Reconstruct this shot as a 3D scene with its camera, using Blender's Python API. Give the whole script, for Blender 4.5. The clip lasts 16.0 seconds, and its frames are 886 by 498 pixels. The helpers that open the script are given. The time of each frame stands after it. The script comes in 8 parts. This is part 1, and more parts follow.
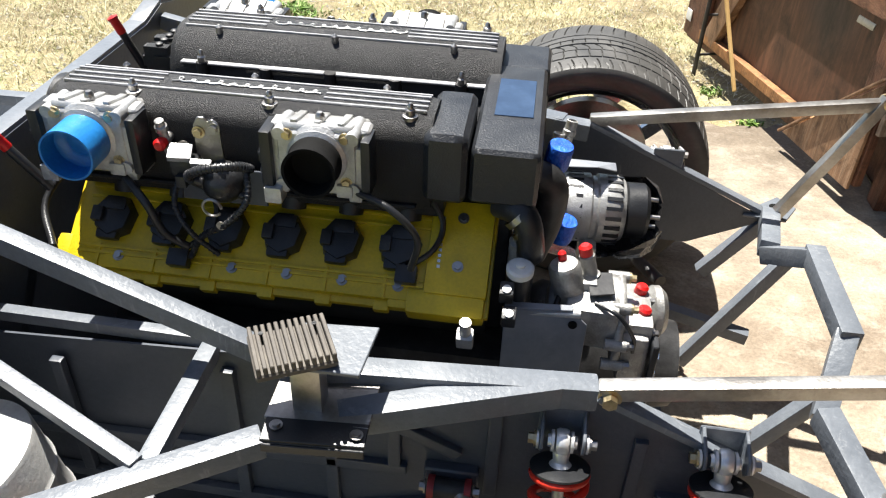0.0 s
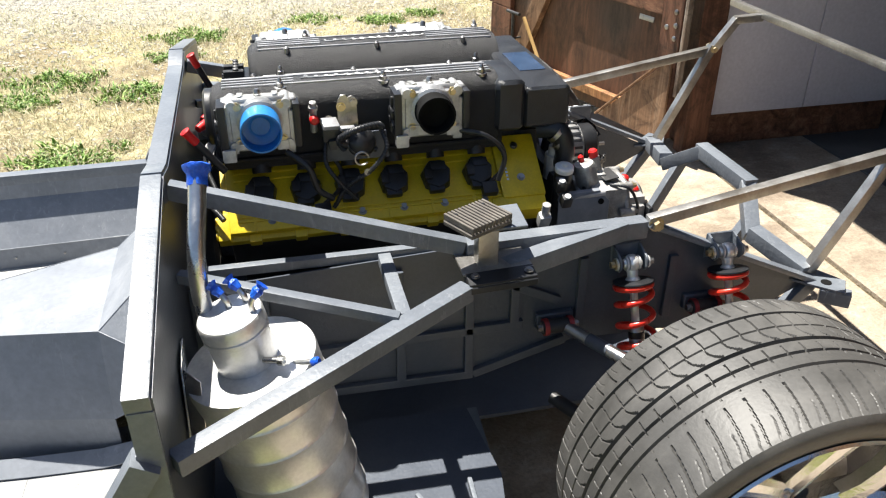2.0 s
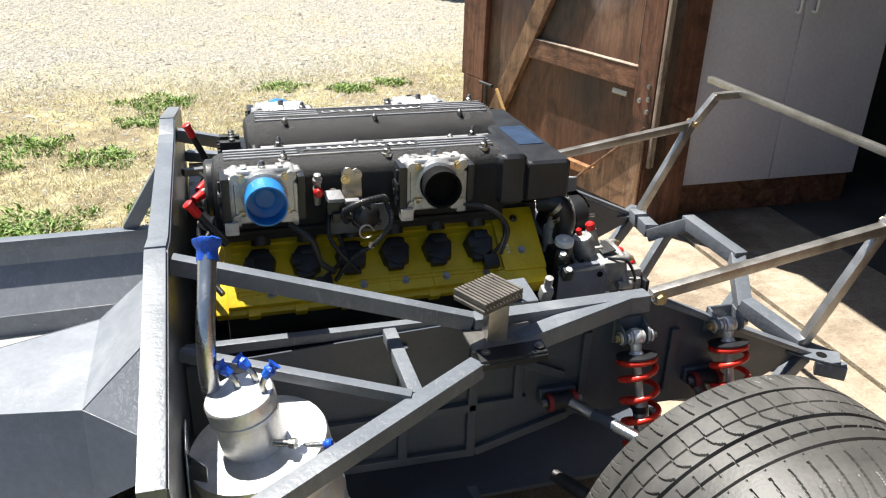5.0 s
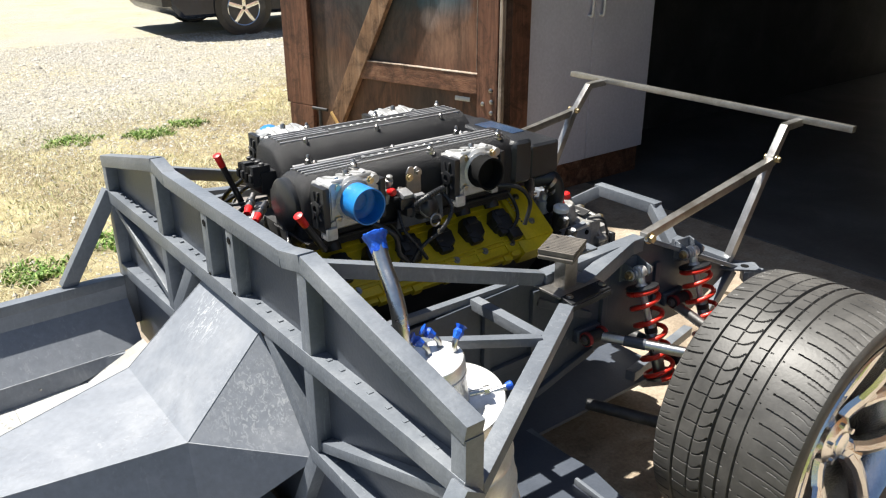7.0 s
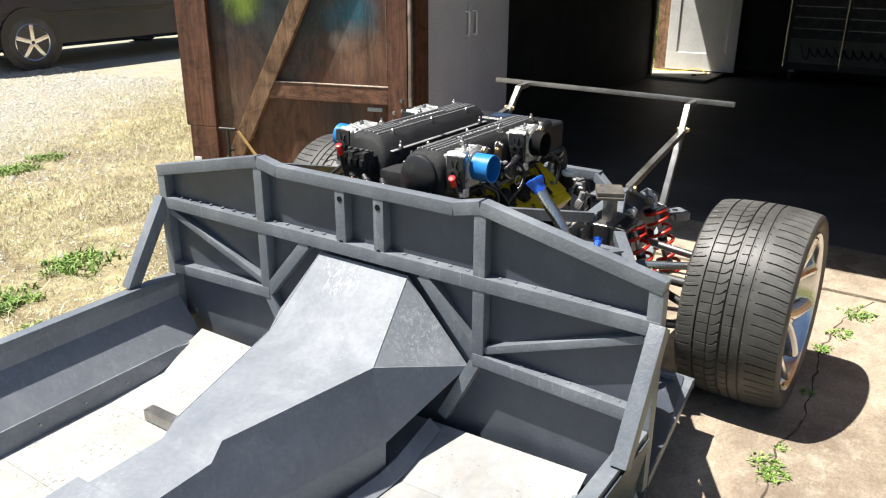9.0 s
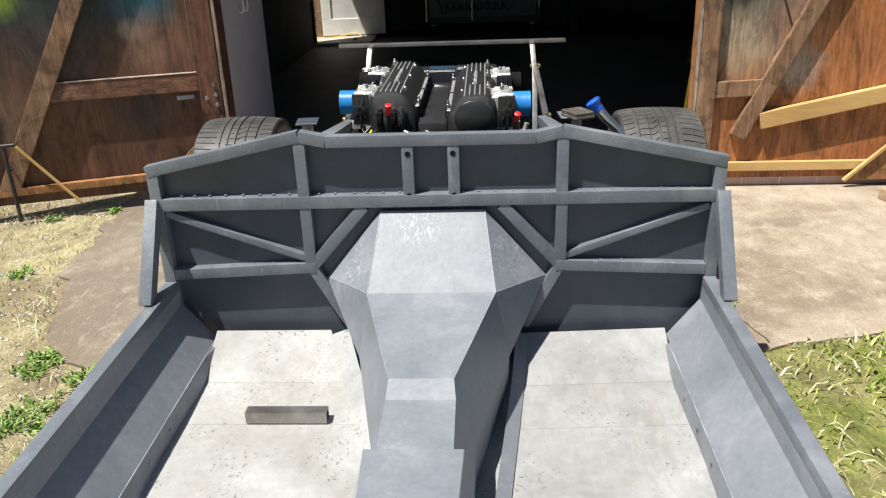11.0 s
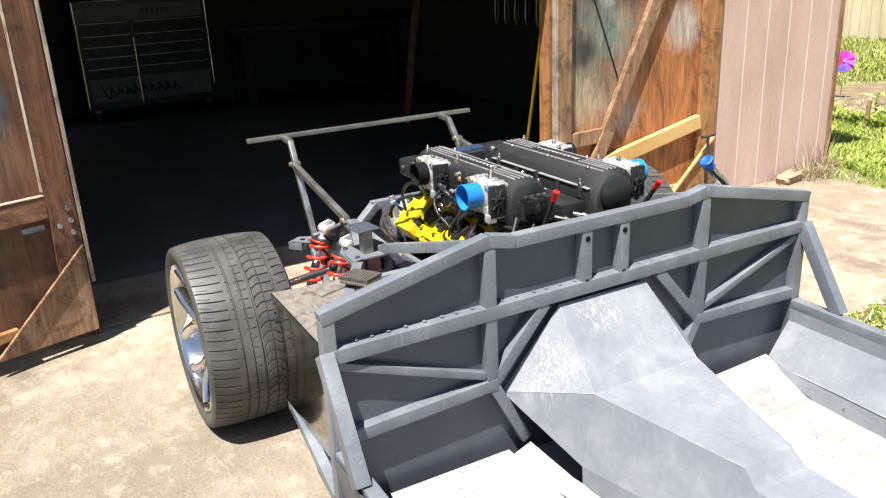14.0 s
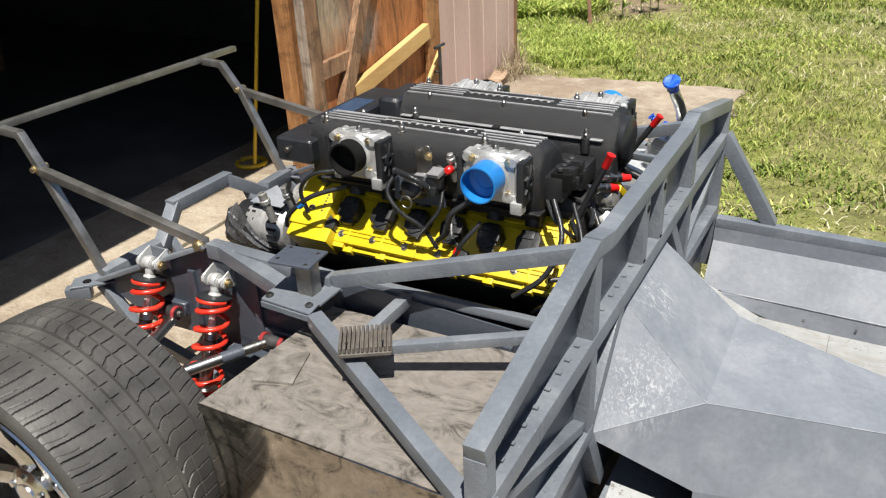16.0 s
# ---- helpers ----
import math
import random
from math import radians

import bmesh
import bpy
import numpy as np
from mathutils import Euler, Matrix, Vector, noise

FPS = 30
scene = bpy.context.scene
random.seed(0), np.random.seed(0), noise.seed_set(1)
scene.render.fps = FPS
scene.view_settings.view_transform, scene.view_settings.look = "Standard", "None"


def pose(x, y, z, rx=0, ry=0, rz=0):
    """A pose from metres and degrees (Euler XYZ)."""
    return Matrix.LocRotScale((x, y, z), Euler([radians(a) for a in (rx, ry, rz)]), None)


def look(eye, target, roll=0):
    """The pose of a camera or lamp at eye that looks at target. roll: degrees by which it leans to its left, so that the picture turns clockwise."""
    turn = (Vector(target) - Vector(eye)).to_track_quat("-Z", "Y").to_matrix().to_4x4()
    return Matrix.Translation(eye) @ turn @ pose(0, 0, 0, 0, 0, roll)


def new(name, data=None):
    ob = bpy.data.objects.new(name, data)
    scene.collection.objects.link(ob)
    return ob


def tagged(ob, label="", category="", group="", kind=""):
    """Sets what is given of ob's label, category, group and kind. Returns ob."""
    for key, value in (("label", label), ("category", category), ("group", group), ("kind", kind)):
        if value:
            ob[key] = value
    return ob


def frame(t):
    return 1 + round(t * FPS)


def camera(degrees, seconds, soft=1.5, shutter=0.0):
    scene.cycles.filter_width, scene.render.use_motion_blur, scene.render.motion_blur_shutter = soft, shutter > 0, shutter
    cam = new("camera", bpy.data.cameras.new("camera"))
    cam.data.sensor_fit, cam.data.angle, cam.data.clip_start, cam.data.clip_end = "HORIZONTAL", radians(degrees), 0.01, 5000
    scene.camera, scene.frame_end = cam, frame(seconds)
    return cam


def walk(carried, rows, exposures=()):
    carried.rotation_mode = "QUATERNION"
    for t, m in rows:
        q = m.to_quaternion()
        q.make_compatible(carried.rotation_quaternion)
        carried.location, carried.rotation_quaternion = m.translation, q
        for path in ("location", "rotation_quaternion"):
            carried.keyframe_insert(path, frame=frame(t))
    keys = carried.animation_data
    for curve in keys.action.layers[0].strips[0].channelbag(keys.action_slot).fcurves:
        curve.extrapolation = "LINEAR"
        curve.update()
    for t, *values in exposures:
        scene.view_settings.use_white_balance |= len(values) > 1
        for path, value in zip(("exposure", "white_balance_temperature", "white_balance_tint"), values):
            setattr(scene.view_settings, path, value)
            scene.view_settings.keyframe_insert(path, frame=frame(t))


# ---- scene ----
cam = camera(58.0, 16.0, soft=1.2)
PATH = [
    (0, (0.853, -1.22, 1.458), (0.671, 0.396, 0.295), 2.3),
    (0.5, (0.729, -1.391, 1.468), (0.604, 0.273, 0.365), -0.5),
    (1, (0.585, -1.605, 1.483), (0.595, 0.116, 0.464), -2.4),
    (1.5, (0.413, -1.715, 1.473), (0.644, 0.016, 0.499), -1.1),
    (2, (0.225, -1.768, 1.458), (0.621, -0.079, 0.462), 0.1),
    (2.5, (0.207, -1.829, 1.495), (0.605, -0.126, 0.526), -0.4),
    (3, (0.183, -1.853, 1.534), (0.621, -0.125, 0.628), 1.4),
    (3.5, (0.171, -1.844, 1.516), (0.588, -0.102, 0.627), 1.4),
    (4, (0.183, -1.852, 1.5), (0.639, -0.105, 0.639), 0.8),
    (4.2, (0.174, -1.845, 1.494), (0.648, -0.101, 0.638), 1.2),
    (6.3, (-0.225, -1.509, 1.432), (0.683, 0.042, 0.555), -0.1),
    (6.5, (-0.366, -1.513, 1.442), (0.666, -0.049, 0.552), 0.1),
    (7, (-0.615, -1.635, 1.453), (0.511, -0.174, 0.679), -0.1),
    (7.5, (-0.88, -1.761, 1.485), (0.216, -0.335, 0.608), -0.6),
    (8, (-1.183, -1.702, 1.491), (0.222, -0.444, 0.826), 0.4),
    (8.5, (-1.426, -1.603, 1.52), (0.04, -0.421, 0.849), -2.1),
    (9, (-1.644, -1.395, 1.473), (-0.092, -0.351, 0.763), 0.3),
    (9.5, (-1.96, -1.175, 1.463), (-0.319, -0.262, 0.776), 0.4),
    (9.7, (-2.091, -1.069, 1.452), (-0.393, -0.278, 0.75), 0.1),
    (11.8, (-2.349, 0.352, 1.478), (-0.503, 0.168, 0.731), -1.9),
    (12, (-2.32, 0.465, 1.517), (-0.472, 0.213, 0.794), -1.6),
    (12.5, (-2.286, 0.794, 1.565), (-0.424, 0.372, 0.971), -2.2),
    (13, (-2.225, 1.03, 1.586), (-0.44, 0.362, 0.981), -1.7),
    (13.5, (-1.997, 1.236, 1.556), (-0.255, 0.484, 0.924), -1.8),
    (14, (-1.712, 1.458, 1.551), (-0.049, 0.569, 0.885), -2.8),
    (14.5, (-1.444, 1.672, 1.549), (-0.005, 0.477, 0.841), -1.0),
    (15, (-1.092, 1.687, 1.511), (0.166, 0.333, 0.748), -5.4),
    (15.5, (-0.698, 1.686, 1.516), (0.445, 0.257, 0.709), -4.8),
    (16, (-0.384, 1.661, 1.529), (0.494, 0.113, 0.615), -2.6),
]
walk(cam, [(t, look(eye, target, roll)) for t, eye, target, roll in PATH], exposures=[(0.0, 1.46), (3.0, 1.42), (4.0, 1.36), (7.0, 1.23), (8.0, 1.22), (9.0, 1.20), (9.5, 1.12), (12.0, 0.7), (12.5, 1.35), (13.0, 1.45), (14.0, 1.4), (15.0, 1.02), (15.5, 0.86), (16.0, 0.76)])

# ---------------------------------------------------------------- light
SUN_TO = Vector((-0.24, 0.35, 1.0)).normalized()
world = bpy.data.worlds.new("sky")
scene.world = world
world.use_nodes = True
wn = world.node_tree.nodes
sky = wn.new("ShaderNodeTexSky")
sky.sky_type = "NISHITA"
sky.sun_disc = False
sky.sun_elevation = math.asin(SUN_TO.z)
sky.sun_rotation = math.atan2(SUN_TO.x, SUN_TO.y)
wn["Background"].inputs["Strength"].default_value = 0.048
world.node_tree.links.new(sky.outputs["Color"], wn["Background"].inputs["Color"])
sun = new("sun", bpy.data.lights.new("sun", "SUN"))
sun.data.energy, sun.data.angle, sun.data.color = 5.0, radians(0.53), (1.0, 0.96, 0.88)
sun.matrix_world = look(SUN_TO * 20, (0, 0, 0))


# ---------------------------------------------------------------- materials
def rgb(c):
    return (c[0], c[1], c[2], 1.0)


def ramp(nt, fac, stops):
    n = nt.nodes.new("ShaderNodeValToRGB")
    els = n.color_ramp.elements
    while len(els) < len(stops):
        els.new(0.5)
    for e, (p, c) in zip(els, stops):
        e.position, e.color = p, rgb(c) if len(c) == 3 else c
    nt.links.new(fac, n.inputs["Fac"])
    return n.outputs["Color"]


def noise_of(nt, vec, scale, detail=4.0, rough=0.55, distort=0.0):
    n = nt.nodes.new("ShaderNodeTexNoise")
    n.inputs["Scale"].default_value, n.inputs["Detail"].default_value = scale, detail
    n.inputs["Roughness"].default_value, n.inputs["Distortion"].default_value = rough, distort
    nt.links.new(vec, n.inputs["Vector"])
    return n.outputs["Fac"]


def mix(nt, fac, a, b, mode="MIX"):
    n = nt.nodes.new("ShaderNodeMix")
    n.data_type, n.blend_type = "RGBA", mode
    for key, val in ((0, fac), (6, a), (7, b)):
        if hasattr(val, "links"):
            nt.links.new(val, n.inputs[key])
        elif key == 0:
            n.inputs[key].default_value = val
        else:
            n.inputs[key].default_value = rgb(val)
    return n.outputs[2]


def val(nt, op, a, b=0.0, c=0.0):
    n = nt.nodes.new("ShaderNodeMath")
    n.operation = op
    for i, v in enumerate((a, b, c)):
        if hasattr(v, "links"):
            nt.links.new(v, n.inputs[i])
        else:
            n.inputs[i].default_value = v
    return n.outputs[0]


def coords(nt, stretch=(1, 1, 1)):
    g = nt.nodes.new("ShaderNodeNewGeometry")
    if stretch == (1, 1, 1):
        return g.outputs["Position"]
    m = nt.nodes.new("ShaderNodeVectorMath")
    m.operation = "MULTIPLY"
    m.inputs[1].default_value = stretch
    nt.links.new(g.outputs["Position"], m.inputs[0])
    return m.outputs[0]


def blank(name, rough=0.5, metal=0.0, spec=0.5):
    m = bpy.data.materials.new(name)
    m.use_nodes = True
    b = m.node_tree.nodes["Principled BSDF"]
    b.inputs["Roughness"].default_value, b.inputs["Metallic"].default_value = rough, metal
    b.inputs["Specular IOR Level"].default_value = spec
    return m, m.node_tree, b


def bump(nt, bsdf, height, strength=0.3, dist=0.01):
    n = nt.nodes.new("ShaderNodeBump")
    n.inputs["Strength"].default_value, n.inputs["Distance"].default_value = strength, dist
    nt.links.new(height, n.inputs["Height"])
    nt.links.new(n.outputs["Normal"], bsdf.inputs["Normal"])


def worn(name, base, dark, light, rough=0.5, metal=0.0, big=6.0, fine=90.0, spec=0.5, relief=0.15,
         stretch=(1, 1, 1), spots=0.0, rvar=0.12, scuffs=0.0, specks=0.0):
    """A surface with stains at one scale, grain at another, and a fine relief."""
    m, nt, b = blank(name, rough, metal, spec)
    p = coords(nt, stretch)
    n1, n2 = noise_of(nt, p, big, 5.0, 0.6, 0.4), noise_of(nt, p, fine, 3.0)
    col = ramp(nt, n1, [(0.30, dark), (0.52, base), (0.74, light)])
    grain = ramp(nt, n2, [(0.3, (0.92, 0.92, 0.92)), (0.7, (1.06, 1.06, 1.06))])
    col = mix(nt, 1.0, col, grain, "MULTIPLY")
    if scuffs:
        q = coords(nt, (26, 26, 4))
        n4 = noise_of(nt, q, 1.4, 6.0, 0.75, 2.0)
        f = val(nt, "MULTIPLY", ramp(nt, n4, [(0.56, (0, 0, 0)), (0.66, (scuffs, scuffs, scuffs))]), ramp(nt, noise_of(nt, p, 3.2, 2.0), [(0.45, (0, 0, 0)), (0.6, (1, 1, 1))]))
        col = mix(nt, f, col, (0.50, 0.51, 0.52))
    if spots:
        n3 = noise_of(nt, p, big * 4.3, 6.0, 0.7)
        f = ramp(nt, n3, [(0.60, (0, 0, 0)), (0.68, (spots, spots, spots))])
        col = mix(nt, f, col, light)
    if specks:
        n5 = val(nt, "ADD", noise_of(nt, p, 85.0, 2.0, 0.6), val(nt, "MULTIPLY_ADD", noise_of(nt, p, 7.0, 3.0), 0.5, -0.25))
        col = mix(nt, ramp(nt, n5, [(0.66, (0, 0, 0)), (0.72, (specks, specks, specks))]), col, (0.10, 0.09, 0.08))
    nt.links.new(col, b.inputs["Base Color"])
    r = val(nt, "MULTIPLY_ADD", n1, rvar * 2, rough - rvar)
    nt.links.new(r, b.inputs["Roughness"])
    bump(nt, b, n2, relief, 0.004)
    return m


def scratch(m, place, radius, stretch, amount=0.8, colour=(0.62, 0.63, 0.63)):
    """Whitish rubbed marks, thick near one place."""
    nt = m.node_tree
    b = nt.nodes["Principled BSDF"]
    old = b.inputs["Base Color"].links[0].from_socket
    d = nt.nodes.new("ShaderNodeVectorMath")
    d.operation = "DISTANCE"
    d.inputs[1].default_value = place
    nt.links.new(coords(nt), d.inputs[0])
    near = ramp(nt, val(nt, "DIVIDE", d.outputs["Value"], radius), [(0.3, (1, 1, 1)), (1.0, (0, 0, 0))])
    n = noise_of(nt, coords(nt, stretch), 1.0, 5.0, 0.7, 1.5)
    f = val(nt, "MULTIPLY", near, ramp(nt, n, [(0.52, (0, 0, 0)), (0.60, (amount, amount, amount))]))
    nt.links.new(mix(nt, f, old, colour), b.inputs["Base Color"])


PAINT = worn("slate_grey_paint", (0.135, 0.15, 0.172), (0.105, 0.118, 0.138), (0.21, 0.225, 0.245), 0.40, big=5.0, fine=110, spots=0.35, scuffs=0.22, relief=0.25)
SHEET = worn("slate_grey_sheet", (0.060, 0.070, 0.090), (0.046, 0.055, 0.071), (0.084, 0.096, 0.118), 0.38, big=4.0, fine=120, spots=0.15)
TUNNEL = worn("scuffed_primer_sheet", (0.185, 0.20, 0.226), (0.148, 0.163, 0.188), (0.265, 0.278, 0.30), 0.48, spec=0.42, big=4.0, fine=60, spots=0.25, scuffs=0.2, specks=0.12)


scratch(TUNNEL, (-0.03, 0.05, 0.58), 0.10, (40, 90, 40), 0.38)
scratch(TUNNEL, (-0.06, 0.26, 0.46), 0.13, (120, 120, 22), 0.38)
scratch(TUNNEL, (-0.04, -0.24, 0.48), 0.14, (90, 60, 60), 0.3)
FLOORP = worn("white_primer_floor", (0.31, 0.314, 0.307), (0.24, 0.238, 0.225), (0.37, 0.374, 0.37), 0.68, spec=0.35, big=4.0, fine=40, spots=0.3, specks=0.7)
scratch(FLOORP, (-0.25, 0.45, 0.11), 0.35, (45, 45, 45), 0.55, (0.27, 0.235, 0.19))
scratch(FLOORP, (-0.75, 0.55, 0.09), 0.5, (20, 60, 45), 0.4, (0.30, 0.27, 0.23))
FLOORG = worn("dusty_grey_floor", (0.275, 0.28, 0.28), (0.20, 0.202, 0.20), (0.345, 0.35, 0.35), 0.68, spec=0.35, big=4.0, fine=40, spots=0.4, specks=0.7)
scratch(FLOORG, (-0.35, -0.6, 0.10), 0.45, (9, 30, 20), 0.6, (0.24, 0.22, 0.19))
STEEL = worn("bare_steel", (0.36, 0.35, 0.34), (0.24, 0.22, 0.20), (0.48, 0.47, 0.45), 0.34, 1.0, big=9, fine=150)
RAWTUBE = worn("raw_steel_tube", (0.36, 0.35, 0.335), (0.25, 0.235, 0.215), (0.47, 0.46, 0.45), 0.36, 0.85, big=14, fine=160)
ALU = worn("brushed_aluminium", (0.62, 0.62, 0.60), (0.50, 0.49, 0.45), (0.72, 0.72, 0.71), 0.28, 1.0, big=7, fine=130, rvar=0.08)
CAST = worn("cast_aluminium", (0.48, 0.48, 0.475), (0.33, 0.33, 0.32), (0.60, 0.60, 0.595), 0.36, 0.5, big=25, fine=260, relief=0.25)
CHROME = worn("chrome", (0.80, 0.80, 0.80), (0.72, 0.72, 0.72), (0.86, 0.86, 0.86), 0.14, 1.0, big=9, fine=200, relief=0.03, rvar=0.05)
BLACK = worn("black_plastic", (0.018, 0.019, 0.021), (0.013, 0.013, 0.015), (0.026, 0.027, 0.030), 0.34, big=20, fine=300, spec=0.45)
CRACKLE = worn("black_crackle_paint", (0.0145, 0.0145, 0.016), (0.011, 0.011, 0.012), (0.021, 0.021, 0.023), 0.44, big=30, fine=650, relief=0.6, spec=0.4)
AIRBOX = worn("satin_dark_moulding", (0.019, 0.021, 0.025), (0.014, 0.015, 0.018), (0.028, 0.031, 0.036), 0.36, big=16, fine=320, spec=0.5, relief=0.3)
BLOCK = worn("dark_casting", (0.042, 0.042, 0.044), (0.022, 0.022, 0.022), (0.085, 0.085, 0.085), 0.5, 0.4, big=14, fine=150)
YELLOW = worn("yellow_cover_paint", (0.62, 0.45, 0.012), (0.47, 0.34, 0.010), (0.72, 0.53, 0.02), 0.36, big=8, fine=200)
BLUE = worn("blue_cap", (0.015, 0.18, 0.50), (0.012, 0.14, 0.42), (0.025, 0.23, 0.57), 0.34, big=20, fine=200)
BLUETAPE = worn("blue_tape", (0.01, 0.09, 0.55), (0.006, 0.05, 0.40), (0.03, 0.18, 0.72), 0.38, big=60, fine=200, relief=0.5)
RED = worn("red_plastic", (0.62, 0.012, 0.012), (0.50, 0.008, 0.008), (0.72, 0.03, 0.025), 0.38, big=20, fine=200)
SPRING = worn("red_spring_coat", (0.66, 0.035, 0.018), (0.55, 0.02, 0.012), (0.75, 0.06, 0.03), 0.3, big=20, fine=200)
BUSHRED = worn("dusty_red_rubber", (0.26, 0.02, 0.022), (0.15, 0.014, 0.015), (0.36, 0.04, 0.04), 0.5, big=20, fine=200)
DARKHOLE = worn("dark_void", (0.006, 0.006, 0.006), (0.004, 0.004, 0.004), (0.009, 0.009, 0.009), 0.85, big=20, fine=200, spec=0.15)
RUBBER = worn("tyre_rubber", (0.062, 0.060, 0.057), (0.039, 0.038, 0.036), (0.102, 0.098, 0.092), 0.50, big=7, fine=140, spec=0.45, spots=0.2, relief=0.12)
RIM = worn("silver_alloy", (0.70, 0.70, 0.70), (0.60, 0.60, 0.60), (0.78, 0.78, 0.78), 0.14, 1.0, big=9, fine=200, rvar=0.06)
PAD = worn("ribbed_rubber_pad", (0.10, 0.088, 0.075), (0.07, 0.062, 0.055), (0.15, 0.135, 0.115), 0.7, big=30, fine=250)
BRASS = worn("gold_zinc_bolt", (0.56, 0.46, 0.28), (0.42, 0.34, 0.19), (0.66, 0.56, 0.36), 0.34, 0.9, big=40, fine=200)
WHITE = worn("white_paint", (0.78, 0.78, 0.77), (0.68, 0.68, 0.66), (0.84, 0.84, 0.83), 0.45, big=3, fine=60)
CABINET = worn("pale_lilac_enamel", (0.66, 0.65, 0.72), (0.60, 0.59, 0.66), (0.72, 0.71, 0.78), 0.4, big=2, fine=60)
# Near-black puts the garage's indoor gloom into walls, ceiling and bench.
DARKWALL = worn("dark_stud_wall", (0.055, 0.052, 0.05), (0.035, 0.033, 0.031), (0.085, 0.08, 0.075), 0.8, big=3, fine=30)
# Dark floor colour carries the shade beyond the garage opening.
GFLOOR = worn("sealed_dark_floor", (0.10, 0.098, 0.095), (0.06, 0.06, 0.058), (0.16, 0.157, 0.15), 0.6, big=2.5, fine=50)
PINK = worn("pinkish_siding_paint", (0.50, 0.355, 0.31), (0.43, 0.30, 0.258), (0.56, 0.415, 0.365), 0.62, big=3, fine=80, stretch=(1, 1, 0.3))
OLDFENCE = worn("weathered_cedar", (0.52, 0.44, 0.31), (0.40, 0.33, 0.23), (0.62, 0.54, 0.40), 0.8, big=4, fine=40, stretch=(1, 1, 0.15))
PINE = worn("new_pine", (0.56, 0.36, 0.14), (0.46, 0.28, 0.10), (0.64, 0.44, 0.20), 0.6, big=6, fine=60, stretch=(1, 0.3, 1))
SUVPAINT = worn("navy_car_paint", (0.012, 0.017, 0.032), (0.010, 0.014, 0.027), (0.016, 0.022, 0.040), 0.22, big=2, fine=20, relief=0.02, rvar=0.05)
DARKGLASS = worn("tinted_glass", (0.012, 0.013, 0.014), (0.01, 0.011, 0.012), (0.016, 0.017, 0.018), 0.06, big=2, fine=20, relief=0.0, rvar=0.02)
YELLOWPOLE = worn("yellow_pole", (0.75, 0.50, 0.03), (0.65, 0.42, 0.02), (0.82, 0.58, 0.06), 0.4, big=9, fine=90)
BRICK = worn("buff_brick", (0.33, 0.225, 0.15), (0.22, 0.145, 0.095), (0.43, 0.32, 0.225), 0.9, big=20, fine=120, relief=0.6)


def wood(name, base, dark, light, axis=2, rough=0.6):
    """Boards with grain along one axis, knots, weathering."""
    m, nt, b = blank(name, rough)
    st = [22.0, 22.0, 22.0]
    st[axis] = 1.6
    p = coords(nt, tuple(st))
    n1 = noise_of(nt, p, 1.0, 6.0, 0.65, 1.2)
    n2 = noise_of(nt, coords(nt), 2.6, 4.0, 0.6)
    col = ramp(nt, n1, [(0.28, dark), (0.5, base), (0.72, light)])
    col = mix(nt, ramp(nt, n2, [(0.35, (0.0, 0.0, 0.0)), (0.7, (0.55, 0.55, 0.55))]), col, dark)
    nt.links.new(col, b.inputs["Base Color"])
    q = [150.0, 150.0, 150.0]
    q[axis] = 5.0
    n3 = noise_of(nt, coords(nt, tuple(q)), 1.0, 4.0, 0.7)
    col = mix(nt, 1.0, col, ramp(nt, n3, [(0.3, (0.66, 0.64, 0.62)), (0.68, (1.16, 1.16, 1.16))]), "MULTIPLY")
    nt.links.new(col, b.inputs["Base Color"])
    n4 = noise_of(nt, coords(nt), 9.0, 8.0, 0.75, 0.8)
    col = mix(nt, 1.0, col, ramp(nt, n4, [(0.36, (0.42, 0.40, 0.38)), (0.52, (1.0, 1.0, 1.0)), (0.68, (1.14, 1.12, 1.08))]), "MULTIPLY")
    nt.links.new(col, b.inputs["Base Color"])
    bump(nt, b, val(nt, "ADD", n1, n3), 0.5, 0.004)
    return m


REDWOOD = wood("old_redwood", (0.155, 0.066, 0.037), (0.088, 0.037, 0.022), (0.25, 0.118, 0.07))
REDWOODH = wood("old_redwood_rail", (0.22, 0.10, 0.055), (0.09, 0.04, 0.025), (0.36, 0.20, 0.12), 1)
WEATHERED = wood("weathered_board", (0.29, 0.165, 0.09), (0.17, 0.095, 0.055), (0.46, 0.32, 0.21))
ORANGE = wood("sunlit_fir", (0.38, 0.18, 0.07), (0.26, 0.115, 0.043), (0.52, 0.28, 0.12))


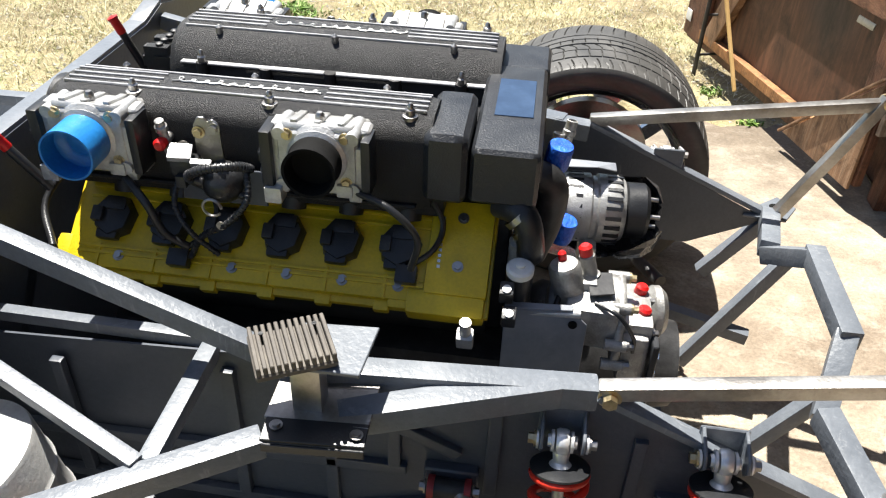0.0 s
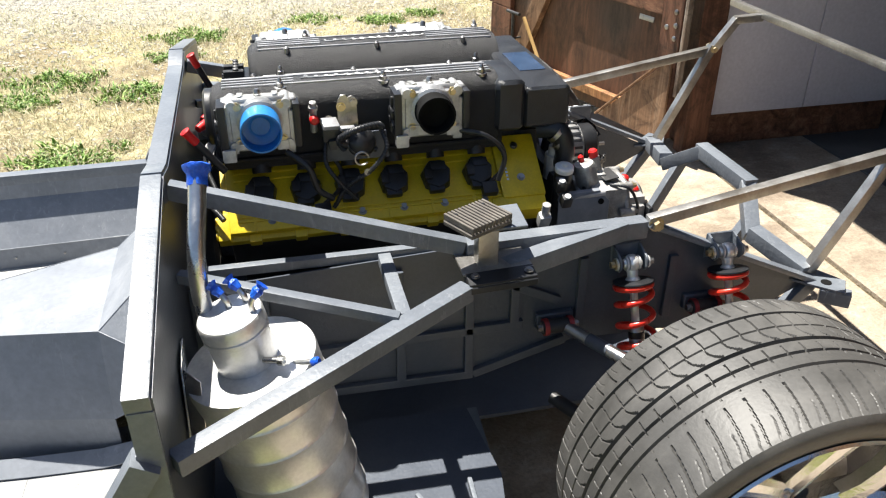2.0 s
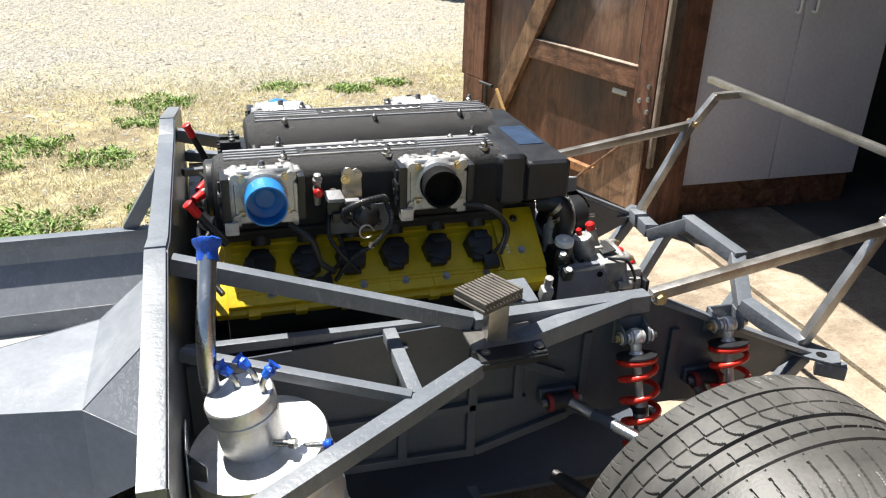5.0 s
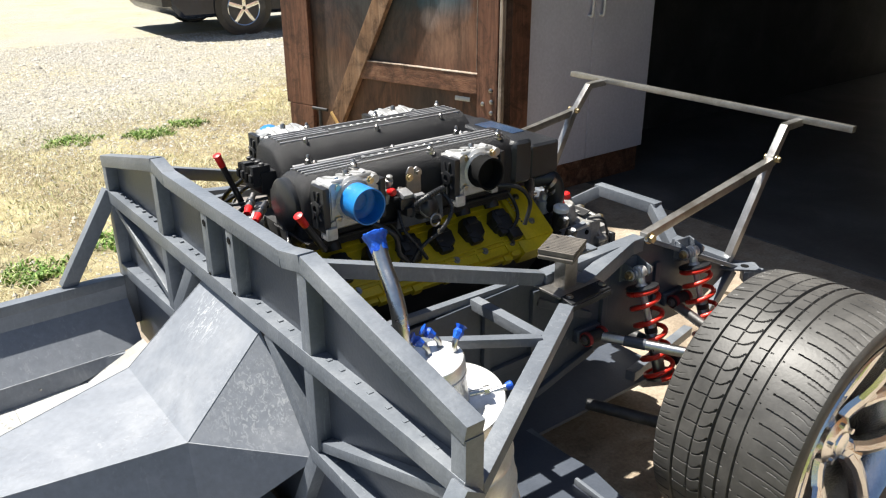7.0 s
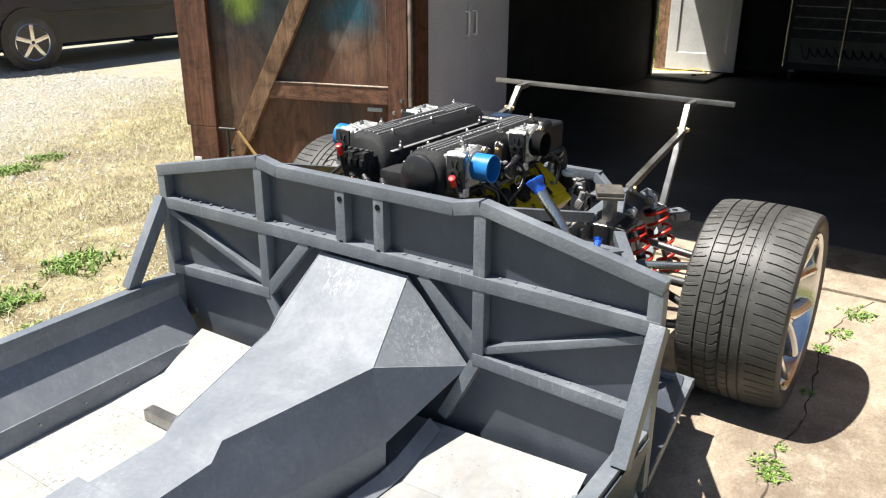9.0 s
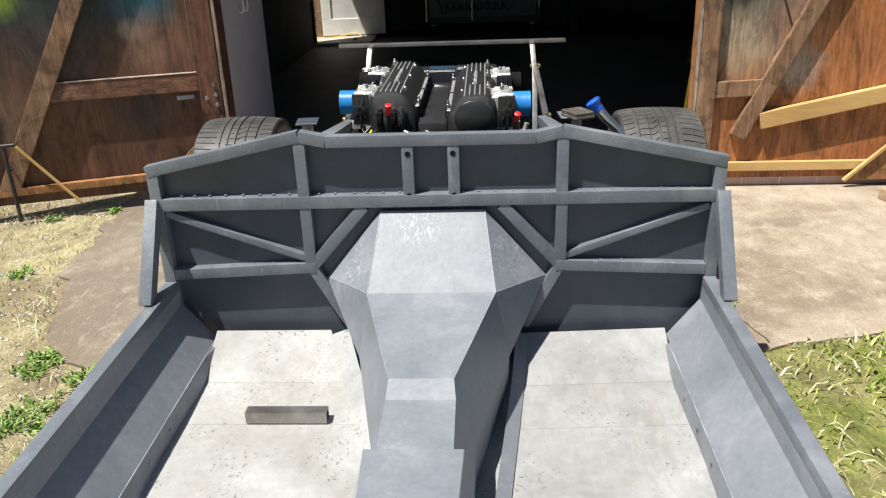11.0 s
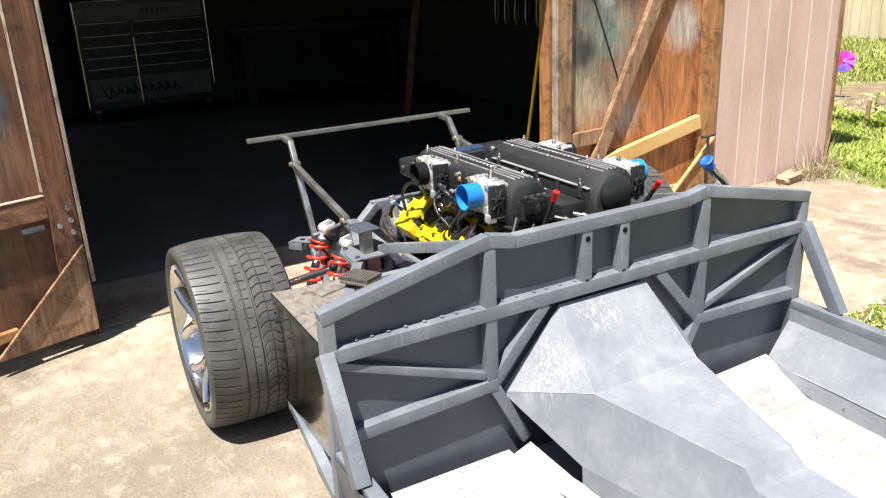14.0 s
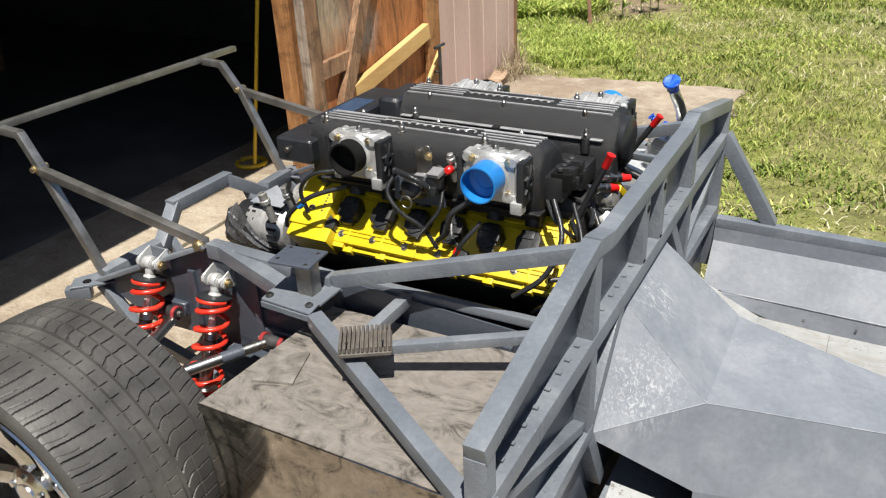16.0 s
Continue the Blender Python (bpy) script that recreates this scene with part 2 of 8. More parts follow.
def plywood_sprayed(name, base, dark, light, patches, figure=1.0):
    """Plywood door skin with overspray clouds: each patch is a place, a radius and a colour."""
    m, nt, b = blank(name, 0.62)
    p = coords(nt, (9, 9, 1.1))
    n1 = noise_of(nt, p, 1.6, 6.0, 0.65, 1.6)
    col = ramp(nt, n1, [(0.28, dark), (0.5, base), (0.74, light)])
    g = coords(nt)
    wob = noise_of(nt, g, 5.0, 4.0, 0.7)
    for place, radius, c, amount in patches:
        d = nt.nodes.new("ShaderNodeVectorMath")
        d.operation = "DISTANCE"
        d.inputs[1].default_value = place
        nt.links.new(g, d.inputs[0])
        f = val(nt, "DIVIDE", d.outputs["Value"], radius)
        f = val(nt, "ADD", f, val(nt, "MULTIPLY_ADD", wob, 0.9, -0.45))
        f = ramp(nt, f, [(0.35, (amount, amount, amount)), (1.0, (0, 0, 0))])
        col = mix(nt, f, col, c)
    wave = nt.nodes.new("ShaderNodeTexWave")
    wave.bands_direction = "Y"
    for key, v in (("Scale", 11.0), ("Distortion", 14.0), ("Detail", 5.0), ("Detail Scale", 1.8), ("Detail Roughness", 0.65)):
        wave.inputs[key].default_value = v
    nt.links.new(coords(nt, (1, 1, 0.22)), wave.inputs["Vector"])
    col = mix(nt, 1.0, col, ramp(nt, wave.outputs["Fac"], [(0.15, [1 - 0.4 * figure] * 3), (0.75, [1 + 0.14 * figure] * 3)]), "MULTIPLY")
    # rain stains and scuffs
    n4 = noise_of(nt, coords(nt, (1, 1, 0.45)), 5.5, 9.0, 0.74, 1.0)
    col = mix(nt, 1.0, col, ramp(nt, n4, [(0.36, (0.38, 0.36, 0.36)), (0.52, (0.95, 0.95, 0.95)), (0.66, (1.2, 1.18, 1.16))]), "MULTIPLY")
    n5 = noise_of(nt, coords(nt, (1, 1, 0.6)), 38.0, 3.0, 0.6)
    col = mix(nt, ramp(nt, n5, [(0.66, (0, 0, 0)), (0.74, (0.5, 0.5, 0.5))]), col, light)
    nt.links.new(col, b.inputs["Base Color"])
    bump(nt, b, n1, 0.25, 0.003)
    return m


# Darker base than PLYL: this leaf's shade is put into its colour.
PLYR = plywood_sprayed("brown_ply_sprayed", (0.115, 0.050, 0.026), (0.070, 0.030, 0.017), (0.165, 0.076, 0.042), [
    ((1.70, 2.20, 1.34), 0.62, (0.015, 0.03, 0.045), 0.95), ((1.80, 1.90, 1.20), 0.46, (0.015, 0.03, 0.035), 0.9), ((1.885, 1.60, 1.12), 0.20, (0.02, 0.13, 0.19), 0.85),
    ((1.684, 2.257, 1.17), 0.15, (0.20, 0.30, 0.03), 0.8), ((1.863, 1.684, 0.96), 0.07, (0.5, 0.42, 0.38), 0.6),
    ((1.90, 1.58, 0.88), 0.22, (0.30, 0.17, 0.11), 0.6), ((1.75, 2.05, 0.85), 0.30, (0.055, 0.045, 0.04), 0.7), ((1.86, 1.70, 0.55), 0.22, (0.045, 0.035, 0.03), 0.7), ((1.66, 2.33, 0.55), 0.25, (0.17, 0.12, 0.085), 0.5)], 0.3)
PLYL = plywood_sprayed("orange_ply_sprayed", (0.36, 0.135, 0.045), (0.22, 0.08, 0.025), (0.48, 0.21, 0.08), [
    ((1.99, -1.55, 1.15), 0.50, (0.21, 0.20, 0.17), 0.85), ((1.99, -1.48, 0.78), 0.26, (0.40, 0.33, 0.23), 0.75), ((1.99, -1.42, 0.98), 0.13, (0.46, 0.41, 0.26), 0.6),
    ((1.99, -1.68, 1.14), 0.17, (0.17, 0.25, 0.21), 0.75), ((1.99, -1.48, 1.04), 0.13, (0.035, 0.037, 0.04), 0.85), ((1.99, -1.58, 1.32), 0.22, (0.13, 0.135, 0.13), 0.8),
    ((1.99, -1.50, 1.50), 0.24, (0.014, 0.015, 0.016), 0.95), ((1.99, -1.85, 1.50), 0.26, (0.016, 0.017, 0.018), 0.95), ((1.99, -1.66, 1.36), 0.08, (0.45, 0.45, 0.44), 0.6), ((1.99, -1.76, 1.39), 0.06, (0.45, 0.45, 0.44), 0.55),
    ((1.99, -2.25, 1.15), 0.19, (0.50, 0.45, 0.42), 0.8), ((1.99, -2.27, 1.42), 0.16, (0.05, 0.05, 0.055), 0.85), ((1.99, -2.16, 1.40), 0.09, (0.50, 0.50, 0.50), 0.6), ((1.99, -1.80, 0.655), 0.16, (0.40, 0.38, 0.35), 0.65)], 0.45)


def concrete_material():
    m, nt, b = blank("stained_concrete", 0.85)
    g = coords(nt)
    n1, n2, n3 = noise_of(nt, g, 1.3, 5.0, 0.65, 0.6), noise_of(nt, g, 7.0, 5.0, 0.7), noise_of(nt, g, 90.0, 3.0, 0.6)
    col = ramp(nt, n1, [(0.36, (0.175, 0.135, 0.097)), (0.5, (0.295, 0.240, 0.178)), (0.68, (0.375, 0.314, 0.240))])
    col = mix(nt, ramp(nt, n2, [(0.52, (0, 0, 0)), (0.70, (0.65, 0.65, 0.65))]), col, (0.43, 0.39, 0.31))
    col = mix(nt, ramp(nt, n2, [(0.30, (0.6, 0.6, 0.6)), (0.46, (0, 0, 0))]), col, (0.17, 0.13, 0.095))
    wob = noise_of(nt, g, 3.5, 6.0, 0.75)
    for place, radius, c, amount in (((0.55, 1.75, 0), 0.55, (0.165, 0.12, 0.078), 0.75), ((1.35, 1.95, 0), 0.5, (0.16, 0.115, 0.075), 0.75), ((0.05, 1.75, 0), 0.9, (0.155, 0.115, 0.075), 0.85), ((0.55, 1.05, 0), 0.75, (0.17, 0.145, 0.115), 0.6), ((1.2, 1.6, 0), 0.9, (0.165, 0.14, 0.11), 0.6),
                                     ((1.95, 1.9, 0), 0.5, (0.13, 0.10, 0.07), 0.7), ((1.7, -3.1, 0), 0.7, (0.19, 0.14, 0.095), 0.6), ((0.35, -3.0, 0), 0.5, (0.18, 0.14, 0.10), 0.7)):
        d = nt.nodes.new("ShaderNodeVectorMath")
        d.operation = "DISTANCE"
        d.inputs[1].default_value = place
        nt.links.new(g, d.inputs[0])
        f = val(nt, "ADD", val(nt, "DIVIDE", d.outputs["Value"], radius), val(nt, "MULTIPLY_ADD", wob, 1.8, -0.9))
        col = mix(nt, ramp(nt, f, [(0.4, (amount, amount, amount)), (1.0, (0, 0, 0))]), col, c)
    col = mix(nt, 1.0, col, ramp(nt, n3, [(0.3, (0.80, 0.80, 0.80)), (0.7, (1.15, 1.15, 1.15))]), "MULTIPLY")
    n4 = noise_of(nt, coords(nt, (0.55, 1.0, 1.0)), 20.0, 6.0, 0.75, 0.6)
    col = mix(nt, ramp(nt, n4, [(0.54, (0, 0, 0)), (0.72, (0.42, 0.42, 0.42))]), col, (0.47, 0.42, 0.35))
    col = mix(nt, ramp(nt, n4, [(0.30, (0.6, 0.6, 0.6)), (0.44, (0, 0, 0))]), col, (0.15, 0.112, 0.08))
    nt.links.new(col, b.inputs["Base Color"])
    bump(nt, b, val(nt, "ADD", n3, n4), 0.8, 0.005)
    return m


CONCRETE = concrete_material()


def ground_material():
    """Dry grass and earth near the slab, pale gravel further out on one side, lawn on the other."""
    m, nt, b = blank("ground_cover", 0.95, spec=0.2)
    g = coords(nt)
    sep = nt.nodes.new("ShaderNodeSeparateXYZ")
    nt.links.new(g, sep.inputs[0])
    n1, n2, n3 = noise_of(nt, g, 0.8, 6.0, 0.7), noise_of(nt, g, 6.0, 6.0, 0.75), noise_of(nt, g, 70.0, 4.0, 0.7)
    straw = ramp(nt, n2, [(0.28, (0.20, 0.16, 0.085)), (0.45, (0.38, 0.33, 0.18)), (0.62, (0.52, 0.47, 0.28)), (0.8, (0.62, 0.57, 0.38))])
    green = ramp(nt, n2, [(0.3, (0.055, 0.068, 0.014)), (0.5, (0.17, 0.20, 0.038)), (0.75, (0.42, 0.39, 0.13))])
    gravel = ramp(nt, n3, [(0.30, (0.25, 0.235, 0.20)), (0.5, (0.35, 0.335, 0.29)), (0.72, (0.47, 0.45, 0.40))])
    gravel = mix(nt, ramp(nt, n1, [(0.42, (0.0, 0.0, 0.0)), (0.62, (0.6, 0.6, 0.6))]), gravel, straw)
    bare = noise_of(nt, g, 1.9, 5.0, 0.7, 0.8)
    straw = mix(nt, ramp(nt, bare, [(0.40, (0, 0, 0)), (0.56, (0.85, 0.85, 0.85))]), straw, ramp(nt, n2, [(0.3, (0.15, 0.115, 0.07)), (0.7, (0.32, 0.26, 0.165))]))
    y = val(nt, "ADD", sep.outputs["Y"], val(nt, "MULTIPLY_ADD", n1, 2.4, -1.2))
    y = val(nt, "SUBTRACT", y, val(nt, "MULTIPLY", val(nt, "MAXIMUM", val(nt, "SUBTRACT", sep.outputs["X"], 0.8), 0.0), 0.55))
    far = ramp(nt, val(nt, "MULTIPLY_ADD", y, 0.5, -1.95), [(0.0, (0, 0, 0)), (0.35, (1, 1, 1))])
    col = mix(nt, far, straw, gravel)
    port = ramp(nt, val(nt, "MULTIPLY_ADD", y, -0.6, -0.2), [(0.0, (0, 0, 0)), (0.4, (1, 1, 1))])
    col = mix(nt, port, col, mix(nt, ramp(nt, bare, [(0.42, (0.1, 0.1, 0.1)), (0.62, (0.6, 0.6, 0.6))]), green, straw))
    d = nt.nodes.new("ShaderNodeVectorMath")
    d.operation = "DISTANCE"
    d.inputs[1].default_value = (2.9, -6.75, 0)
    nt.links.new(g, d.inputs[0])
    f = val(nt, "ADD", val(nt, "DIVIDE", d.outputs["Value"], 1.9), val(nt, "MULTIPLY_ADD", bare, 0.9, -0.45))
    col = mix(nt, ramp(nt, f, [(0.75, (0.9, 0.9, 0.9)), (0.95, (0, 0, 0))]), col, ramp(nt, n2, [(0.3, (0.13, 0.09, 0.058)), (0.5, (0.23, 0.17, 0.115)), (0.7, (0.34, 0.27, 0.185))]))
    shade = ramp(nt, n3, [(0.3, (0.75, 0.75, 0.75)), (0.7, (1.15, 1.15, 1.15))])
    nt.links.new(mix(nt, 1.0, col, shade, "MULTIPLY"), b.inputs["Base Color"])
    bump(nt, b, n3, 0.9, 0.02)
    return m


GROUND = ground_material()


def leafy(name, low, mid, high):
    m, nt, b = blank(name, 0.6, spec=0.3)
    g = nt.nodes.new("ShaderNodeNewGeometry")
    nt.links.new(ramp(nt, g.outputs["Random Per Island"], [(0.0, low), (0.5, mid), (1.0, high)]), b.inputs["Base Color"])
    return m


GRASS = leafy("grass_blades", (0.07, 0.10, 0.015), (0.23, 0.28, 0.05), (0.50, 0.49, 0.17))
LEAF = leafy("weed_leaves", (0.06, 0.10, 0.015), (0.15, 0.21, 0.035), (0.32, 0.36, 0.10))
MACHINED = worn("machined_rib", (0.42, 0.42, 0.43), (0.30, 0.30, 0.31), (0.52, 0.52, 0.53), 0.4, 0.5, big=20, fine=200)
RAWCAST = worn("raw_casting", (0.38, 0.375, 0.36), (0.22, 0.215, 0.205), (0.50, 0.49, 0.48), 0.46, 0.6, big=30, fine=260, relief=0.3)
BRIGHTALU = worn("bright_sheet_aluminium", (0.74, 0.74, 0.73), (0.62, 0.61, 0.59), (0.82, 0.82, 0.81), 0.32, 0.55, big=7, fine=130, rvar=0.08)
ALTCAST = worn("dull_brown_casting", (0.33, 0.30, 0.27), (0.20, 0.18, 0.16), (0.44, 0.41, 0.37), 0.5, 0.6, big=25, fine=260)
# Pale tone that paints crease highlights along with worn paint.
PALEFOLD = worn("bare_fold_line", (0.27, 0.285, 0.31), (0.17, 0.185, 0.21), (0.48, 0.49, 0.50), 0.45, big=14, fine=120)
STRAW = leafy("straw_blades", (0.28, 0.25, 0.13), (0.49, 0.45, 0.27), (0.66, 0.62, 0.43))
DRYWEED = leafy("dry_brown_weed", (0.14, 0.10, 0.06), (0.30, 0.23, 0.14), (0.50, 0.42, 0.28))
OLIVE = leafy("olive_blades", (0.14, 0.17, 0.05), (0.30, 0.33, 0.12), (0.46, 0.46, 0.22))
TUFT = leafy("tuft_leaves", (0.06, 0.13, 0.02), (0.15, 0.27, 0.05), (0.33, 0.42, 0.13))
SUNLEAF = leafy("bright_weed_leaves", (0.10, 0.155, 0.02), (0.26, 0.34, 0.055), (0.52, 0.54, 0.17))
PEBBLE = leafy("gravel_stones", (0.31, 0.29, 0.245), (0.42, 0.395, 0.34), (0.54, 0.515, 0.455))


# ---------------------------------------------------------------- builders
BASE = {}


def thing(name, label, category, at=(0, 0, 0), group="", kind=""):
    e = new(name)
    e.location = at
    e.empty_display_size = 0.05
    BASE[e] = Vector(at)
    return tagged(e, label, category, group, kind)


def mesh_of(name, bm, material, smooth=40):
    me = bpy.data.meshes.new(name)
    bmesh.ops.recalc_face_normals(bm, faces=bm.faces)
    bm.to_mesh(me)
    bm.free()
    me.materials.append(material)
    if smooth:
        me.polygons.foreach_set("use_smooth", [True] * len(me.polygons))
        me.set_sharp_from_angle(angle=radians(smooth))
    return me


def part(name, bm, material, parent, label="", smooth=40):
    """Links a bmesh, built in the place's own metres, as one mesh under a thing or a part."""
    ob = new(name, bm if isinstance(bm, bpy.types.Mesh) else mesh_of(name, bm, material, smooth))
    ob.parent = parent
    if parent in BASE:
        ob.matrix_parent_inverse = Matrix.Translation(-BASE[parent])
    return tagged(ob, label)


def solo(name, bm, material, label, category="", kind="", group="", smooth=40):
    return tagged(new(name, mesh_of(name, bm, material, smooth)), label, category, group, kind)


def B():
    return bmesh.new()


def bevel(bm, geom_verts, width, seg=2):
    edges = list({e for v in geom_verts for e in v.link_edges})
    bmesh.ops.bevel(bm, geom=edges, offset=width, offset_type="OFFSET", segments=seg, profile=0.7, affect="EDGES", clamp_overlap=True)


def box(bm, c, s, rot=(0, 0, 0), bev=0.0, seg=2):
    m = pose(*c, *rot) @ Matrix.Diagonal((*s, 1))
    vs = bmesh.ops.create_cube(bm, size=1.0, matrix=m)["verts"]
    if bev:
        bevel(bm, vs, bev, seg)
    return bm


def span(bm, lo, hi, bev=0.0, seg=2):
    return box(bm, [(a + b) / 2 for a, b in zip(lo, hi)], [abs(b - a) for a, b in zip(lo, hi)], bev=bev, seg=seg)


def along(p0, p1, up=(0, 0, 1)):
    """A pose at p0 whose z runs to p1."""
    d = Vector(p1) - Vector(p0)
    z = d.normalized()
    u = Vector(up)
    if abs(z.dot(u)) > 0.97:
        u = Vector((1, 0, 0))
    x = u.cross(z).normalized()
    y = z.cross(x)
    m = Matrix((x, y, z)).transposed().to_4x4()
    m.translation = p0
    return m, d.length


def beam(bm, p0, p1, w=0.038, h=None, up=(0, 0, 1), bev=0.004):
    """A square tube from p0 to p1: w across, h along up."""
    m, n = along(p0, p1, up)
    h = h or w
    vs = bmesh.ops.create_cube(bm, size=1.0, matrix=m @ Matrix.Translation((0, 0, n / 2)) @ Matrix.Diagonal((w, h, n, 1)))["verts"]
    if bev:
        bevel(bm, vs, bev, 2)
    return bm


def rod(bm, p0, p1, r, r2=None, seg=16):
    m, n = along(p0, p1)
    bmesh.ops.create_cone(bm, cap_ends=True, segments=seg, radius1=r, radius2=r if r2 is None else r2, depth=n, matrix=m @ Matrix.Translation((0, 0, n / 2)))
    return bm


def lathe(bm, prof, at, axis=(0, 0, 1), seg=32, closed=False):
    """Turns a profile of (radius, height) round an axis."""
    m, _ = along(at, Vector(at) + Vector(axis))
    rings = []
    for r, h in prof:
        rings.append([bm.verts.new(m @ Vector((r * math.cos(a), r * math.sin(a), h))) for a in (2 * math.pi * i / seg for i in range(seg))])
    pairs = list(zip(rings, rings[1:])) + ([(rings[-1], rings[0])] if closed else [])
    for a, b in pairs:
        for i in range(seg):
            j = (i + 1) % seg
            bm.faces.new((a[i], a[j], b[j], b[i]))
    if not closed:
        for ring in (rings[0], rings[-1]):
            bm.faces.new(ring)
    return bm


def smooth_line(pts, n=6):
    pts = [Vector(p) for p in pts]
    if len(pts) < 3:
        return pts
    ext = [2 * pts[0] - pts[1]] + pts + [2 * pts[-1] - pts[-2]]
    out = []
    for i in range(1, len(ext) - 2):
        a, b, c, d = ext[i - 1:i + 3]
        for k in range(n):
            t = k / n
            out.append(0.5 * ((2 * b) + (c - a) * t + (2 * a - 5 * b + 4 * c - d) * t * t + (3 * b - a - 3 * c + d) * t ** 3))
    return out + [pts[-1]]


def sweep(bm, pts, r, seg=10, n=6, raw=False):
    """A round hose or wire through the points."""
    line = [Vector(p) for p in pts] if raw else smooth_line(pts, n)
    rings, ref = [], None
    for i, p in enumerate(line):
        d = (line[min(i + 1, len(line) - 1)] - line[max(i - 1, 0)]).normalized()
        if ref is None:
            ref = d.orthogonal().normalized()
        ref = (ref - d * ref.dot(d)).normalized()
        o = d.cross(ref)
        rings.append([bm.verts.new(p + r * (math.cos(a) * ref + math.sin(a) * o)) for a in (2 * math.pi * k / seg for k in range(seg))])
    for a, b in zip(rings, rings[1:]):
        for i in range(seg):
            j = (i + 1) % seg
            bm.faces.new((a[i], a[j], b[j], b[i]))
    bm.faces.new(rings[0])
    bm.faces.new(rings[-1])
    return bm


def prism(bm, poly, thick, bev=0.0):
    """A plate: the polygon, pushed out along the vector thick."""
    a = [bm.verts.new(p) for p in poly]
    t = Vector(thick)
    b = [bm.verts.new(Vector(p) + t) for p in poly]
    bm.faces.new(a)
    bm.faces.new(b)
    n = len(a)
    for i in range(n):
        bm.faces.new((a[i], a[(i + 1) % n], b[(i + 1) % n], b[i]))
    if bev:
        bevel(bm, a + b, bev, 1)
    return bm


def bolt(bm, at, axis, r=0.007, h=0.006):
    p = Vector(at)
    a = Vector(axis).normalized()
    rod(bm, p, p + a * h * 0.3, r * 1.5, seg=14)
    rod(bm, p + a * h * 0.3, p + a * h, r, seg=6)
    return bm


# ---------------------------------------------------------------- ground and slab
bm = B()
bmesh.ops.create_grid(bm, x_segments=40, y_segments=40, size=400)
solo("ground", bm, GROUND, "dry grass, pale gravel and weedy lawn", kind="structure", smooth=0)

APRON = [(2.102, 1.90), (1.47, 1.85), (0.80, 1.73), (0.36, 1.54), (0.14, 1.42), (-0.12, 1.02), (-0.2, 0.3), (-0.15, -0.7),
         (0.20, -1.16), (0.28, -1.5), (0.30, -2.3), (0.36, -3.64), (0.62, -3.67), (1.12, -3.65), (1.50, -3.59), (1.80, -3.52), (2.102, -3.45)]


def ragged(poly, step=0.09, amp=0.022, seed=3):
    rnd = random.Random(seed)
    out = []
    for i, p in enumerate(poly):
        q = poly[(i + 1) % len(poly)]
        n = max(1, int(math.dist(p, q) / step))
        straight = p[0] > 2.0 and q[0] > 2.0
        for k in range(n):
            f = k / n
            a = 0 if straight else amp
            out.append((p[0] + (q[0] - p[0]) * f + rnd.uniform(-a, a), p[1] + (q[1] - p[1]) * f + rnd.uniform(-a, a)))
    return out


bm = B()
prism(bm, [(x, y, -0.06) for x, y in ragged(APRON, 0.07, 0.038)], (0, 0, 0.072), 0.004)
solo("pavement", bm, CONCRETE, "cracked, stained concrete apron before the garage", kind="structure", smooth=0)

# cracks across the slab, filled with earth
def crack(pts, width, seed):
    rnd = random.Random(seed)
    line = []
    for p, q in zip(pts, pts[1:]):
        n = max(2, int(math.dist(p, q) / 0.035))
        for k in range(n):
            f = k / n
            line.append((p[0] + (q[0] - p[0]) * f + rnd.uniform(-0.006, 0.006), p[1] + (q[1] - p[1]) * f + rnd.uniform(-0.009, 0.009)))
    line.append(pts[-1])
    bm = B()
    rows = []
    for i, p in enumerate(line):
        q, r = line[min(i + 1, len(line) - 1)], line[max(i - 1, 0)]
        t = Vector((q[0] - r[0], q[1] - r[1], 0)).normalized()
        o = Vector((-t.y, t.x, 0)) * width * rnd.uniform(0.2, 0.7)
        rows.append([bm.verts.new((p[0] + k * o.x, p[1] + k * o.y, z)) for k, z in ((-1, 0.006), (-0.8, 0.0128), (0.8, 0.0128), (1, 0.006))])
    for a, b in zip(rows, rows[1:]):
        for i in range(3):
            bm.faces.new((a[i], a[i + 1], b[i + 1], b[i]))
    solo("crack", bm, CRACKFILL, "thin earth-filled crack in the concrete", kind="structure", smooth=0)


CRACKFILL = worn("dark_crack_earth", (0.07, 0.052, 0.036), (0.04, 0.03, 0.02), (0.13, 0.10, 0.07), 0.95, big=20, fine=90, relief=0.6)
crack([(2.09, -1.17), (1.78, -1.09), (1.49, -1.07), (1.13, -1.098), (0.884, -1.116), (0.684, -1.085), (0.558, -1.10), (0.45, -1.10), (0.22, -1.17)], 0.008, 4)

# Pale colour stands in for the sun patch on the floor.
SUNPATCHSLAB = worn("pale_worn_slab", (0.46, 0.41, 0.32), (0.36, 0.31, 0.24), (0.54, 0.49, 0.40), 0.8, big=4, fine=60, relief=0.4)
# ---------------------------------------------------------------- garage shell
GX0, GX1, GY0, GY1, GH = 2.115, 9.0, -3.757, 2.043, 2.5
OPEN0, OPEN1, HEAD = -1.285, 1.34, 2.12
# Floor in two tones: the roof edge's shadow is put into their colours.
bm = B()
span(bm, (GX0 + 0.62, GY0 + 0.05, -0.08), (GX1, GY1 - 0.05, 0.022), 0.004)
solo("garage_floor", bm, GFLOOR, "concrete garage floor, coloured dark for the shade indoors", kind="structure", smooth=0)
bm = B()
span(bm, (GX0 + 0.004, GY0 + 0.05, -0.08), (GX0 + 0.612, GY1 - 0.05, 0.020), 0.004)
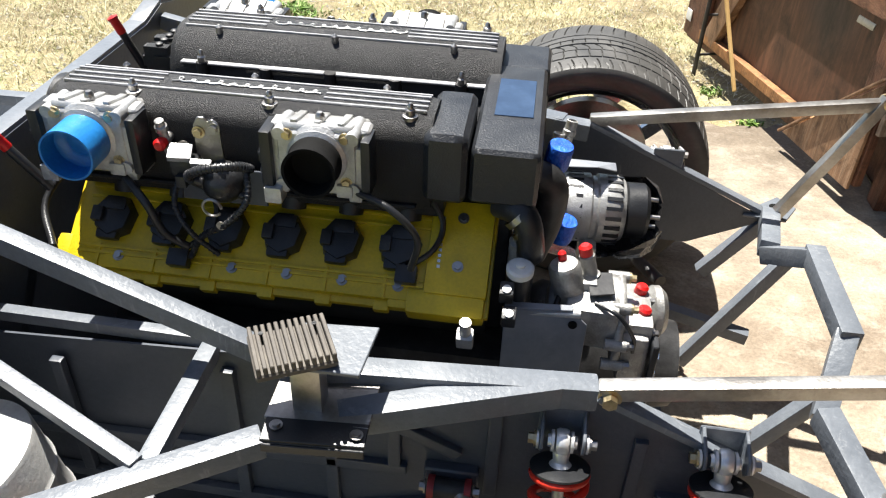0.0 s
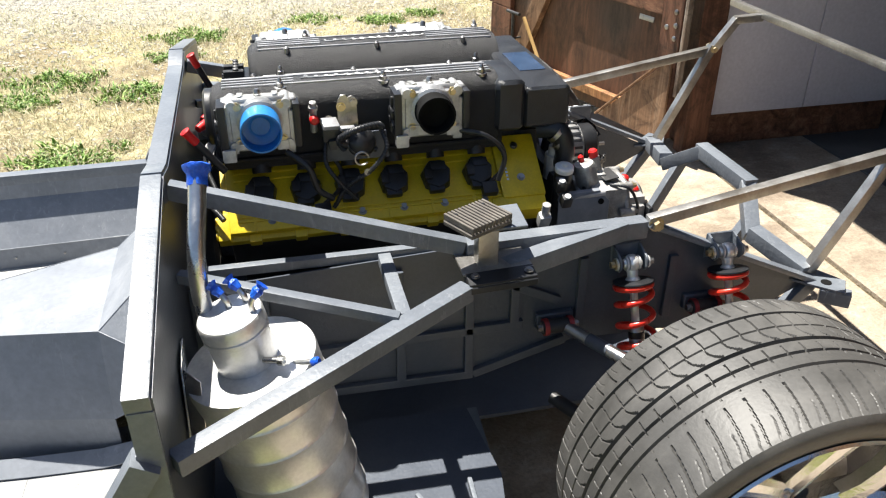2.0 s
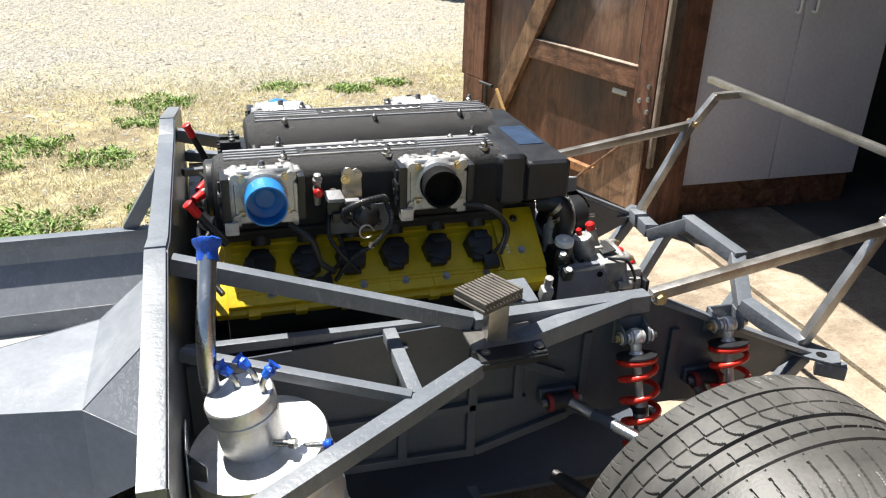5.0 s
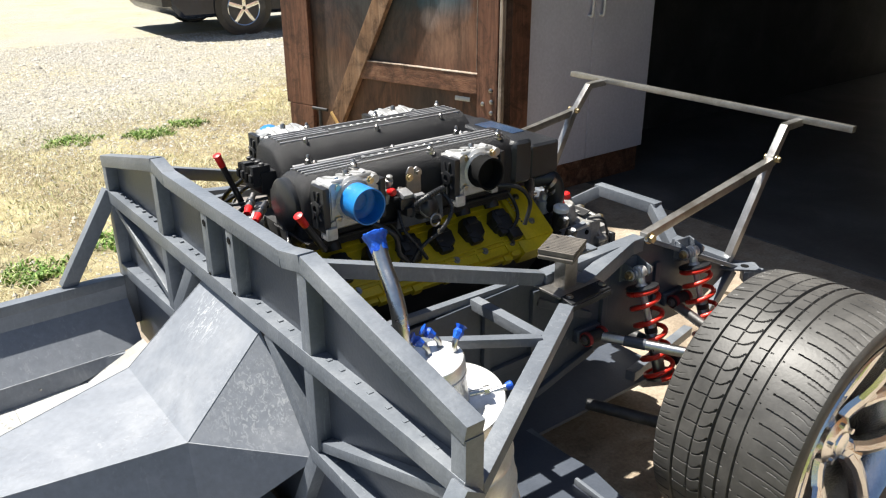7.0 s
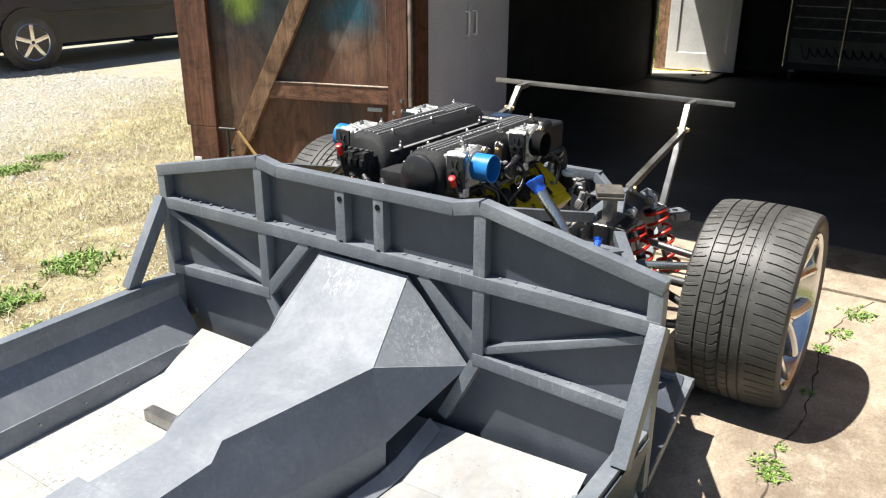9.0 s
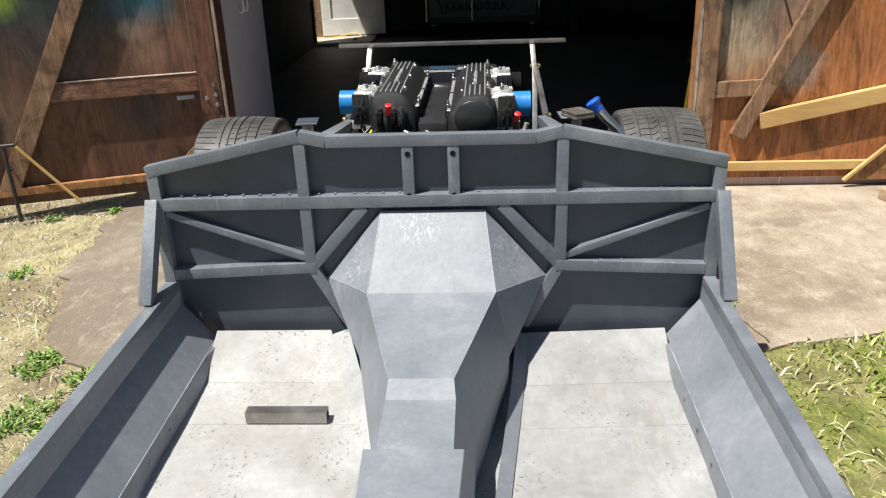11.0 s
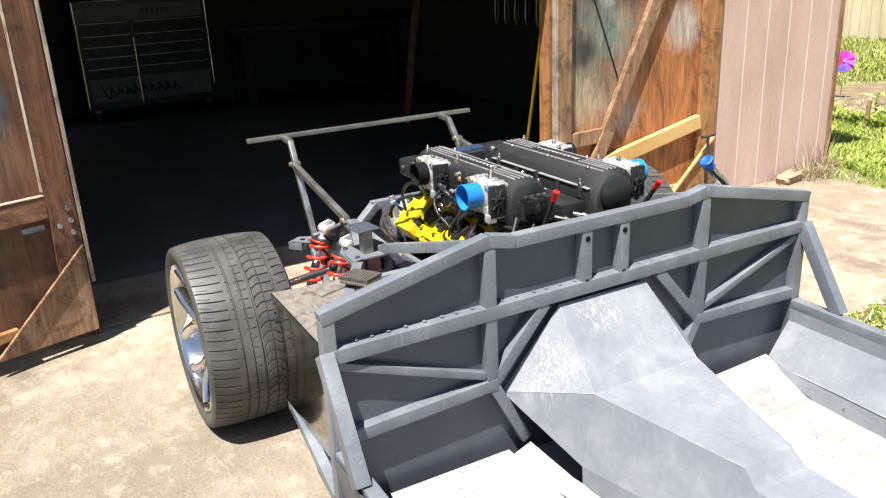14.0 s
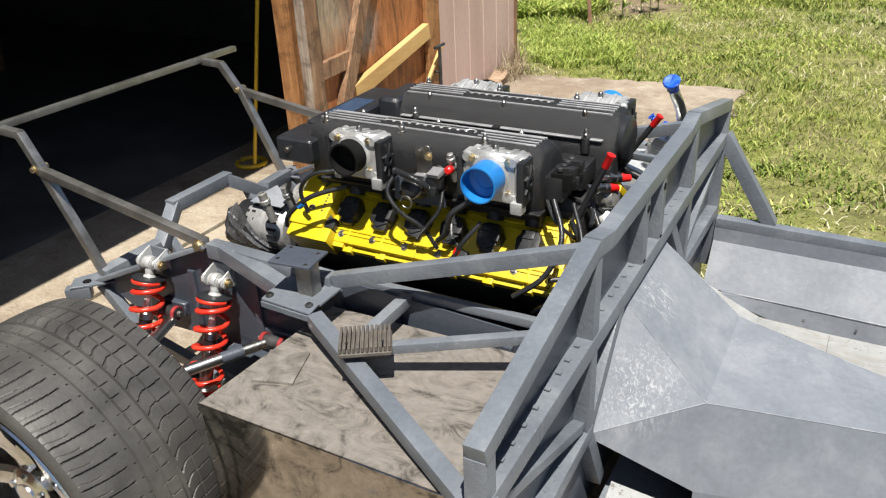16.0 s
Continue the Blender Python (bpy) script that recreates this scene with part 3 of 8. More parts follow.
solo("threshold_slab", bm, CONCRETE, "concrete strip inside the garage opening, left pale as the sunlit part", kind="structure", smooth=0)
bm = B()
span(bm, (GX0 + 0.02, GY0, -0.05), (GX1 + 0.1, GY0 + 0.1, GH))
solo("wall_port", bm, DARKWALL, "inner garage side wall, coloured dark for the gloom", kind="structure", smooth=0)
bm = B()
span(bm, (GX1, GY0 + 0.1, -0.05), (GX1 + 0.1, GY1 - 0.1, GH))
solo("wall_back", bm, DARKWALL, "garage back wall, coloured dark for the gloom", kind="structure", smooth=0)
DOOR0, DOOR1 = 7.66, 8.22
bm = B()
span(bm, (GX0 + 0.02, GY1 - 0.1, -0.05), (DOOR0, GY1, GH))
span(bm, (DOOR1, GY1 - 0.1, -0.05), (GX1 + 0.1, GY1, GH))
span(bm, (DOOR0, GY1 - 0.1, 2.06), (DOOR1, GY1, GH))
solo("wall_starboard", bm, DARKWALL, "garage side wall with a doorway, coloured dark for the gloom", kind="structure", smooth=0)
# Added raised slab whose pale tone paints the sun patch by the door.
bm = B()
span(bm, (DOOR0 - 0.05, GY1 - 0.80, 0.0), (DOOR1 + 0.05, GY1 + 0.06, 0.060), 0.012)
solo("door_sill_slab", bm, SUNPATCHSLAB, "added slab at the side doorway, coloured pale as a sun patch", kind="structure", smooth=0)
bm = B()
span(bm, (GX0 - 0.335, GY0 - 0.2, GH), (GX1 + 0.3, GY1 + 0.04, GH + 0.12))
solo("ceiling", bm, DARKWALL, "garage ceiling and flat roof, coloured dark for the gloom", kind="structure", smooth=0)
bm = B()
span(bm, (GX0 - 0.02, GY0 + 0.1, HEAD), (GX0 + 0.08, GY1 - 0.1, GH), 0.003)
span(bm, (GX0 + 0.004, OPEN1, -0.02), (GX0 + 0.08, GY1 - 0.1, HEAD), 0.003)
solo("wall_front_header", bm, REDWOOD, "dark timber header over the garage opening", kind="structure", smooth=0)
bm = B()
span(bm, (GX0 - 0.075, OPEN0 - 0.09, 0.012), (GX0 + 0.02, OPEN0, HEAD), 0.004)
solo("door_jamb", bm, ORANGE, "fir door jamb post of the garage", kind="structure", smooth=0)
# Shade on this jamb is put into a darker wood than its sunlit twin.
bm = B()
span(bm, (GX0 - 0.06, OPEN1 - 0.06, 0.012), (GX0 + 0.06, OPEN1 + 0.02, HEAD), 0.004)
solo("door_jamb_shaded", bm, REDWOOD, "redwood door jamb post, coloured dark for its shade", kind="structure", smooth=0)

# grooved siding: boards with narrow joints between them
siding = thing("siding_wall", "pinkish-beige grooved plywood siding on the garage front", "wall", (2.0, -3.1, 0), kind="structure")
bm = B()
span(bm, (2.030, GY0, 0.02), (GX0, OPEN0 - 0.09, GH))
part("sheathing", bm, DARKWALL, siding, smooth=0)
GROOVE = worn("pale_groove", (0.76, 0.66, 0.58), (0.62, 0.52, 0.45), (0.82, 0.73, 0.65), 0.7, big=5, fine=90)
bm = B()
span(bm, (2.003, GY0 + 0.004, 0.012), (2.031, OPEN0 - 0.1, GH - 0.01))
part("backing", bm, GROOVE, siding, smooth=0)
y = OPEN0 - 0.1
widths = [0.205] * 11 + [0.1]
for w in widths:
    bm = B()
    span(bm, (2.000, max(y - w + 0.008, GY0), 0.014), (2.014, y, GH - 0.01), 0.001, 1)
    part("board", bm, PINK, siding, smooth=0)
    y -= w
bm = B()
span(bm, (1.990, GY0 - 0.012, 0.005), (2.075, GY0 + 0.03, GH - 0.01), 0.004)
part("corner_trim", bm, WEATHERED, siding, smooth=0)

# plain outer skin round the rest of the garage
bm = B()
span(bm, (GX0, GY0 - 0.02, 0.0), (GX1 + 0.12, GY0 - 0.002, GH))
span(bm, (GX0 + 0.1, GY1 + 0.002, 0.0), (DOOR0, GY1 + 0.02, GH))
span(bm, (DOOR1, GY1 + 0.002, 0.0), (GX1 + 0.12, GY1 + 0.02, GH))
solo("outer_cladding", bm, PINK, "pinkish-beige side cladding of the garage", kind="structure", smooth=0)

# back window with a slatted blind
win = thing("window_back", "dim window strip with a slatted blind that glows as daylight", "window", (8.98, -0.9, 1.5), kind="structure")
bm = B()
for z in (1.44, 1.86):
    span(bm, (8.95, -2.25, z), (8.995, 0.52, z + 0.04), 0.003)
part("window_frame", bm, WHITE, win, smooth=0)
# The slats emit light in place of daylight through the blind.
SKYPANE, nt, b = blank("daylit_blind", 0.6)
nt.links.new(ramp(nt, noise_of(nt, coords(nt), 6.0), [(0.3, (0.75, 0.8, 0.7)), (0.7, (0.95, 1.0, 0.9))]), b.inputs["Emission Color"])
b.inputs["Emission Strength"].default_value = 0.45
for k in range(8):
    y0 = 0.45 - k * 0.335
    for z in (1.52, 1.60, 1.68, 1.76):
        bm = B()
        span(bm, (8.985, y0 - 0.31, z), (8.993, y0, z + 0.016))
        part("slat", bm, SKYPANE, win, smooth=0)


# Peeling white paint, and the pale tone of door_1's sunlit edge strips.
PEELED_LIT = wood("peeling_white_paint", (0.42, 0.36, 0.30), (0.20, 0.12, 0.07), (0.62, 0.58, 0.52))

# ---------------------------------------------------------------- swinging garage doors
def door_leaf(name, label, hinge, end, z0, z1, ply, out):
    """A plywood leaf; out points away from its inner face."""
    h, e = Vector((*hinge, 0)), Vector((*end, 0))
    d = (e - h).normalized()
    n = Vector((*out, 0)).normalized()
    L = (e - h).length
    t = thing(name, label, "garage door", (*hinge, z0), kind="structure")

    def P(u, z, off=0.0):
        return h + d * u + n * off + Vector((0, 0, z))

    bm = B()
    prism(bm, [P(0, z0), P(L, z0), P(L, z1), P(0, z1)], -n * 0.016)
    part("plywood_skin", bm, ply, t, smooth=0)
    return t, P, L, n


doorR, PR, LR, nR = door_leaf("door_1", "open brown plywood garage door, oversprayed, its shade put into a darker colour", (1.98, 1.312), (1.56, 2.652), 0.09, 2.12,
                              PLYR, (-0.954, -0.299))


def board(P, n, parent, name, mat, u0, zz0, u1, zz1, w, thick=0.03, off=0.002, label=""):
    a, b = P(u0, zz0, off + thick / 2), P(u1, zz1, off + thick / 2)
    bm = B()
    beam(bm, a, b, w=thick, h=w, up=n.cross(b - a), bev=0.004)
    return part(name, bm, mat, parent, label, smooth=0)


board(PR, nR, doorR, "stile", REDWOOD, 0.028, 0.10, 0.028, 2.12, 0.115)
board(PR, nR, doorR, "outer_stile", REDWOOD, 1.308, 0.43, 1.308, 2.12, 0.204)
board(PR, nR, doorR, "stile_foot", REDWOOD, 1.298, 0.12, 1.298, 0.428, 0.184)
# Thin pale strips paint in the sun caught by rail and stile edges.
board(PR, nR, doorR, "rail_lip", PEELED_LIT, 0.086, 0.7255, 0.84, 0.7255, 0.005, 0.032, 0.002)
board(PR, nR, doorR, "stile_lip", PEELED_LIT, 0.0885, 0.74, 0.0885, 2.12, 0.003, 0.031, 0.002)
board(PR, nR, doorR, "rail", REDWOODH, 0.086, 0.675, 0.90, 0.675, 0.096, label="weathered middle rail")
board(PR, nR, doorR, "brace", WEATHERED, 1.135, 0.17, 0.175, 2.0, 0.098, 0.035, 0.004, "diagonal brace of weathered board")
board(PR, nR, doorR, "bottom_rail", ORANGE, 0.30, 0.175, LR - 0.18, 0.165, 0.042, 0.035, 0.004)
bm = B()
prism(bm, [PR(-0.02, 0.085, 0.036), PR(0.41, 0.085, 0.036), PR(-0.02, 0.47, 0.036)], nR * 0.012, 0.002)
part("gusset", bm, WEATHERED, doorR, "triangular plywood gusset", smooth=0)
board(PR, nR, doorR, "edge_batten", WEATHERED, 0.42, 0.085, -0.02, 0.485, 0.010, 0.014, 0.048)
board(PR, nR, doorR, "worn_strip", PEELED_LIT, -0.044, 0.30, -0.044, 2.12, 0.018, 0.03, 0.0, "strip of peeling white paint")


def cane_bolt(P, parent, u, ztop):
    bm = B()
    rod(bm, P(u, 0.02, 0.09), P(u, ztop, 0.09), 0.010, seg=12)
    rod(bm, P(u - 0.055, ztop, 0.09), P(u + 0.055, ztop, 0.09), 0.009, seg=12)
    part("cane_bolt", bm, BLOCK, parent, "dark iron drop bolt with a T handle")
    bm = B()
    for z in (0.12, 0.30):
        rod(bm, P(u, z, 0.0), P(u, z, 0.1), 0.006, seg=10)
    part("bolt_bracket", bm, BLOCK, parent)


for u, z in ((0.0, 0.60), (0.05, 0.585), (0.005, 0.655), (0.0, 0.545)):
    bm = B()
    lathe(bm, [(0.012, 0), (0.011, 0.004), (0.004, 0.008)], PR(u, z, 0.032), nR, 12)
    part("carriage_bolt", bm, STEEL, doorR, "rusty domed bolt head")
cane_bolt(PR, doorR, 1.095, 0.437)
board(PR, nR, doorR, "loose_slat", PINE, LR - 0.36, 0.42, LR - 0.62, 0.08, 0.014, 0.014, 0.05)
bm = B()
box(bm, PR(0.16, 0.60, 0.045), (0.006, 0.09, 0.022), (0, 10, 17), 0.002)
part("hasp", bm, STEEL, doorR)
bm = B()
box(bm, PR(LR - 0.05, 0.21, 0.036), (0.004, 0.05, 0.05), (0, 0, 17), 0.001)
part("hinge_plate", bm, WHITE, doorR)

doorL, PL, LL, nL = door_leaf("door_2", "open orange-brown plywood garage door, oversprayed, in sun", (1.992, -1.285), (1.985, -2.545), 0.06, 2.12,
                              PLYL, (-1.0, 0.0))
board(PL, nL, doorL, "stile", WEATHERED, 0.048, 0.06, 0.048, 2.12, 0.092, 0.04)
board(PL, nL, doorL, "worn_strip", PEELED_LIT, -0.004, 0.06, -0.004, 2.12, 0.006, 0.054, -0.012, "strip of peeling white paint")
board(PL, nL, doorL, "outer_stile", ORANGE, LL - 0.074, 0.06, LL - 0.074, 2.12, 0.146)
board(PL, nL, doorL, "brace", WEATHERED, 0.235, 0.30, 1.05, 2.0, 0.085, 0.04, 0.004, "diagonal brace with peeling paint")
board(PL, nL, doorL, "rail", WEATHERED, 0.096, 0.555, 0.335, 0.562, 0.085)
board(PL, nL, doorL, "new_board", PINE, 0.345, 0.385, 1.112, 0.545, 0.088, 0.04, 0.006, "new pale pine board")
board(PL, nL, doorL, "bottom_rail", PINE, 0.10, 0.13, LL - 0.15, 0.13, 0.05)
bm = B()
prism(bm, [PL(LL - 0.03, 0.05, 0.034), PL(LL - 0.42, 0.05, 0.034), PL(LL - 0.03, 0.42, 0.034)], nL * 0.012, 0.002)
part("gusset", bm, ORANGE, doorL, "triangular plywood gusset", smooth=0)
board(PL, nL, doorL, "edge_batten", PINE, LL - 0.44, 0.05, LL - 0.03, 0.44, 0.018, 0.02, 0.046)
cane_bolt(PL, doorL, LL - 0.12, 0.455)
board(PL, nL, doorL, "hanging_cord", BLOCK, 0.25, 1.40, 0.46, 0.88, 0.008, 0.006, 0.003)



# ---------------------------------------------------------------- car chassis
car = thing("car_chassis", "slate-grey painted tube-frame car chassis on two rear wheels", "car chassis", (0.4, 0, 0.2))


def tube(p0, p1, w=0.038, h=None, mat=None, name="tube", up=(0, 0, 1), label="", bev=0.004):
    bm = B()
    beam(bm, p0, p1, w, h, up, bev)
    return part(name, bm, mat or PAINT, car, label, smooth=30)


def bolt_part(at, axis, r, h, mat, parent, label=""):
    bm = B()
    bolt(bm, at, axis, r, h)
    return part("bolt", bm, mat, parent, label)


# bulkhead: sheet behind, tube frame before it
outline = [(0.89, 0.77), (0.40, 0.873), (0.318, 0.855), (-0.318, 0.855), (-0.40, 0.873), (-0.89, 0.77)]
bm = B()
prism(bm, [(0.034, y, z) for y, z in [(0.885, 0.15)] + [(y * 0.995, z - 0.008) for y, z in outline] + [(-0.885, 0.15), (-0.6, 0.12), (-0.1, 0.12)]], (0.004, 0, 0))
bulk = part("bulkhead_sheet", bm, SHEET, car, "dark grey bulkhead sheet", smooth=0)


def btube(a, b, w=0.036, name="bulkhead_tube", x=0.018, d=0.037):
    """A tube of the bulkhead frame between two (y, z) places."""
    bm = B()
    beam(bm, (x, *a), (x, *b), w=d, h=w, up=Vector((1, 0, 0)).cross(Vector((0, b[0] - a[0], b[1] - a[1]))), bev=0.003)
    return part(name, bm, PAINT, car, smooth=30)


for (a, b) in zip(outline, outline[1:]):
    up = 0.018
    btube((a[0], a[1] - up), (b[0], b[1] - up), x=0.0175, d=0.036)
for s in (1, -1):
    btube((s * 0.872, 0.20), (s * 0.872, 0.742), x=0.019, d=0.036)
    btube((s * 0.40, 0.44), (s * 0.40, 0.84), x=0.0195, d=0.036)
    btube((s * 0.070, 0.662), (s * 0.070, 0.822), x=0.0195, d=0.036)
    btube((s * 0.853, 0.402), (s * 0.385, 0.422), x=0.0185, d=0.036)
    btube((s * 0.215, 0.628), (s * 0.395, 0.425), x=0.020, d=0.036)
    btube((s * 0.40, 0.425), (s * 0.285, 0.205), x=0.0205, d=0.036, w=0.034)
    btube((s * 0.852, 0.612), (s * 0.418, 0.452), w=0.022, x=0.0225, d=0.028)
btube((0.89, 0.643), (-0.89, 0.648), x=0.0185, d=0.038, w=0.04)
for s in (1, -1):
    for z in (0.795, 0.662):
        bm = B()
        rod(bm, (-0.0001, s * 0.069, z), (0.004, s * 0.069, z), 0.0085, seg=16)
        part("bolt_hole", bm, DARKHOLE, car)
# plug welds along the rails
bm = B()
rnd = random.Random(5)
for k in range(16):
    for s in (1, -1):
        y = s * (0.10 + k * 0.05)
        if abs(abs(y) - 0.4) > 0.03:
            box(bm, (0.022, y + rnd.uniform(-.006, .006), 0.6675), (0.011, 0.009, 0.0035), (0, 0, 0), 0.0016, 2)
for s in (1, -1):
    for k in range(6):
        yy = 0.46 + k * 0.068
        box(bm, (0.022, s * yy, 0.440 - (yy - 0.385) * 0.0427), (0.011, 0.009, 0.0035), (0, 0, 0), 0.0016, 2)
tagged(part("weld_bead", bm, PAINT, car, "rows of small weld beads"), kind="stuff")

# legs from the bulkhead down to the sills
for s in (1, -1):
    tube((0.012, s * 0.885, 0.655), (-0.165, s * 0.885, 0.372), 0.044, 0.040, name="leg", up=(0, 1, 0))

# cockpit floor, sills and tunnel
FX = -1.75
FOLDS = [(0.0, 0.192), (-0.19, 0.108), (-0.40, 0.096), (-0.75, 0.090), (-1.20, 0.090), (FX, 0.090)]


def floor_z(x):
    """Height of the folded seat floor, which drops away from the bulkhead."""
    for (a, za), (b, zb) in zip(FOLDS, FOLDS[1:]):
        if x >= b:
            return za + (zb - za) * (x - a) / (b - a)
    return FOLDS[-1][1]


def floor_edge(s, x):
    """Inner edge of the floor sheet, which reaches the foot of the tunnel."""
    if s > 0:
        return max(0.126, 0.300 + 0.36 * x)
    return 0.13


def strip(bm, lo, hi, thick):
    """A sheet between two lines of equal length, with a thickness."""
    a = [[bm.verts.new(p) for p in line] for line in (lo, hi)]
    b = [[bm.verts.new(Vector(p) + Vector(thick)) for p in line] for line in (lo, hi)]
    n = len(lo)
    for i in range(n - 1):
        bm.faces.new((a[0][i], a[0][i + 1], a[1][i + 1], a[1][i]))
        bm.faces.new((b[0][i], b[1][i], b[1][i + 1], b[0][i + 1]))
        bm.faces.new((a[0][i], b[0][i], b[0][i + 1], a[0][i + 1]))
        bm.faces.new((a[1][i], a[1][i + 1], b[1][i + 1], b[1][i]))
    for i in (0, n - 1):
        bm.faces.new((a[0][i], a[1][i], b[1][i], b[0][i]))
    bmesh.ops.recalc_face_normals(bm, faces=bm.faces)
    return bm


for s in (1, -1):
    for (a, za), (b, zb) in zip(FOLDS, FOLDS[1:]):
        xs = [a - 0.0004 + (b - a + 0.0008) * k / 5 for k in range(6)]
        dip = 0.0 if s > 0 else 0.022
        inner = [(x, s * (floor_edge(s, x) + (0.055 if s > 0 and x > -1.0 else 0.0)), floor_z(x) - dip) for x in xs]
        outer = [(x, s * 0.742, floor_z(x)) for x in xs]
        part("floor_panel", strip(B(), inner, outer, (0, 0, 0.004)), FLOORP if s > 0 else FLOORG, car, "white-primed floor panel" if s > 0 else "dusty, stained pale floor panel", smooth=0)
    xs = [-0.02 - 0.98 * k / 14 for k in range(15)]
    if s > 0:
        # Added filler sheet, standing in for the shaded tunnel foot in the gap.
        pan = [x for x, z in FOLDS]
        bm = strip(B(), [(x, 0.02, floor_z(x) - 0.024) for x in pan], [(x, 0.72, floor_z(x) - 0.020) for x in pan], (0, 0, -0.004))
        part("lower_pan", bm, PAINT, car, "grey filler sheet added under the gap beside the tunnel", smooth=0)
        lo = [(x, floor_edge(1, x) + 0.056, floor_z(x) + 0.0045) for x in xs]
        hi = [(x, floor_edge(1, x) - 0.002, floor_z(x) + 0.026) for x in xs]
        part("floor_fold", strip(B(), lo, hi, (0, 0, 0.002)), FLOORG, car, "turned-up edge of the floor sheet", smooth=0)
    else:
        lo = [(x, -0.30 - 0.11 * x, floor_z(x) - 0.010) for x in xs]
        hi = [(x, -0.262 - 0.11 * x, floor_z(x) + 0.016) for x in xs]
        part("floor_fold", strip(B(), lo, hi, (0, 0, 0.002)), TUNNEL, car, "turned-up edge of the floor sheet", smooth=0)
    # sill: rail on top, steep inner panel, flange down to the floor at its foot
    tube((0.0, s * 0.868, 0.362), (FX, s * 0.868, 0.345), 0.040, 0.034, name="sill_rail")
    xs = [0.0, FX]
    top, kink, low = [(x, s * 0.850, 0.372 - 0.020 * x / FX) for x in xs], [(x, s * 0.846, 0.300 - 0.020 * x / FX) for x in xs], [(x, s * (0.748 - 0.004 * x / FX), 0.172 - 0.024 * x / FX) for x in xs]
    bm = strip(B(), top, kink, (0, s * 0.003, 0))
    strip(bm, kink, low, (0, s * 0.003, -0.001))
    part("sill_panel", bm, TUNNEL, car, smooth=0)
    xs = [-0.06 - (1.69 * k / 20) for k in range(21)]
    fold = [(x, s * (0.7465 - 0.0023 * x / FX), 0.171 - 0.024 * x / FX) for x in xs]
    foot = [(x, s * (0.735 + 0.004 * math.sin(x * 9)), floor_z(x) + 0.002) for x in xs]
    part("sill_flange", strip(B(), foot, fold, (0, s * 0.003, 0)), TUNNEL, car, smooth=0)
    # bright line on the sill fold, its highlight drawn as a thin sweep
    bm = B()
    sweep(bm, [(x, y - s * 0.0015, z + 0.001) for x, y, z in fold], 0.0016, 6, raw=True)
    part("fold_line", bm, PALEFOLD, car, "pale line along the fold, for its highlight and worn paint")
    for k in range(9):
        bm = B()
        lathe(bm, [(0.004, 0), (0.004, 0.003), (0.002, 0.004)], (-0.32 - k * 0.15, s * 0.7395, 0.130), (0, -s, 0.1), 8)
        part("rivet", bm, STEEL, car)
    bm = B()
    prism(bm, [(0.0, s * 0.893, 0.365), (FX, s * 0.893, 0.35), (FX, s * 0.86, 0.08), (0.0, s * 0.86, 0.12)], (0, s * 0.003, 0))
    part("sill_skin", bm, SHEET, car, smooth=0)
bm = B()
span(bm, (FX - 0.03, -0.9, 0.07), (FX, 0.9, 0.40), 0.004)
part("front_crossmember", bm, PAINT, car, smooth=0)

A, Bq, C, D = (0.012, 0.163, 0.610), (0.012, -0.163, 0.610), (-0.188, -0.193, 0.420), (0.028, -0.357, 0.378)
E_, F_ = (-0.188, 0.193, 0.420), (0.028, 0.357, 0.378)
bm = B()


def facet(bm, *pts):
    bm.faces.new([bm.verts.new(p) for p in pts])


facet(bm, A, Bq, C, E_)
for s in (1, -1):
    q = lambda x, y, z: (x, s * y, z)
    facet(bm, q(0.012, 0.163, 0.610), q(0.028, 0.357, 0.378), q(-0.188, 0.193, 0.420))
    facet(bm, q(0.028, 0.357, 0.378), q(-0.19, 0.232, 0.200), q(-0.188, 0.193, 0.420))
    facet(bm, q(-0.19, 0.232, 0.200), q(-0.62, 0.138, 0.200), q(-0.62, 0.138, 0.082), q(-0.19, 0.228, 0.082))
    facet(bm, q(-0.62, 0.138, 0.200), q(-0.66, 0.132, 0.200), q(-0.66, 0.132, 0.082), q(-0.62, 0.138, 0.082))
    facet(bm, q(-0.66, 0.132, 0.200), q(FX, 0.13, 0.200), q(FX, 0.13, 0.082), q(-0.66, 0.132, 0.082))
    facet(bm, q(-0.188, 0.193, 0.420), q(-0.19, 0.232, 0.200), q(-0.62, 0.138, 0.200), q(-0.615, 0.083, 0.388))
    facet(bm, q(-0.615, 0.083, 0.388), q(-0.62, 0.138, 0.200), q(-0.66, 0.132, 0.200), q(-0.655, 0.088, 0.352))
    facet(bm, q(-0.655, 0.088, 0.352), q(-0.66, 0.132, 0.200), q(FX, 0.13, 0.200), q(FX, 0.095, 0.325))
facet(bm, E_, C, (-0.615, -0.083, 0.388), (-0.615, 0.083, 0.388))
facet(bm, (-0.615, 0.083, 0.388), (-0.615, -0.083, 0.388), (-0.655, -0.088, 0.352), (-0.655, 0.088, 0.352))
facet(bm, (-0.655, 0.088, 0.352), (-0.655, -0.088, 0.352), (FX, -0.095, 0.325), (FX, 0.095, 0.325))
bmesh.ops.remove_doubles(bm, verts=bm.verts, dist=0.0005)
bmesh.ops.recalc_face_normals(bm, faces=bm.faces)
bmesh.ops.solidify(bm, geom=list(bm.faces), thickness=0.003)
part("tunnel", bm, TUNNEL, car, "folded transmission tunnel in scuffed grey primer", smooth=12)
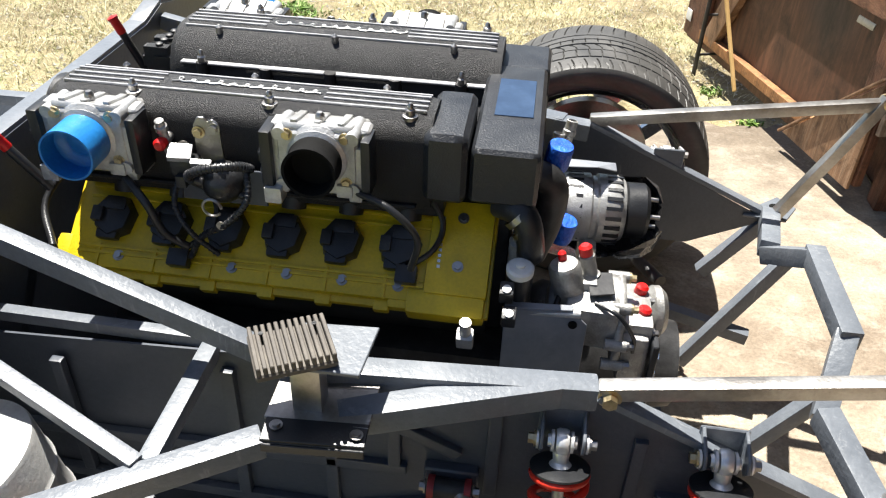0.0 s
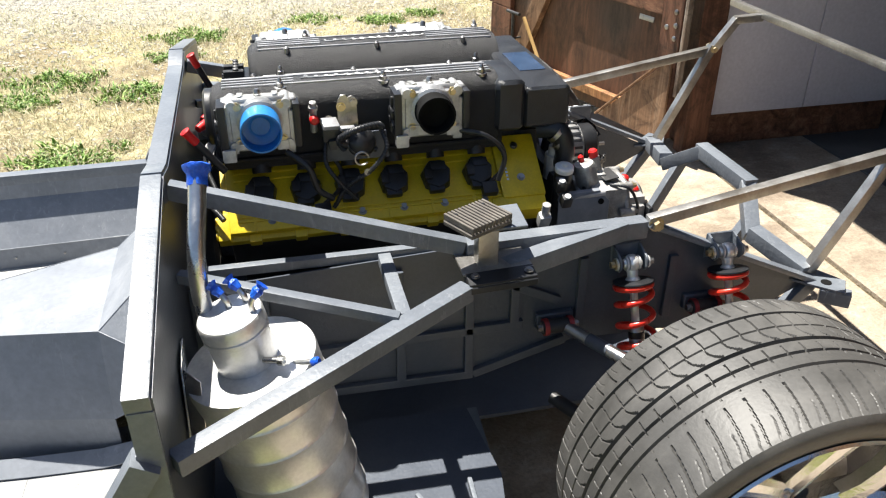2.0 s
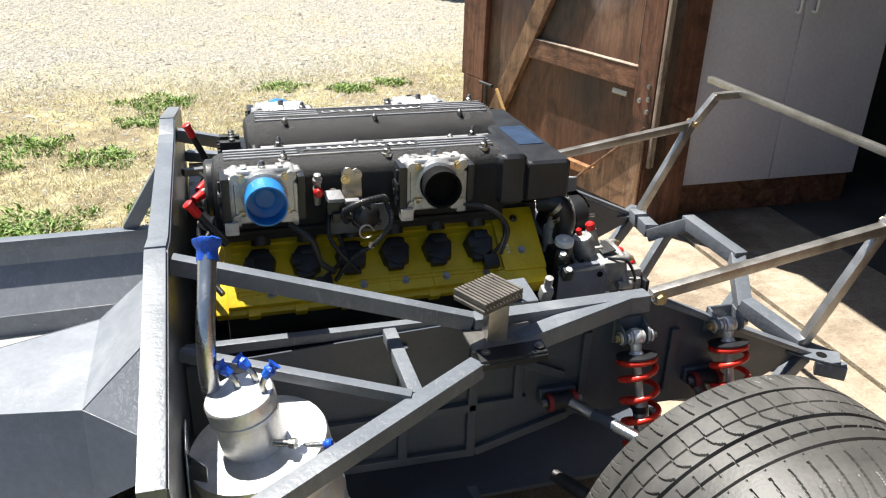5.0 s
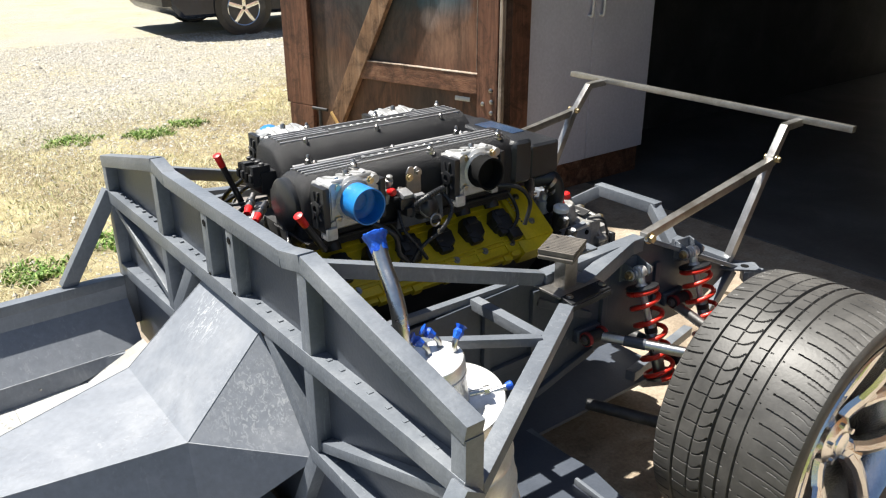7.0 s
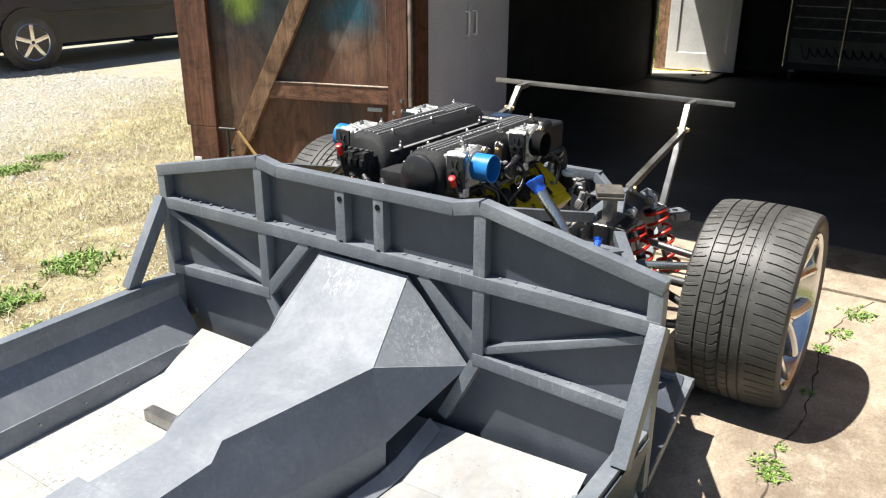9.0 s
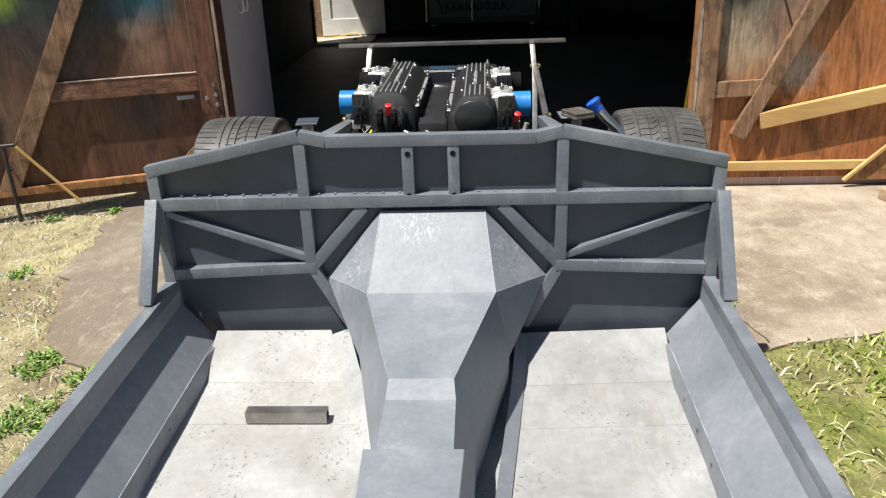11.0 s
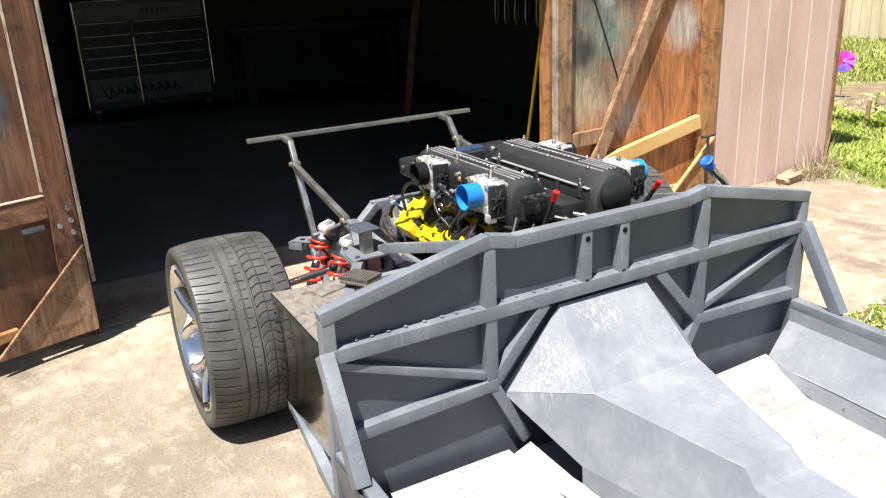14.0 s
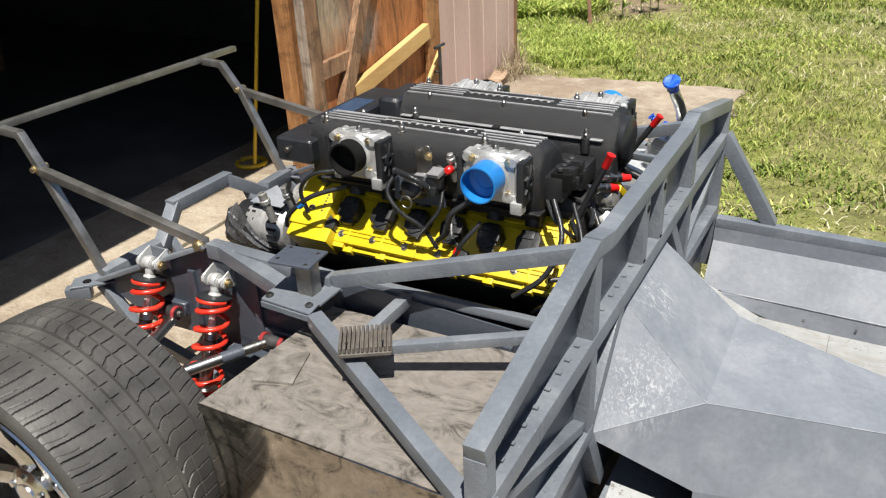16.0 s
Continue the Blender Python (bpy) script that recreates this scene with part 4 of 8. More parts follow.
# tunnel crease highlights and wear, drawn as thin pale sweeps
for line in ([(0.012, 0.163, 0.6105), (-0.188, 0.193, 0.4205), (-0.615, 0.083, 0.3885)], [(0.012, -0.163, 0.6105), (-0.188, -0.193, 0.4205), (-0.615, -0.083, 0.3885)],
             [(0.026, 0.355, 0.379), (-0.188, 0.193, 0.4205)], [(0.026, -0.355, 0.379), (-0.188, -0.193, 0.4205)]):
    bm = B()
    sweep(bm, line, 0.0010, 6, raw=True)
    part("fold_line", bm, PALEFOLD, car, "pale line along the fold, for its highlight and worn paint")
bm = B()
prism(bm, [(-0.86, 0.115, 0.352), (-0.86, -0.115, 0.352), (-1.08, -0.105, 0.345), (-1.08, 0.105, 0.345)], (0, 0, 0.006), 0.002)
part("tunnel_plate", bm, TUNNEL, car, smooth=0)

STAY0, STAY1 = (0.040, 0.469, 0.698), (0.415, 0.624, 0.652)
# engine bay rails, both sides alike
for s in (1, -1):
    S = lambda *p: (p[0], s * p[1], p[2])
    tube(S(0.038, 0.385, 0.832), S(0.575, 0.455, 0.684), 0.027, 0.032, name="upper_rail")
    tube(S(0.575, 0.455, 0.676), S(0.985, 0.403, 0.652), 0.036, 0.040, name="rear_rail")
    tube(S(0.042, 0.862, 0.618), S(0.555, 0.560, 0.650), 0.034, 0.032, name="outer_rail")
    tube(S(0.64, 0.512, 0.654), S(0.93, 0.412, 0.658), 0.038, 0.040, name="outer_rail")
    tube(S(0.425, 0.400, 0.645), S(0.425, 0.618, 0.645), 0.026, 0.026, name="stub_tube")
    tube(S(*STAY0), S(*STAY1), 0.022, 0.020, name="stay_tube")
    tube(S(0.042, 0.372, 0.642), S(0.56, 0.392, 0.652), 0.020, 0.020, name="lower_rail")
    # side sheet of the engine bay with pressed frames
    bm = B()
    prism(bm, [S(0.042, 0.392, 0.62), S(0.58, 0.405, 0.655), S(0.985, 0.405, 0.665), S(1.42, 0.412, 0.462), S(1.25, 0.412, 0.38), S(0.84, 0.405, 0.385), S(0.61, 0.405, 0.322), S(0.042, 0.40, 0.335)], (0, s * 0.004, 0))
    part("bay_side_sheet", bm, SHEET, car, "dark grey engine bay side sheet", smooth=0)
    for a, b in (((0.18, 0.60), (0.18, 0.35)), ((0.45, 0.62), (0.45, 0.34)), ((0.60, 0.63), (0.60, 0.34)), ((0.70, 0.62), (0.70, 0.46)), ((0.06, 0.445), (0.72, 0.452)), ((0.05, 0.345), (0.61, 0.334)), ((0.61, 0.334), (0.82, 0.396)),
                 ((0.85, 0.60), (0.85, 0.42)), ((1.06, 0.58), (1.06, 0.42)), ((0.60, 0.60), (0.80, 0.50))):
        bm = B()
        beam(bm, S(a[0], 0.415, a[1]), S(b[0], 0.415, b[1]), 0.020, 0.014, up=(0, 1, 0), bev=0.003)
        part("pressed_rib", bm, SHEET, car, smooth=0)
    # top edge of the rear plate
    tube(S(0.985, 0.418, 0.668), S(1.43, 0.425, 0.468), 0.030, 0.012, name="plate_edge")
    bm = B()
    bolt(bm, S(1.0, 0.425, 0.668), (0, s, 0), 0.011, 0.016)
    part("bolt", bm, BRASS, car, "gold zinc bolt")
    bm = B()
    rod(bm, S(0.955, 0.40, 0.648), S(0.955, 0.4218, 0.648), 0.007, seg=12)
    part("drilled_hole", bm, DARKHOLE, car)
    # spoiler stay: strut, brace, upstand
    tube(S(0.985, 0.418, 0.672), S(1.578, 0.408, 0.770), 0.024, 0.024, RAWTUBE, "stay_brace", label="bare steel stay")
    tube(S(1.578, 0.404, 0.784), S(1.425, 0.400, 0.478), 0.024, 0.024, RAWTUBE, "stay_strut", up=(0, 1, 0))
    tube(S(1.576, 0.402, 0.770), S(1.640, 0.396, 0.862), 0.024, 0.024, RAWTUBE, "stay_upstand", up=(0, 1, 0))
    tube(S(1.632, 0.396, 0.860), S(1.723, 0.396, 0.864), 0.024, 0.022, RAWTUBE, "stay_head")
    bolt_part(S(1.578, 0.420, 0.776), (0, s, 0), 0.008, 0.012, BRASS, car)
    bolt_part(S(1.578, 0.394, 0.776), (0, -s, 0), 0.008, 0.012, BRASS, car)
    # foot plate with a hole, box end
    bm = B()
    prism(bm, [S(1.36, 0.405, 0.470), S(1.455, 0.395, 0.470), S(1.49, 0.455, 0.470), S(1.455, 0.50, 0.470), S(1.405, 0.455, 0.470)], (0, 0, 0.006), 0.001)
    part("foot_plate", bm, PAINT, car, smooth=0)
    bm = B()
    rod(bm, S(1.44, 0.452, 0.4705), S(1.44, 0.452, 0.4775), 0.012, seg=18)
    part("drilled_hole", bm, DARKHOLE, car)
    tube(S(1.425, 0.455, 0.452), S(1.478, 0.496, 0.452), 0.032, 0.034, name="box_end")
    tube(S(1.30, 0.41, 0.30), S(1.42, 0.42, 0.46), 0.03, name="lower_strut", up=(0, 1, 0))
    tube(S(1.00, 0.41, 0.24), S(1.42, 0.30, 0.20), 0.03, name="lower_strut")
    # rear loop of the frame
    tube(S(1.42, 0.41, 0.478), S(1.38, 0.235, 0.498), 0.040, name="rear_loop")
    tube(S(1.38, 0.235, 0.485), S(1.425, 0.11, 0.572), 0.038, name="rear_loop")
    tube(S(1.405, 0.185, 0.515), S(1.24, 0.165, 0.22), 0.028, name="loop_strut", up=(0, 1, 0))
    # engine mount: post, bracket
    tube(S(0.605, 0.505, 0.66), S(0.605, 0.505, 0.752), 0.034, 0.040, RAWTUBE, "mount_post", up=(1, 0, 0))
    bm = B()
    span(bm, S(0.552, 0.462, 0.668), S(0.690, 0.540, 0.674), 0.001, 1)
    part("mount_bracket", bm, RAWTUBE if s < 0 else PAINT, car, "bare steel mount bracket" if s < 0 else "", smooth=0)
    bm = B()
    prism(bm, [S(0.556, 0.540, 0.670), S(0.690, 0.532, 0.670), S(0.690, 0.566, 0.664), S(0.556, 0.574, 0.664)], (0, 0, 0.005), 0.001)
    prism(bm, [S(0.556, 0.574, 0.664), S(0.690, 0.566, 0.664), S(0.690, 0.566, 0.650), S(0.556, 0.574, 0.650)], (0, s * 0.004, 0), 0.001)
    part("mount_lip", bm, BLACK if s < 0 else PAINT, car, "black folded bracket lip" if s < 0 else "", smooth=0)
    for dx in (-0.05, 0.055):
        bolt_part(S(0.622 + dx, 0.552, 0.6735), (0, 0, 1), 0.006, 0.005, STEEL, car)
tube((1.425, -0.13, 0.572), (1.425, 0.13, 0.572), 0.038, name="rear_loop")
tube((1.723, -0.563, 0.872), (1.723, 0.563, 0.872), 0.022, 0.020, RAWTUBE, "spoiler_bar", label="bare steel spoiler bar")
# mount tops
bm = B()
box(bm, (0.622, 0.508, 0.755), (0.100, 0.080, 0.006), (0, 0, 6), 0.001, 1)
top = part("mount_plate", bm, SHEET, car, "dark grey steel mount plate with four holes", smooth=0)
for x in (0.586, 0.658):
    for y in (0.482, 0.534):
        bm = B()
        rod(bm, (x - (y - 0.506) * 0.1, y, 0.757), (x - (y - 0.506) * 0.1, y, 0.7588), 0.0045, seg=12)
        part("drilled_hole", bm, ALU, top)
bm = B()
prism(bm, [(0.585, -0.445, 0.752), (0.685, -0.438, 0.752), (0.678, -0.53, 0.752), (0.57, -0.53, 0.752)], (0, 0, 0.006), 0.001)
part("mount_plate", bm, PAINT, car, "grey steel mount plate", smooth=0)

# outriggers and undertray
for s in (1, -1):
    S = lambda *p: (p[0], s * p[1], p[2])
    tube(S(0.04, 0.875, 0.205), S(0.575, 0.815, 0.205), 0.032, name="outrigger")
    tube(S(0.04, 0.735, 0.205), S(0.60, 0.715, 0.205), 0.028, name="outrigger")
    tube(S(0.585, 0.83, 0.205), S(0.61, 0.40, 0.205), 0.032, name="outrigger")
    tube(S(0.30, 0.86, 0.205), S(0.30, 0.40, 0.205), 0.028, name="outrigger")
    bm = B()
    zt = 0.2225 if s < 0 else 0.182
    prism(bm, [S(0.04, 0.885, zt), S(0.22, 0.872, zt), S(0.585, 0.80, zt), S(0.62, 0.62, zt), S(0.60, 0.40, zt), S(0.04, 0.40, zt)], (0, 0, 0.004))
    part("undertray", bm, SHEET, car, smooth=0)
tube((0.548, -0.630, 0.236), (0.540, -0.784, 0.236), 0.010, 0.018, PAINT, "tray_strip")
tube((0.435, -0.648, 0.236), (0.463, -0.722, 0.236), 0.010, 0.018, PAINT, "tray_strip")
bm = B()
span(bm, (0.04, -0.39, 0.17), (1.2, 0.39, 0.18))
part("belly_pan", bm, SHEET, car, smooth=0)


# ---------------------------------------------------------------- suspension
def coilover(s, x):
    S = lambda *p: (p[0], s * p[1], p[2])
    top, low = Vector(S(x, 0.446, 0.592)), Vector(S(x + 0.012, 0.560, 0.27))
    d = (low - top).normalized()
    bm = B()
    rod(bm, top + d * 0.012, top + d * 0.16, 0.0085, seg=18)
    lathe(bm, [(0.010, -0.009), (0.0165, -0.009), (0.0185, -0.005), (0.0185, 0.005), (0.0165, 0.009), (0.010, 0.009)], top, (1, 0, 0), 24)
    lathe(bm, [(0.011, 0.010), (0.0125, 0.016), (0.011, 0.030), (0.016, 0.036), (0.030, 0.040)], top, d, 24)
    body = part("coilover", bm, BRIGHTALU, car, "coil-over damper with a chrome shaft")
    m, _ = along(top + d * 0.047, low)
    pts, n = [], 150
    for i in range(n + 1):
        f = i / n
        a = 2 * math.pi * 6.4 * f
        # the end coils lie close together
        z = 0.006 * f / 0.12 if f < 0.12 else 0.006 + 0.226 * (f - 0.12) / 0.76 if f < 0.88 else 0.232 + 0.006 * (f - 0.88) / 0.12
        pts.append(m @ Vector((0.0375 * math.cos(a), 0.0375 * math.sin(a), z)))
    bm = B()
    sweep(bm, pts, 0.0066, seg=10, raw=True)
    part("spring", bm, SPRING, body, "red coil spring")
    bm = B()
    lathe(bm, [(0.030, 0.0), (0.043, 0.003), (0.0435, 0.006), (0.034, 0.008), (0.010, 0.008)], top + d * 0.036, d, 32)
    part("spring_cup", bm, BLACK, body, "thin black spring cup")
    bm = B()
    lathe(bm, [(0.010, 0.0), (0.0165, 0.008), (0.0165, 0.145), (0.041, 0.150), (0.041, 0.158), (0.014, 0.162)], top + d * 0.130, d, 24)
    part("damper_body", bm, STEEL, body)
    bm = B()
    lathe(bm, [(0.0172, 0.0), (0.0172, 0.014), (0.0166, 0.015)], top + d * 0.150, d, 24)
    part("damper_label", bm, BLACK, body)
    bm = B()
    span(bm, (x - 0.034, s * 0.409, 0.560), (x + 0.034, s * 0.414, 0.622), 0.002, 1)
    part("clevis", bm, PAINT, car, smooth=0)
    for k in (-1, 1):
        bm = B()
        prism(bm, [(x + k * 0.027, s * 0.413, 0.570), (x + k * 0.027, s * 0.452, 0.574), (x + k * 0.027, s * 0.463, 0.590), (x + k * 0.027, s * 0.456, 0.608), (x + k * 0.027, s * 0.413, 0.622)], (k * 0.005, 0, 0), 0.001)
        part("clevis_lug", bm, BRIGHTALU if s > 0 else PAINT, car)
        bm = B()
        lathe(bm, [(0.009, 0.0), (0.0155, 0.001), (0.0155, 0.005), (0.010, 0.0055), (0.009, 0.010)], top + Vector((k * 0.0105, 0, 0)), (k, 0, 0), 22)
        part("washer", bm, BRIGHTALU, body, "bright spacer washer")
        bm = B()
        lathe(bm, [(0.012, 0.0), (0.014, 0.001), (0.014, 0.004), (0.008, 0.0045)], top + Vector((k * 0.0325, 0, 0)), (k, 0, 0), 20)
        part("washer", bm, BRIGHTALU, body)
        bolt_part(top + Vector((k * 0.036, 0, 0)), (k, 0, 0), 0.0078, 0.012, BRASS if k < 0 else STEEL, body, "gold zinc through bolt" if k < 0 else "")


AX, AZ, TR, TW = 1.02, 0.340, 0.340, 0.335
for s in (1, -1):
    coilover(s, 0.945)
    coilover(s, 1.168)
    S = lambda *p: (p[0], s * p[1], p[2])
    for name, a, b, r, mat in (("control_arm", (0.805, 0.445, 0.452), (0.97, 0.74, 0.45), 0.0138, ALU),
                               ("control_arm", (1.13, 0.43, 0.44), (1.02, 0.74, 0.45), 0.014, ALU),
                               ("lower_arm", (0.80, 0.43, 0.24), (0.98, 0.74, 0.22), 0.016, BLOCK),
                               ("lower_arm", (1.22, 0.43, 0.24), (1.05, 0.74, 0.22), 0.016, BLOCK),
                               ("drive_shaft", (1.02, 0.30, 0.36), (1.02, 0.78, 0.345), 0.018, BLOCK)):
        bm = B()
        rod(bm, S(*a), S(*b), r, seg=18)
        arm = part(name, bm, mat, car)
        if r == 0.0138:
            bm = B()
            rod(bm, Vector(S(*a)).lerp(Vector(S(*b)), 0.20), Vector(S(*a)).lerp(Vector(S(*b)), 0.36), r + 0.0006, seg=18)
            part("arm_label", bm, SHEET, arm, "dark blue-grey label")
    for x in (0.79, 1.14):
        bm = B()
        rod(bm, S(x - 0.034, 0.446, 0.455), S(x + 0.034, 0.446, 0.455), 0.016, seg=20)
        bush = part("bushing", bm, BLOCK, car)
        for k in (-0.028, 0.028):
            bm = B()
            rod(bm, S(x + k - 0.005, 0.446, 0.455), S(x + k + 0.005, 0.446, 0.455), 0.0190, seg=20)
            part("bushing_ring", bm, BUSHRED, bush, "red polyurethane bush")
        bolt_part(S(x + 0.036, 0.446, 0.455), (1, 0, 0), 0.0075, 0.010, STEEL, bush)
        bolt_part(S(x - 0.036, 0.446, 0.455), (-1, 0, 0), 0.0075, 0.010, STEEL, bush)
        bm = B()
        span(bm, S(x - 0.042, 0.408, 0.436), S(x + 0.042, 0.428, 0.474), 0.003, 1)
        part("bushing_bracket", bm, SHEET, car)
    bm = B()
    box(bm, S(1.01, 0.745, 0.34), (0.09, 0.05, 0.30), (0, 0, 0), 0.015)
    part("upright", bm, BLOCK, car)


# ---------------------------------------------------------------- wheels
def tyre_mesh():
    """Tread as a relief: four grooves round, slits across the shoulders, curved cuts on one rib."""
    prof = []
    hw = TW / 2
    for y, r in ((-0.145, 0.262), (-0.158, 0.285), (-0.1655, 0.305), (-0.163, 0.318), (-0.156, 0.3275)):
        prof.append((y, r, 0))
    ncol = 124
    for i in range(ncol + 1):
        y = -0.150 + 0.300 * i / ncol
        r = TR - 0.0105 * (abs(y) / 0.15) ** 2.6
        prof.append((y, r, 1))
    for y, r in ((0.156, 0.3275), (0.163, 0.318), (0.1655, 0.305), (0.158, 0.285), (0.145, 0.262)):
        prof.append((y, r, 0))
    ang = np.linspace(0, 2 * np.pi, 1500, endpoint=False)
    na = len(ang)
    Y = np.array([p[0] for p in prof])
    Rr = np.array([p[1] for p in prof])
    Tm = np.array([p[2] for p in prof])
    AA, YY = np.meshgrid(ang, Y, indexing="ij")
    depth = np.zeros_like(AA)
    # grooves round the tyre, from the car's side outwards
    for gy, gw, gd in ((-0.100, 0.0030, 0.007), (-0.058, 0.0015, 0.005), (-0.020, 0.0036, 0.007), (0.0135, 0.0025, 0.006), (0.0450, 0.0019, 0.005)):
        depth = np.where(np.abs(YY - gy) < gw, gd, depth)
    per = 2 * np.pi / 64

    def slits(lo, hi, slope, bow, phase, width, deep, k=1.0):
        f = (YY - lo) / (hi - lo)
        w = ((AA + slope * (YY - lo) + bow * f * f + phase) % (per * k)) / (per * k)
        return np.where((YY > lo) & (YY < hi) & (w < width), np.maximum(depth, deep), depth)

    depth = slits(0.066, 0.152, -0.10, -0.030, 0.0, 0.095, 0.0050)
    depth = slits(0.112, 0.152, -0.10, -0.030, per * 0.5, 0.045, 0.0018)
    depth = slits(-0.152, -0.112, 0.10, 0.020, 0.02, 0.095, 0.0050)
    depth = slits(-0.152, -0.130, 0.10, 0.020, per * 0.5, 0.045, 0.0018)
    depth = slits(-0.097, -0.060, 0.15, 0.0, 0.0, 0.085, 0.0045)
    depth = slits(-0.008, 0.0115, 0.10, 0.0, 0.03, 0.075, 0.0040)
    # curved cuts that close on the thin groove
    q = np.clip((YY + 0.058) / 0.031, 0, 1)
    arc = ((AA + 0.55 * per * q ** 3) % per) / per
    depth = np.where((YY > -0.0585) & (YY < -0.0265) & (arc < 0.085 + 0.20 * q ** 8), np.maximum(depth, 0.0045), depth)
    # short notches beside the outer groove
    dot = ((AA + 0.01) % per) / per
    depth = np.where((YY > 0.0450) & (YY < 0.0520) & (dot < 0.07), np.maximum(depth, 0.004), depth)
    depth = np.where((YY > 0.0180) & (YY < 0.0235) & (((AA + 0.03) % per) / per < 0.06), np.maximum(depth, 0.003), depth)
    wear = 0.0006 * np.sin(AA * 3 + YY * 20) * np.sin(AA * 7.3)
    depth = np.where(depth < 0.001, np.abs(wear), depth)
    RR = Rr[None, :] - depth * Tm[None, :]
    V = np.stack([RR * np.sin(AA), YY, RR * np.cos(AA)], -1).reshape(-1, 3)
    npf = len(prof)
    i, j = np.meshgrid(np.arange(na), np.arange(npf - 1), indexing="ij")
    i2 = (i + 1) % na
    F = np.stack([i * npf + j, i2 * npf + j, i2 * npf + j + 1, i * npf + j + 1], -1).reshape(-1, 4)
    me = bpy.data.meshes.new("tyre")
    me.from_pydata(V.tolist(), [], F.tolist())
    me.materials.append(RUBBER)
    me.polygons.foreach_set("use_smooth", [True] * len(me.polygons))
    me.set_sharp_from_angle(angle=radians(35))
    return me


def rim_barrel():
    bm = B()
    lathe(bm, [(0.270, 0.150), (0.272, 0.154), (0.268, 0.158), (0.262, 0.152), (0.254, 0.135), (0.250, 0.06), (0.238, -0.02), (0.244, -0.13), (0.262, -0.152),
               (0.268, -0.156), (0.270, -0.15), (0.262, -0.14), (0.250, -0.12), (0.246, -0.02), (0.256, 0.06), (0.262, 0.135)], (0, 0, 0), (0, 1, 0), 72, closed=True)
    return mesh_of("rim", bm, RIM, 35)


def spoke_mesh():
    """One Y-shaped spoke: a broad stem from the hub that forks into two arms at the lip."""
    bm = B()

    def arm(line, sink):
        rings = []
        for i, (x, r, w, y) in enumerate(line):
            p, q = line[max(i - 1, 0)], line[min(i + 1, len(line) - 1)]
            t = Vector((q[0] - p[0], 0, q[1] - p[1])).normalized()
            o = Vector((t.z, 0, -t.x))
            c = Vector((x, 0, r))
            rings.append([bm.verts.new(c + o * k * w + Vector((0, y + h, 0))) for k, h in ((-1.0, -sink), (-1.0, -0.010), (-0.62, 0.0), (0.0, 0.0035), (0.62, 0.0), (1.0, -0.010), (1.0, -sink))])
        for a, b in zip(rings, rings[1:]):
            for i in range(7):
                j = (i + 1) % 7
                bm.faces.new((a[i], a[j], b[j], b[i]))
        bm.faces.new(rings[0])
        bm.faces.new(rings[-1])

    arm([(0.0, 0.040, 0.030, 0.088), (0.0, 0.080, 0.028, 0.092), (0.0, 0.120, 0.027, 0.104), (0.0, 0.146, 0.026, 0.114)], 0.040)
    for k in (-1, 1):
        arm([(k * 0.004, 0.118, 0.021, 0.1035), (k * 0.022, 0.158, 0.020, 0.119), (k * 0.050, 0.198, 0.020, 0.133), (k * 0.076, 0.228, 0.022, 0.142), (k * 0.092, 0.244, 0.025, 0.146)], 0.034)
    bmesh.ops.recalc_face_normals(bm, faces=bm.faces)
    return mesh_of("spoke", bm, RIM, 15)


TYRE, BARREL, SPOKE = tyre_mesh(), rim_barrel(), spoke_mesh()
for s in (1, -1):
    bm = B()
    rod(bm, (0, -0.12, 0), (0, 0.06, 0), 0.085, seg=36)
    hub = part("wheel", bm, BLOCK, car, "rear wheel with a wide low-profile tyre")
    flip = Matrix.Rotation(0 if s > 0 else math.pi, 4, "Z")
    hub.matrix_basis = Matrix.Translation((AX, s * 0.885, AZ)) @ flip
    part("tyre", TYRE, None, hub, "worn black low-profile tyre")
    part("rim", BARREL, None, hub, "silver alloy rim")
    for k in range(5):
        sp = part("spoke", SPOKE, None, hub)
        sp.matrix_basis = Matrix.Rotation(2 * math.pi * k / 5 + 0.3, 4, "Y")
    bm = B()
    lathe(bm, [(0.062, 0.06), (0.060, 0.098), (0.045, 0.108), (0.030, 0.110), (0.0285, 0.114), (0.002, 0.116)], (0, 0, 0), (0, 1, 0), 36)
    for k in range(5):
        a = 2 * math.pi * k / 5
        rod(bm, (0.046 * math.sin(a), 0.09, 0.046 * math.cos(a)), (0.046 * math.sin(a), 0.113, 0.046 * math.cos(a)), 0.008, seg=6)
    part("centre_cap", bm, RIM, hub)
    bm = B()
    lathe(bm, [(0.17, -0.02), (0.175, -0.02), (0.175, 0.012), (0.09, 0.014), (0.09, -0.02)], (0, 0, 0), (0, 1, 0), 48)
    part("brake_disc", bm, STEEL, hub)


# ---------------------------------------------------------------- engine
eng = thing("engine", "V12 engine with yellow cam covers and black intake plenums", "engine", (0.48, 0, 0.19))


bm = B()
span(bm, (0.14, -0.20, 0.185), (0.86, 0.20, 0.50), 0.02)
span(bm, (0.15, -0.12, 0.50), (0.84, 0.12, 0.78), 0.015)
part("block", bm, BLOCK, eng, "dark cast engine block")
TILT = radians(38)


